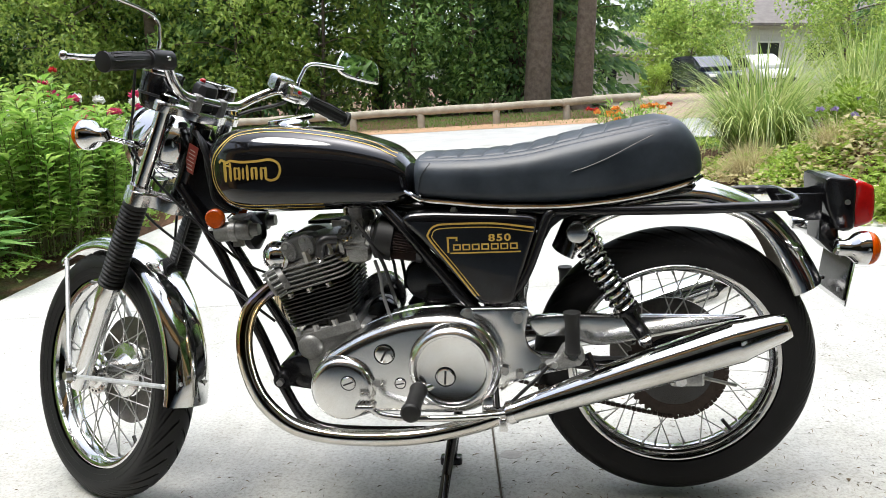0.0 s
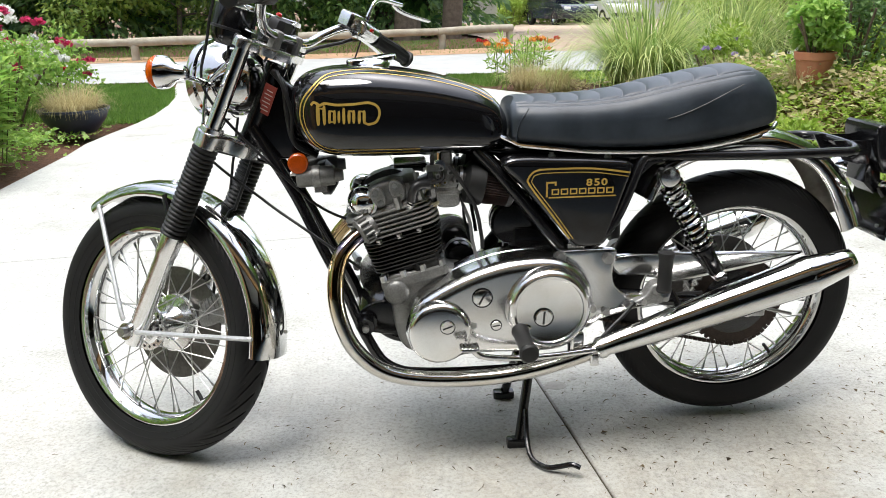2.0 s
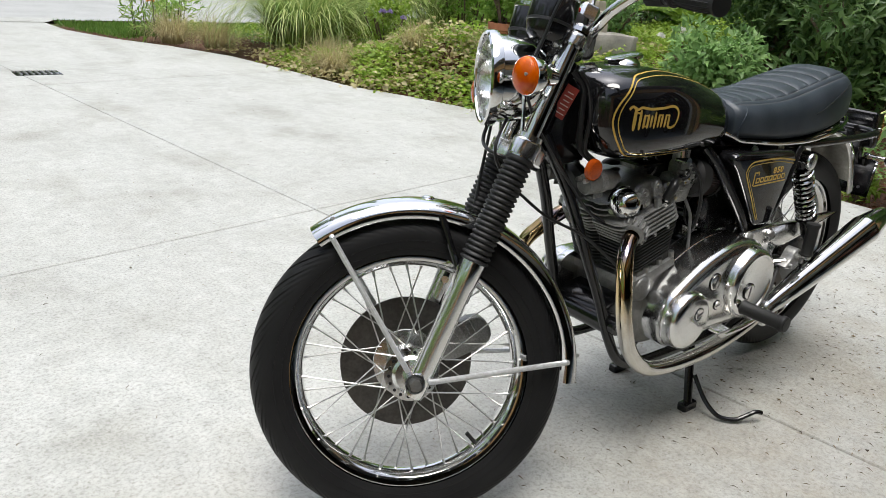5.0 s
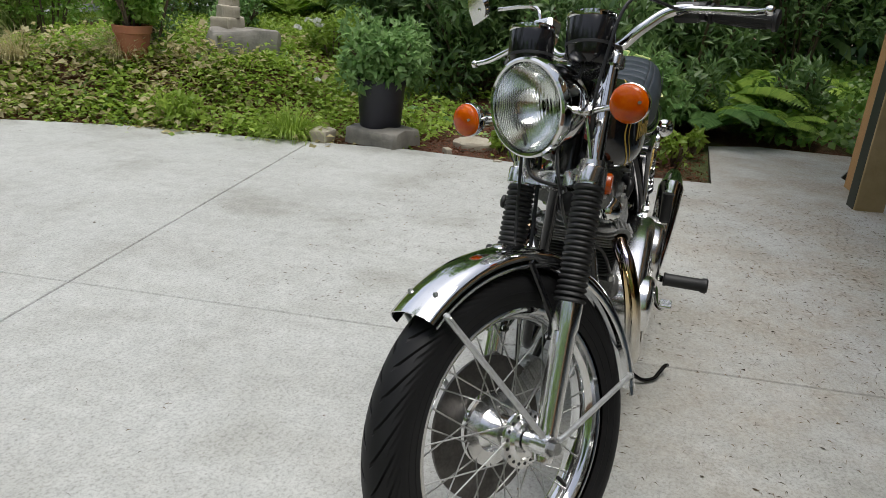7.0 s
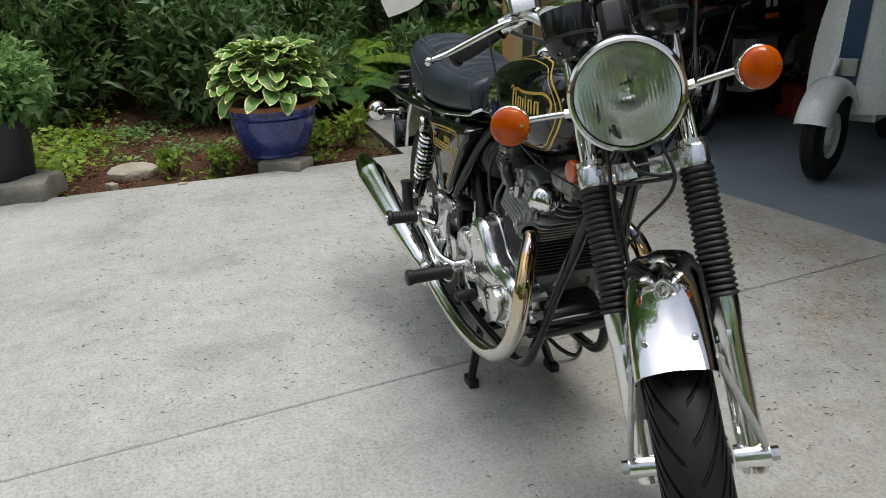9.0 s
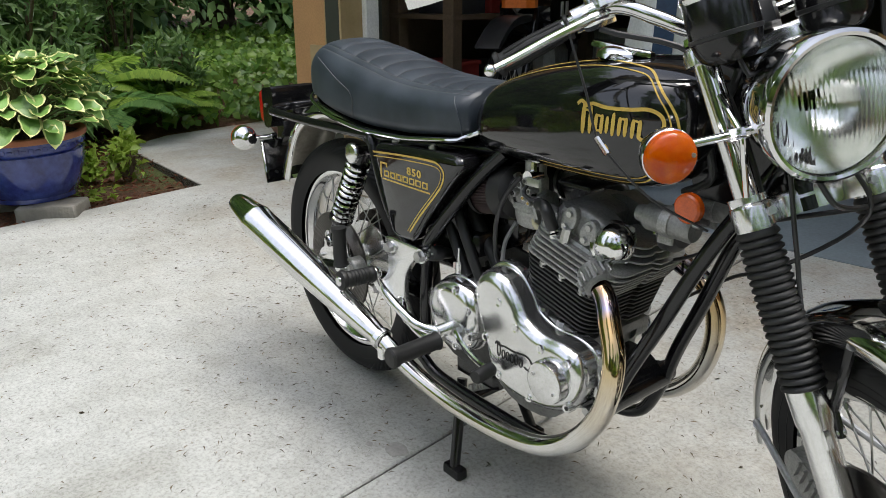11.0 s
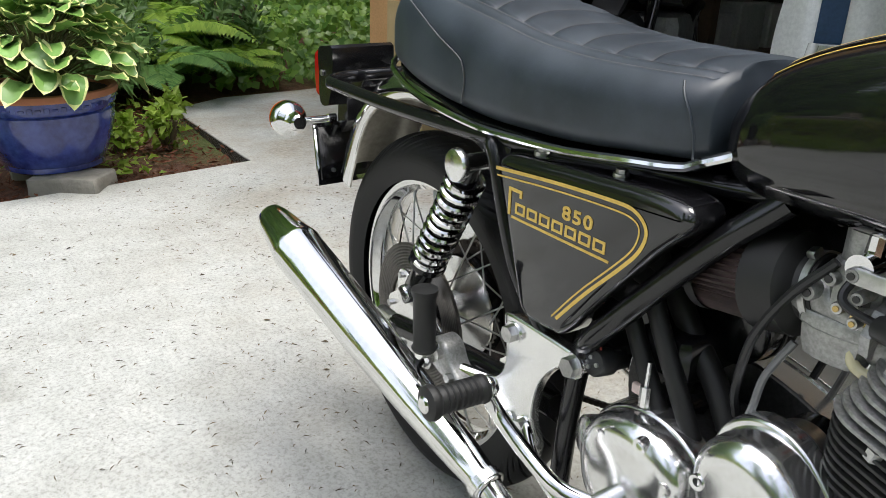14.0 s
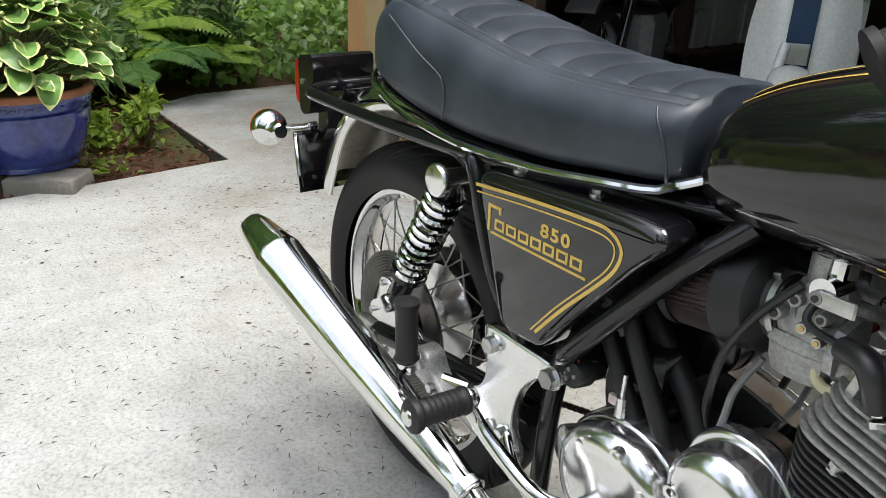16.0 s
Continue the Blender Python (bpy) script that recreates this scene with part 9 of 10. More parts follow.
def tree(name, label, x, y, h, trunk_r, crown, n, size, material, seed, group="", clear=0.35, tilt=True, aspect=0.5):
    rng = np.random.default_rng(seed)
    m = Matrix.Translation((x, y, land(x, y) - 0.1))
    ob = thing(name, label, "tree", m @ UP_TREES if tilt else m, group)
    top = Vector((rng.uniform(-0.3, 0.3), rng.uniform(-0.3, 0.3), h))
    part("trunk", Geo().tube([(0, 0, 0), (0.05, 0.0, 0.4), top * 0.5 + Vector((0.1, 0.05, 0)), top], lambda u: trunk_r * (1.25 - 0.25 * min(1, u * 12)) * (1 - 0.85 * u), 16, 6), BARK, ob)
    limbs, lumps = Geo(), []
    for k in range(int(14 + crown * 3)):
        t = clear + (1 - clear) * (k + 0.5) / (14 + crown * 3)
        a = 2.4 * k + rng.uniform(-0.5, 0.5)
        r = crown * (1 - 0.65 * abs(t - 0.55) / 0.55) * rng.uniform(0.6, 1.1)
        p = top * t
        q = p + Vector((r * math.cos(a), r * math.sin(a), r * rng.uniform(0.0, 0.35)))
        limbs.tube([p, (p + q) / 2 + Vector((0, 0, 0.1 * r)), q], lambda u: trunk_r * 0.3 * (1 - t * 0.7) * (1 - 0.85 * u) + 0.008, 6, 3)
        lumps.append((q.x, q.y, q.z, crown * rng.uniform(0.22, 0.36)))
        lumps.append(((q.x + p.x) / 2, (q.y + p.y) / 2, (q.z + p.z) / 2 - 0.1 * crown, crown * rng.uniform(0.16, 0.28)))
    part("branchwork", limbs, BARK, ob, kind="stuff")
    part("crown", leaf_crown("crown", rng, lumps, n, size, aspect, material, 0.1, 0.2, 0.35), None, ob)
    return ob


for x, y, r in ((0.36, 18.0, 0.47), (1.5, 18.3, 0.36), (-9.6, 17.6, 0.26), (-13.2, 18.5, 0.28)):
    t = tree("tall_tree", "tall conifer trunk with bare bark low down", x, y, 22, r, 3.2, 5200, 0.3, G_CONIFER, int(600 + x * 7), "tall trees", 0.3, aspect=0.35)
kinds = [tree("woodland_tree", "leafy dark green woodland tree", -3.0, 18.6, 8.5, 0.13, 2.5, 9500, 0.17, G_WOOD, 620, "woodland", 0.06),
         tree("woodland_tree", "leafy lighter green vine maple", -5.2, 17.9, 6.0, 0.09, 2.3, 8500, 0.16, G_WOOD_LIGHT, 621, "woodland", 0.1),
         conifer("dense dark green hemlock at the wood's edge", -7.4, 18.6, 10.0, 2.4, 9500, 622, G_CONIFER, "woodland conifers"),
         tree("woodland_tree", "leafy dark green woodland tree", -1.4, 19.0, 7.5, 0.12, 2.4, 9500, 0.17, G_WOOD, 623, "woodland", 0.04)]
rng = np.random.default_rng(630)
spots = [(-9.2, 18.8, 0), (-11.2, 18.2, 1), (-12.4, 19.6, 2), (-14.5, 18.6, 0), (-16.5, 19.5, 3), (-18.8, 19, 2), (-0.2, 20.3, 2), (0.9, 21.2, 3), (1.2, 23.2, 2), (-4.2, 20.8, 2), (-6.3, 20.6, 3), (-8.6, 21.2, 0), (-10.6, 21.4, 2), (-2.0, 21.8, 0), (-13.2, 22, 3), (-16, 22.5, 2), (-19.5, 22.5, 0), (-22, 20, 2),
         (-26, 22, 2), (-30, 20, 0), (-11, 16.4, 1), (-15.5, 16.8, 1), (-7.0, 16.9, 1)]
for x, y, k in spots:
    s = rng.uniform(0.85, 1.25) * (0.75 if y < 17 else 1)
    src = kinds[k]
    copy_thing(src, Matrix.Translation((x, y, land(x, y) - 0.1)) @ UP_TREES @ Matrix.Rotation(rng.uniform(0, 6.28), 4, 'Z') @ Matrix.Scale(s, 4))
# trees on the other sides of the drive, seen only in the bright metal
for x, y, k, s in ((-9, 5, 0, 0.8), (-11, 8, 2, 1.0), (-8.5, 1.5, 3, 0.8), (-12, -2, 2, 1.1), (-10, -6, 0, 1.0), (8.5, 10.5, 1, 0.8), (12, 12, 0, 1.0), (15, 9, 3, 1.1), (16, 15, 2, 1.1), (9.8, -1.4, 0, 1.4), (9.0, 1.9, 3, 1.5), (8.9, 4.6, 0, 1.3), (11.2, 0.4, 2, 1.4), (11.6, 4.4, 2, 1.4), (9.2, -4.2, 3, 1.4), (12.0, -3.2, 2, 1.3)):
    copy_thing(kinds[k], Matrix.Translation((x, y, land(x, y) - 0.1)) @ Matrix.Rotation(x, 4, 'Z') @ Matrix.Scale(s, 4))
# shrubs out of view, added to darken what the chrome reflects
for i, (x, y, r) in enumerate(((-4.6, 0.4, 0.8), (-5.0, -1.2, 0.9), (-4.8, -2.8, 0.9), (-6.2, -0.4, 1.1), (-6.4, -2.4, 1.1))):
    shrub("reflected_filler_shrub", "unseen rounded dark green shrub added for the chrome's reflections", x, y, r, 1.0, 1500, 0.1, 0.5, G_PHLOX, 670 + i, group="bed shrubs")
# light maple and shrubs before the houses
tree("garden_maple", "spreading yellow-green garden maple", 8.4, 41, 4.4, 0.12, 3.0, 11000, 0.22, G_WOOD_LIGHT, 650, "", 0.14)
tree("garden_maple", "spreading yellow-green garden maple", 15.5, 39, 6.5, 0.14, 3.0, 8000, 0.22, G_WOOD_LIGHT, 651, "", 0.16)
for i, (x, y, r) in enumerate(((5.6, 34.5, 0.7), (6.6, 38, 0.9), (13.5, 30, 1.0), (12.5, 22, 0.9), (14.0, 24, 1.2))):
    shrub("far_shrub", "rounded olive green shrub beside the yard", x, y, r, 0.85, 2200, 0.12, 0.5, G_LIME, 655 + i, group="far shrubs")
for i, (x, y, k, s) in enumerate(((-1.5, 44, 2, 1.3), (9, 54, 0, 1.5), (20, 44, 2, 1.4), (26, 38, 3, 1.5), (9, 56, 2, 1.6), (1, 48, 2, 1.5), (32, 30, 0, 1.6), (22, 24, 2, 1.1), (20, 17, 3, 1.0))):
    copy_thing(kinds[k], Matrix.Translation((x, y, land(x, y) - 0.1)) @ UP_TREES @ Matrix.Rotation(i * 1.0, 4, 'Z') @ Matrix.Scale(s, 4))

SIDING = mat("pale_siding", (0.62, 0.63, 0.64), (0.55, 0.56, 0.57), scale=2, fine=30, rough=0.7)
ROOFING = mat("roof_shingle", (0.12, 0.11, 0.105), (0.18, 0.165, 0.155), scale=3, fine=60, rough=0.9)
WINDOW = mat("window_glass", (0.03, 0.035, 0.04), rough=0.06, fine_mix=0)
WHITE_TRIM = mat("white_trim", (0.75, 0.75, 0.73), (0.68, 0.68, 0.66), scale=12, fine=90, rough=0.55, bump=0.06, dist=0.001)


def house(label, x, y, turn, w, d, h):
    ob = thing("house", label, "house", Matrix.Translation((x, y, land(x, y) - 0.1)) @ UP_TREES @ Matrix.Rotation(radians(turn), 4, 'Z'), "far houses")
    wall = part("wall", Geo().box((0, 0, h / 2), (w, d, h), Matrix(), 0.02), SIDING, ob, "pale lapped siding")
    for k in range(int(h / 0.2)):
        part("siding_board", Geo().box((0, -d / 2 - 0.006, 0.1 + 0.2 * k), (w, 0.02, 0.185), Matrix(), 0.004), SIDING, wall, smooth=False)
    rf = Geo().add([(-w / 2 - 0.4, -d / 2 - 0.5, h - 0.05), (w / 2 + 0.4, -d / 2 - 0.5, h - 0.05), (w / 2 + 0.4, 0, h + d * 0.22), (-w / 2 - 0.4, 0, h + d * 0.22), (-w / 2 - 0.4, d / 2 + 0.5, h - 0.05), (w / 2 + 0.4, d / 2 + 0.5, h - 0.05),
                    (-w / 2 - 0.4, -d / 2 - 0.5, h - 0.2), (w / 2 + 0.4, -d / 2 - 0.5, h - 0.2), (-w / 2 - 0.4, d / 2 + 0.5, h - 0.2), (w / 2 + 0.4, d / 2 + 0.5, h - 0.2)],
                   [(0, 1, 2, 3), (3, 2, 5, 4), (0, 6, 7, 1), (4, 5, 9, 8), (0, 3, 4, 8, 6), (1, 7, 9, 5, 2), (6, 8, 9, 7)])
    part("roof", rf, ROOFING, ob, "dark shingled gable roof", smooth=False)
    for k in range(int(w / 2.6)):
        cx = -w / 2 + 1.5 + 2.6 * k
        win = part("window", Geo().box((cx, -d / 2 - 0.03, h * 0.55), (1.3, 0.06, 1.15), Matrix(), 0.01), WHITE_TRIM, ob, "white-framed window")
        for s in (-1, 1):
            part("pane", Geo().box((cx + s * 0.3, -d / 2 - 0.062, h * 0.55), (0.52, 0.012, 0.98), Matrix(), 0), WINDOW, win, smooth=False)


house("pale sided house behind the maple and shrubs", 3.6, 48, 6, 7, 6, 2.6)
house("pale sided house half hidden by garden trees", 15.5, 49, -8, 11, 8, 3.6)
CAR_DARK = mat("navy_car_paint", (0.012, 0.018, 0.035), (0.016, 0.022, 0.04), rough=0.12, coat=0.8, fine_mix=0.05)
CAR_WHITE = mat("white_car_paint", (0.72, 0.72, 0.72), (0.68, 0.68, 0.68), rough=0.15, coat=0.8, fine_mix=0.05)
CAR_RED = mat("red_car_paint", (0.3, 0.02, 0.02), (0.25, 0.02, 0.02), rough=0.15, coat=0.8, fine_mix=0.05)


def car(label, x, y, turn, paint):
    """An estate car or off-roader: body, cabin, panes, wheels, lamps; its front points to -x."""
    ob = thing("parked_car", label, "car", pose(x, y, land(x, y) + 0.01, 0, 0, turn), "parked cars")
    low = rounded([(-2.25, 0.42), (-2.28, 0.7), (-2.1, 0.92), (-1.25, 1.03), (0.0, 1.06), (2.15, 1.06), (2.25, 0.9), (2.28, 0.45), (2.0, 0.33), (-2.0, 0.33)], 3)
    part("body", Geo().prism(low, 1.82, Matrix.Translation((0, 0.91, 0)) @ LEFT, 0.1, steps=4), paint, ob)
    cab = rounded([(-1.2, 1.0), (-0.55, 1.62), (0.2, 1.72), (1.6, 1.7), (2.05, 1.5), (2.2, 1.0)], 3)
    part("cabin", Geo().prism(cab, 1.56, Matrix.Translation((0, 0.78, 0)) @ LEFT, 0.12, steps=4), paint, ob)
    for s in (-1, 1):
        for o in ([(-0.95, 1.1), (-0.5, 1.55), (0.15, 1.6), (0.15, 1.1)], [(0.23, 1.1), (0.23, 1.6), (1.05, 1.6), (1.1, 1.1)], [(1.2, 1.1), (1.15, 1.6), (1.6, 1.58), (1.95, 1.12)]):
            part("side_window", Geo().prism(o, 0.02, side(s, 0.772), 0.004), WINDOW, ob, smooth=False)
        part("headlight", Geo().box((-2.2, s * 0.66, 0.78), (0.14, 0.36, 0.16), Matrix(), 0.04), WHITE_TRIM, ob)
        for wx in (-1.4, 1.38):
            wh = part("wheel", Geo().lathe([(0.2, -0.1), (0.33, -0.11), (0.36, -0.08), (0.36, 0.08), (0.33, 0.11), (0.2, 0.1)], Matrix.Translation((wx, s * 0.82, 0.36)) @ YAXIS, 28), TYRE, ob)
            part("rim", Geo().lathe([(0.0001, 0.06), (0.06, 0.07), (0.19, 0.09), (0.21, 0.1)], Matrix.Translation((wx, s * 0.82, 0.36)) @ (LEFT if s < 0 else RIGHT), 20), POLISHED, wh)
    part("windscreen", Geo().add([(-1.17, -0.7, 1.06), (-1.17, 0.7, 1.06), (-0.6, 0.66, 1.58), (-0.6, -0.66, 1.58)], [(0, 1, 2, 3)]), WINDOW, ob, smooth=False)
    part("bumper", Geo().box((-2.26, 0, 0.45), (0.16, 1.75, 0.2), Matrix(), 0.05), BLACK_PLASTIC, ob)


car("dark blue off-roader parked across the yard", 8.3, 36, 103, CAR_DARK)
car("white car parked behind the off-roader", 11.4, 39.0, 103, CAR_WHITE)
car("silver-white car parked in the next yard", 17.8, 22.5, 12, CAR_WHITE)
car("dark red car parked in the next yard", 20.5, 20.5, 14, CAR_RED)


# ---- garage: the drive ends at its open door ----
GDIR = Vector((-0.9885, -0.151, 0))
GIN = Vector((0.151, -0.9885, 0))
GM = Matrix(((GDIR.x, GIN.x, 0, 2.86), (GDIR.y, GIN.y, 0, -1.5), (0, 0, 1, 0), (0, 0, 0, 1)))    # x along the door, y inwards
GM = GM @ Matrix.Rotation(radians(-1.5), 4, 'X')
STUCCO = mat("ochre_wall", (0.5, 0.28, 0.12), (0.43, 0.24, 0.1), scale=3, fine=90, rough=0.8, bump=0.15, dist=0.003)
TIMBER = mat("mossy_timber", (0.3, 0.22, 0.1), (0.42, 0.31, 0.16), scale=5, fine=60, rough=0.85, bump=0.4, dist=0.004)
DARK_TRIM = mat("dark_green_trim", (0.028, 0.032, 0.022), (0.04, 0.042, 0.03), scale=6, fine=80, rough=0.6)
GFLOOR = mat("painted_floor", (0.2, 0.24, 0.265), (0.16, 0.19, 0.21), scale=2.5, fine=60, rough=0.35, rough2=0.55, bump=0.1, dist=0.002)
# plywood and ceiling colours are darkened to carry the garage's inner shade
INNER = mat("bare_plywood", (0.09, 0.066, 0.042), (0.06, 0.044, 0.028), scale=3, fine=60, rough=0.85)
CEIL = mat("shaded_ceiling_board", (0.14, 0.13, 0.12), (0.1, 0.095, 0.085), scale=3, rough=0.9)


def gbox(name, label, c, s, material, kind="structure", bevel=0.004, cat_="wall"):
    return thing(name, label, cat_, GM, kind=kind, geo=Geo().box(c, s, Matrix(), bevel), material=material)


fl = Geo().box((2.9, 3.15, -0.06), (6.8, 6.3, 0.12), Matrix(), 0.0)
ob = thing("garage_floor", "blue-grey painted concrete garage floor", "floor", Matrix(((GDIR.x, GIN.x, 0, 2.86), (GDIR.y, GIN.y, 0, -1.5), (0, 0, 1, 0), (0, 0, 0, 1))), kind="structure", geo=fl, material=GFLOOR)
gbox("wall_front", "ochre rendered wall beside the garage door", (-0.44, 0.0, 1.35), (0.42, 0.2, 2.72), STUCCO)
gbox("wall_head", "ochre rendered wall above the garage door", (2.6, 0.0, 2.5), (5.6, 0.2, 0.6), STUCCO)
gbox("wall_front_far", "ochre rendered wall at the door's other side", (5.95, 0.0, 1.35), (0.9, 0.2, 2.72), STUCCO)
gbox("wall_side", "ochre rendered house side wall", (-0.54, 3.3, 1.35), (0.2, 6.38, 2.72), STUCCO)
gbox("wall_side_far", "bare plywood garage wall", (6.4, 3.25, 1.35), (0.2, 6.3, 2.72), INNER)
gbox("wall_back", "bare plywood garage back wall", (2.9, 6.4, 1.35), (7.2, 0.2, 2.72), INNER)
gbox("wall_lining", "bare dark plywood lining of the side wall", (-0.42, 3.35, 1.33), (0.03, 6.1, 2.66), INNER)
# roof out of view; its overhang is added to darken the concrete below
gbox("roof", "dark shingled roof with deep eaves", (2.9, 3.15, 2.96), (9.0, 7.4, 0.12), ROOFING, cat_="roof")
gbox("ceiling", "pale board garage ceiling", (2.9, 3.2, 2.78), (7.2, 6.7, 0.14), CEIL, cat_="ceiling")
thing("timber_post", "mossy yellow-brown timber post at the garage door", "post", GM @ Matrix.Rotation(radians(1.2), 4, 'Y'), geo=Geo().box((-0.2, -0.15, 1.1), (0.1, 0.09, 2.25), Matrix(), 0.012), material=TIMBER)
thing("timber_board", "short mossy board on the ochre wall", "board", GM, geo=Geo().box((-0.36, -0.115, 0.34), (0.2, 0.03, 0.7), Matrix(), 0.005), material=TIMBER)
gbox("trim_dark", "dark green garage door casing", (-0.1, -0.07, 1.1), (0.12, 0.34, 2.24), DARK_TRIM, cat_="trim")
gbox("trim_jamb", "yellow-brown timber lining of the door jamb", (-0.032, -0.155, 1.1), (0.016, 0.168, 2.24), TIMBER, cat_="trim")
gbox("trim_white", "white painted door stop strip", (-0.015, -0.02, 1.1), (0.045, 0.1, 2.24), WHITE_TRIM, cat_="trim")
door = thing("garage_door", "white sectional garage door raised under the ceiling", "garage door", GM, geo=Geo().box((2.7, 1.6, 2.45), (5.2, 2.3, 0.05), Matrix(), 0.01), material=WHITE_TRIM)
# shelving along the side wall
shelf = thing("shelf_unit", "rough timber shelving loaded with boxes", "shelf", GM)
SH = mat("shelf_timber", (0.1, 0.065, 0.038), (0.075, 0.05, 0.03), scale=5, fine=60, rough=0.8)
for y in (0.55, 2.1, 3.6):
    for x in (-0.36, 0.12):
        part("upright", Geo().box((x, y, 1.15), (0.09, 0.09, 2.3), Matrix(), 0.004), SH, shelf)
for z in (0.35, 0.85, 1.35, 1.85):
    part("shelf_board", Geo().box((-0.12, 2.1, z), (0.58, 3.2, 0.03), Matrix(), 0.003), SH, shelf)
rng = np.random.default_rng(700)
box_mats = [mat("box_" + n, c, rough=0.7) for n, c in (("card", (0.3, 0.2, 0.11)), ("grey", (0.12, 0.12, 0.12)), ("red", (0.32, 0.03, 0.025)), ("white", (0.45, 0.45, 0.43)), ("dark", (0.03, 0.03, 0.035)))]
for z in (0.365, 0.865, 1.365, 1.865):
    y = 0.65
    while y < 3.5:
        w_, h_, k = rng.uniform(0.16, 0.42), rng.uniform(0.12, 0.36), int(rng.integers(0, 5))
        bx = thing("storage_box", ("brown cardboard box on the garage shelf", "grey plastic crate on the garage shelf", "red tool box on the garage shelf", "white carton on the garage shelf", "black case on the garage shelf")[k], "box", GM, "shelf boxes", geo=Geo().box((-0.1, y + w_ / 2, z + h_ / 2), (0.36, w_, h_), Matrix(), 0.012), material=box_mats[k])
        part("lid", Geo().box((-0.1, y + w_ / 2, z + h_ + 0.008), (0.38, w_ * 1.04, 0.024), GM.inverted() @ GM, 0.006), box_mats[k], bx)
        y += w_ + rng.uniform(0.03, 0.15)
can = thing("fuel_can", "red metal fuel can on the garage floor", "fuel can", GM @ pose(0.2, 1.9, 0.0), geo=Geo().box((0, 0, 0.15), (0.2, 0.14, 0.26), Matrix(), 0.03), material=box_mats[2])
part("handle", Geo().tube([(-0.07, 0, 0.3), (-0.05, 0, 0.35), (0.05, 0, 0.35), (0.07, 0, 0.3)], 0.01, 8, 4), BLACK_FRAME, can)
part("spout", Geo().tube([(0.08, 0, 0.29), (0.11, 0, 0.35)], 0.014, 10, 0), BLACK_FRAME, can)

# trail bike in the shade, its front wheel towards the door
ORANGE = mat("orange_plastic", (0.7, 0.16, 0.015), (0.6, 0.13, 0.012), scale=8, rough=0.35)
WHITE_BODY = mat("white_enamel", (0.74, 0.74, 0.71), (0.68, 0.68, 0.66), scale=6, fine=60, rough=0.15, coat=0.5)
BLUE_STRIPE = mat("blue_stripe", (0.02, 0.05, 0.11), rough=0.2)
trail = thing("trail_bike", "black and orange trail bike parked in the garage", "motorcycle", pose(2.5, -2.25, 0.005, 0, 0, 115))
# local: front towards +x
for wx, r in ((0.0, 0.34), (-1.4, 0.33)):
    wh = part("wheel", Geo().lathe([(r - 0.06, -0.035), (r - 0.02, -0.045), (r, -0.025), (r, 0.025), (r - 0.02, 0.045), (r - 0.06, 0.035), (r - 0.06, -0.035)], Matrix.Translation((wx, 0, r)) @ YAXIS, 40), TYRE, trail)
    part("rim", Geo().lathe([(r - 0.06, -0.022), (r - 0.075, -0.018), (r - 0.075, 0.018), (r - 0.06, 0.022)], Matrix.Translation((wx, 0, r)) @ YAXIS, 40), STEEL, wh)
    part("hub", Geo().tube([(wx, -0.06, r), (wx, 0.06, r)], 0.04, 16, 0), STEEL, wh)
    for k in range(24):
        a = 2 * math.pi * k / 24
        part("spoke", Geo().tube([(wx + 0.03 * math.cos(a + 0.4), 0.035 * (-1) ** k, r + 0.03 * math.sin(a + 0.4)), (wx + (r - 0.07) * math.cos(a), 0, r + (r - 0.07) * math.sin(a))], 0.002, 5, 0), STEEL, wh)
for s in (-1, 1):
    part("fork_leg", Geo().tube([(0.0, s * 0.09, 0.34), (-0.38, s * 0.09, 1.05)], 0.026, 14, 0), BLACK_FRAME, trail)
part("front_fender", Geo().prism(rounded([(0.32, 0.7), (0.1, 0.82), (-0.15, 0.84), (-0.2, 0.8), (0.1, 0.78), (0.3, 0.68)], 3), 0.16, Matrix.Translation((0, 0.08, 0)) @ LEFT, 0.02), BLACK_PLASTIC, trail)
part("headlight_cowl", Geo().box((-0.2, 0, 1.0), (0.14, 0.22, 0.24), Matrix(), 0.04), ORANGE, trail)
part("headlight", Geo().lathe([(0.0001, 0.02), (0.05, 0.015), (0.06, 0)], axis_to((-0.13, 0, 1.0), (1, 0, 1.0)), 20), POLISHED, trail)
part("tank_shroud", Geo().prism(rounded([(-0.3, 0.95), (-0.75, 1.0), (-0.8, 0.85), (-0.5, 0.68), (-0.3, 0.75)], 3), 0.36, Matrix.Translation((0, 0.18, 0)) @ LEFT, 0.05), BLACK_PAINT, trail)
for k in range(2):
    part("lettering_bar", Geo().box((-0.5 - 0.1 * k, 0.182, 0.86), (0.05, 0.004, 0.09), Matrix(), 0), WHITE_BODY, trail, smooth=False)
    part("flash_bar", Geo().box((-0.62 + 0.1 * k, 0.182, 0.76), (0.09, 0.004, 0.03), Matrix(), 0), ORANGE, trail, smooth=False)
part("seat", Geo().prism(rounded([(-0.7, 0.98), (-1.1, 0.92), (-1.55, 0.96), (-1.6, 0.9), (-1.1, 0.82), (-0.75, 0.85)], 3), 0.24, Matrix.Translation((0, 0.12, 0)) @ LEFT, 0.04), VINYL, trail)
part("engine", Geo().box((-0.65, 0, 0.45), (0.4, 0.28, 0.36), Matrix(), 0.06), CAST, trail)
part("frame_loop", Geo().tube([(-0.36, 0, 0.95), (-0.42, 0, 0.4), (-0.6, 0, 0.25), (-0.95, 0, 0.3), (-1.4, 0, 0.34)], 0.022, 12, 5), BLACK_FRAME, trail)
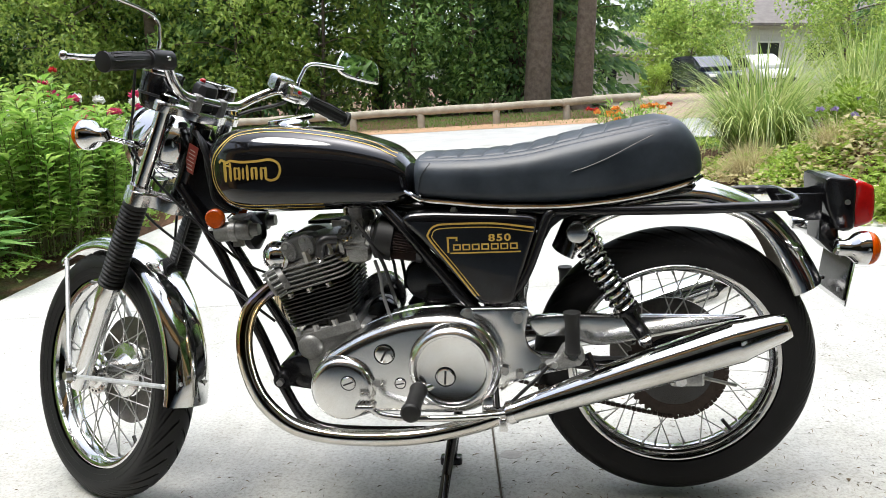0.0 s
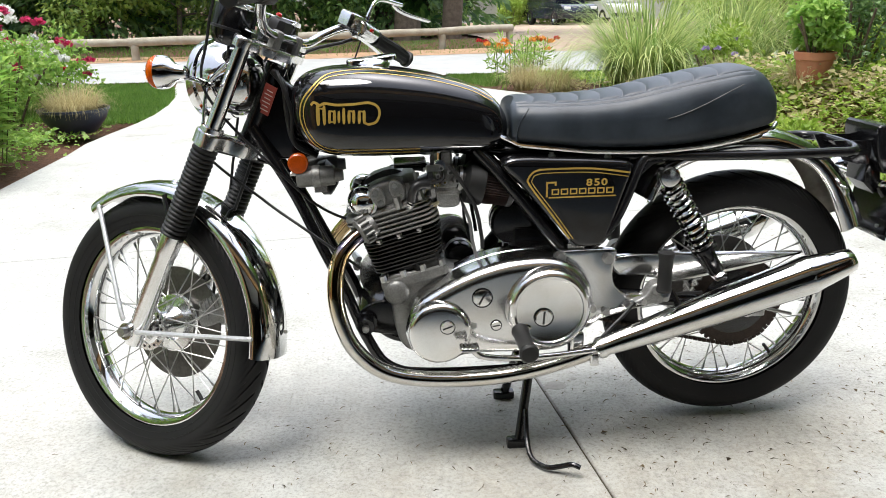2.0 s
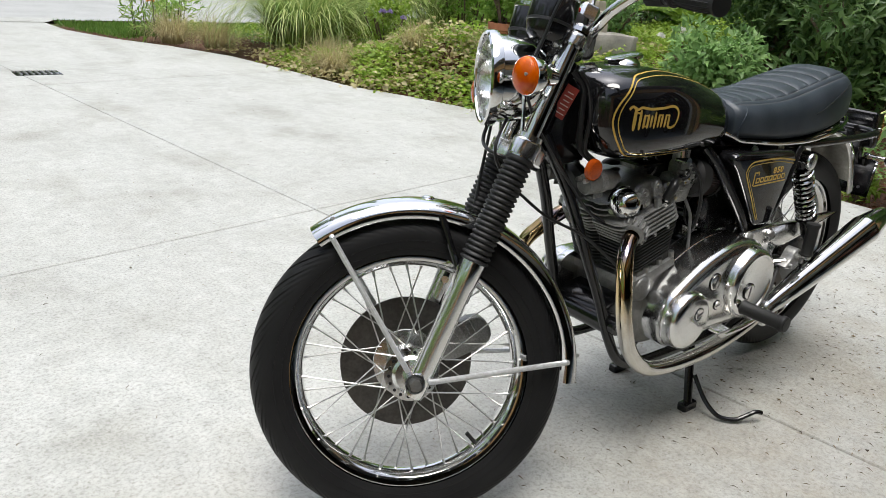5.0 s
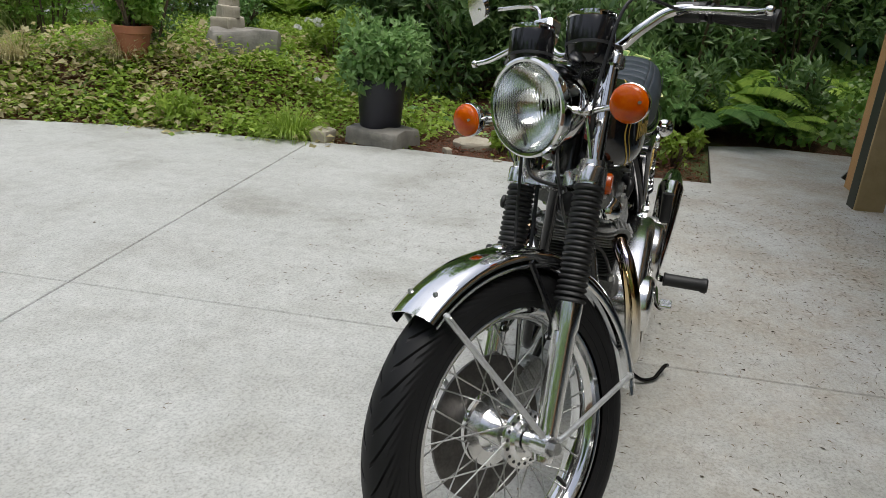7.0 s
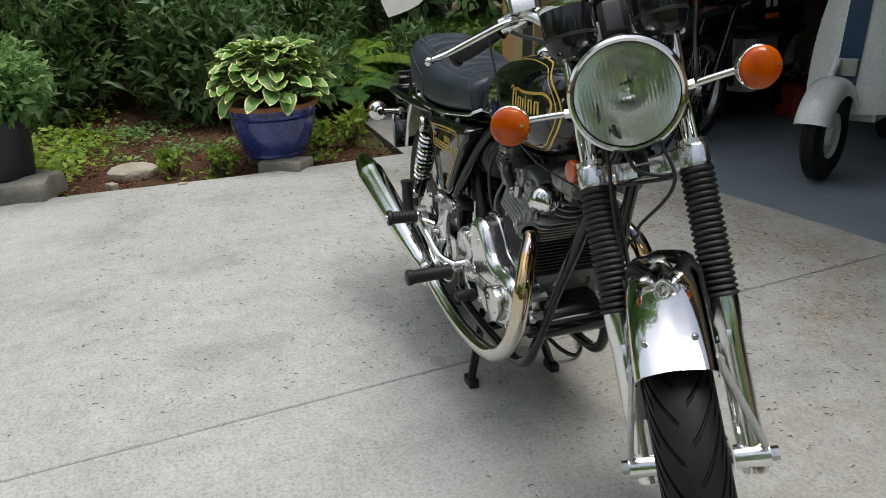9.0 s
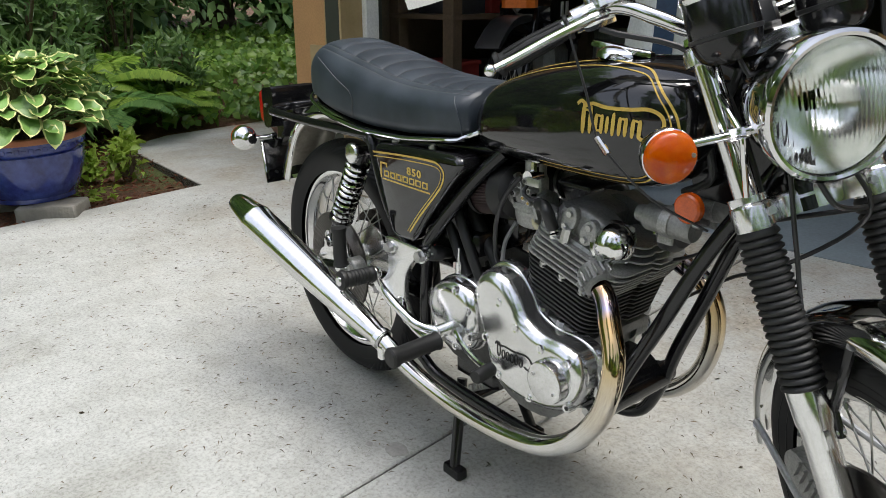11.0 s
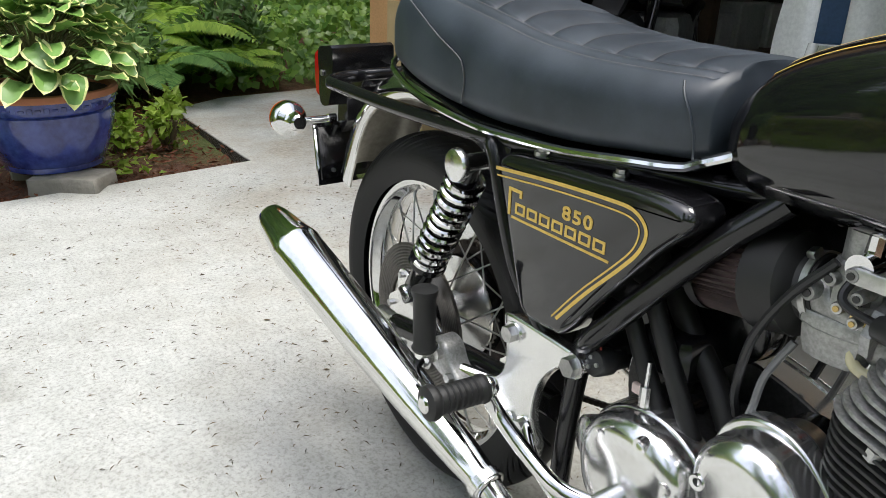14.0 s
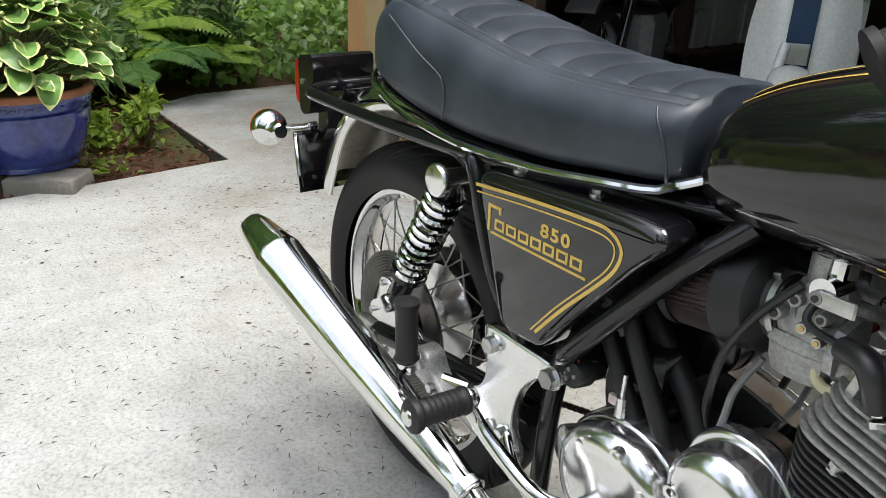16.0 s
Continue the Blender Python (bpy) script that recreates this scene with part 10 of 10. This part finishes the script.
part("tail_fender", Geo().prism(rounded([(-1.5, 0.9), (-1.85, 0.98), (-1.86, 0.95), (-1.5, 0.82)], 3), 0.16, Matrix.Translation((0, 0.08, 0)) @ LEFT, 0.02), ORANGE, trail)
part("handlebar", Geo().tube([(-0.55, -0.4, 1.12), (-0.45, -0.2, 1.12), (-0.4, 0, 1.06), (-0.45, 0.2, 1.12), (-0.55, 0.4, 1.12)], 0.012, 10, 5), BLACK_FRAME, trail)

# white scooter
sc = thing("scooter", "white vintage scooter with a blue stripe in the garage", "scooter", pose(1.46, -2.32, 0.005, 0, 0, 118))
for wx in (0.0, -1.2):
    wh = part("wheel", Geo().lathe([(0.12, -0.04), (0.2, -0.05), (0.235, -0.028), (0.235, 0.028), (0.2, 0.05), (0.12, 0.04)], Matrix.Translation((wx, 0, 0.235)) @ YAXIS, 36), TYRE, sc)
    part("rim", Geo().lathe([(0.0001, -0.045), (0.04, -0.045), (0.06, -0.02), (0.11, -0.02), (0.135, -0.04), (0.135, 0.04), (0.11, 0.02), (0.06, 0.02), (0.04, 0.045), (0.0001, 0.045)], Matrix.Translation((wx, 0, 0.235)) @ YAXIS, 28), WHITE_BODY, wh)
part("front_fender", guard_geo([(Vector((0.29 * math.cos(a), 0, 0.235 + 0.3 * math.sin(a))), Vector((math.cos(a), 0, math.sin(a)))) for a in (radians(20 + 130 * k / 16) for k in range(17))], 0.085, 0.09), WHITE_BODY, sc)
part("fork_link", Geo().tube([(0.0, -0.075, 0.235), (-0.1, -0.075, 0.4), (-0.2, -0.05, 0.6)], 0.022, 12, 4), WHITE_BODY, sc)
sh_rings = []
for k in range(15):
    t = k / 14
    z, x0 = 0.32 + 0.8 * t, -0.18 - 0.16 * t
    hw = 0.13 + 0.12 * math.sin(math.pi * min(1, 0.25 + 0.62 * t)) - 0.05 * t
    sh_rings.append([(x0 - 0.5 * (y * hw) ** 2 / 0.25 - dx, y * hw, z) for y, dx in [(-1 + 2 * i / 14, 0) for i in range(15)] + [(1 - 2 * i / 14, 0.05) for i in range(15)]])
shield = part("leg_shield", Geo().rings(sh_rings), WHITE_BODY, sc, "white enamelled leg shield")
st = Geo()
for k in range(14):
    t0, t1 = k / 14, (k + 1) / 14
    st.add([(-0.176 - 0.16 * t0, -0.055, 0.32 + 0.8 * t0), (-0.176 - 0.16 * t0, 0.055, 0.32 + 0.8 * t0), (-0.176 - 0.16 * t1, 0.055, 0.32 + 0.8 * t1), (-0.176 - 0.16 * t1, -0.055, 0.32 + 0.8 * t1)], [(0, 1, 2, 3)])
part("blue_band", st, BLUE_STRIPE, shield, "dark blue centre stripe", smooth=False)
part("horn_grille", Geo().box((-0.215, 0, 0.56), (0.02, 0.1, 0.09), Matrix(), 0.004), STEEL, shield)
part("headset", Geo().box((-0.38, 0, 1.17), (0.16, 0.22, 0.14), Matrix(), 0.05), WHITE_BODY, sc)
part("headlamp", Geo().lathe([(0.0001, 0.02), (0.06, 0.012), (0.07, 0)], axis_to((-0.3, 0, 1.17), (1, 0, 1.17)), 24), CHROME, sc)
part("handlebar", Geo().tube([(-0.5, -0.36, 1.16), (-0.4, 0, 1.17), (-0.5, 0.36, 1.16)], 0.016, 10, 5), CHROME, sc)
part("floorboard", Geo().box((-0.55, 0, 0.3), (0.6, 0.32, 0.05), Matrix(), 0.015), WHITE_BODY, sc)
part("rear_body", Geo().prism(rounded([(-0.75, 0.3), (-0.8, 0.68), (-1.0, 0.76), (-1.35, 0.68), (-1.5, 0.42), (-1.3, 0.3)], 3), 0.5, Matrix.Translation((0, 0.25, 0)) @ LEFT, 0.1, steps=4), WHITE_BODY, sc)
part("saddle", Geo().prism(rounded([(-0.78, 0.74), (-0.85, 0.84), (-1.3, 0.82), (-1.4, 0.76), (-1.3, 0.72)], 3), 0.26, Matrix.Translation((0, 0.13, 0)) @ LEFT, 0.04), VINYL, sc)
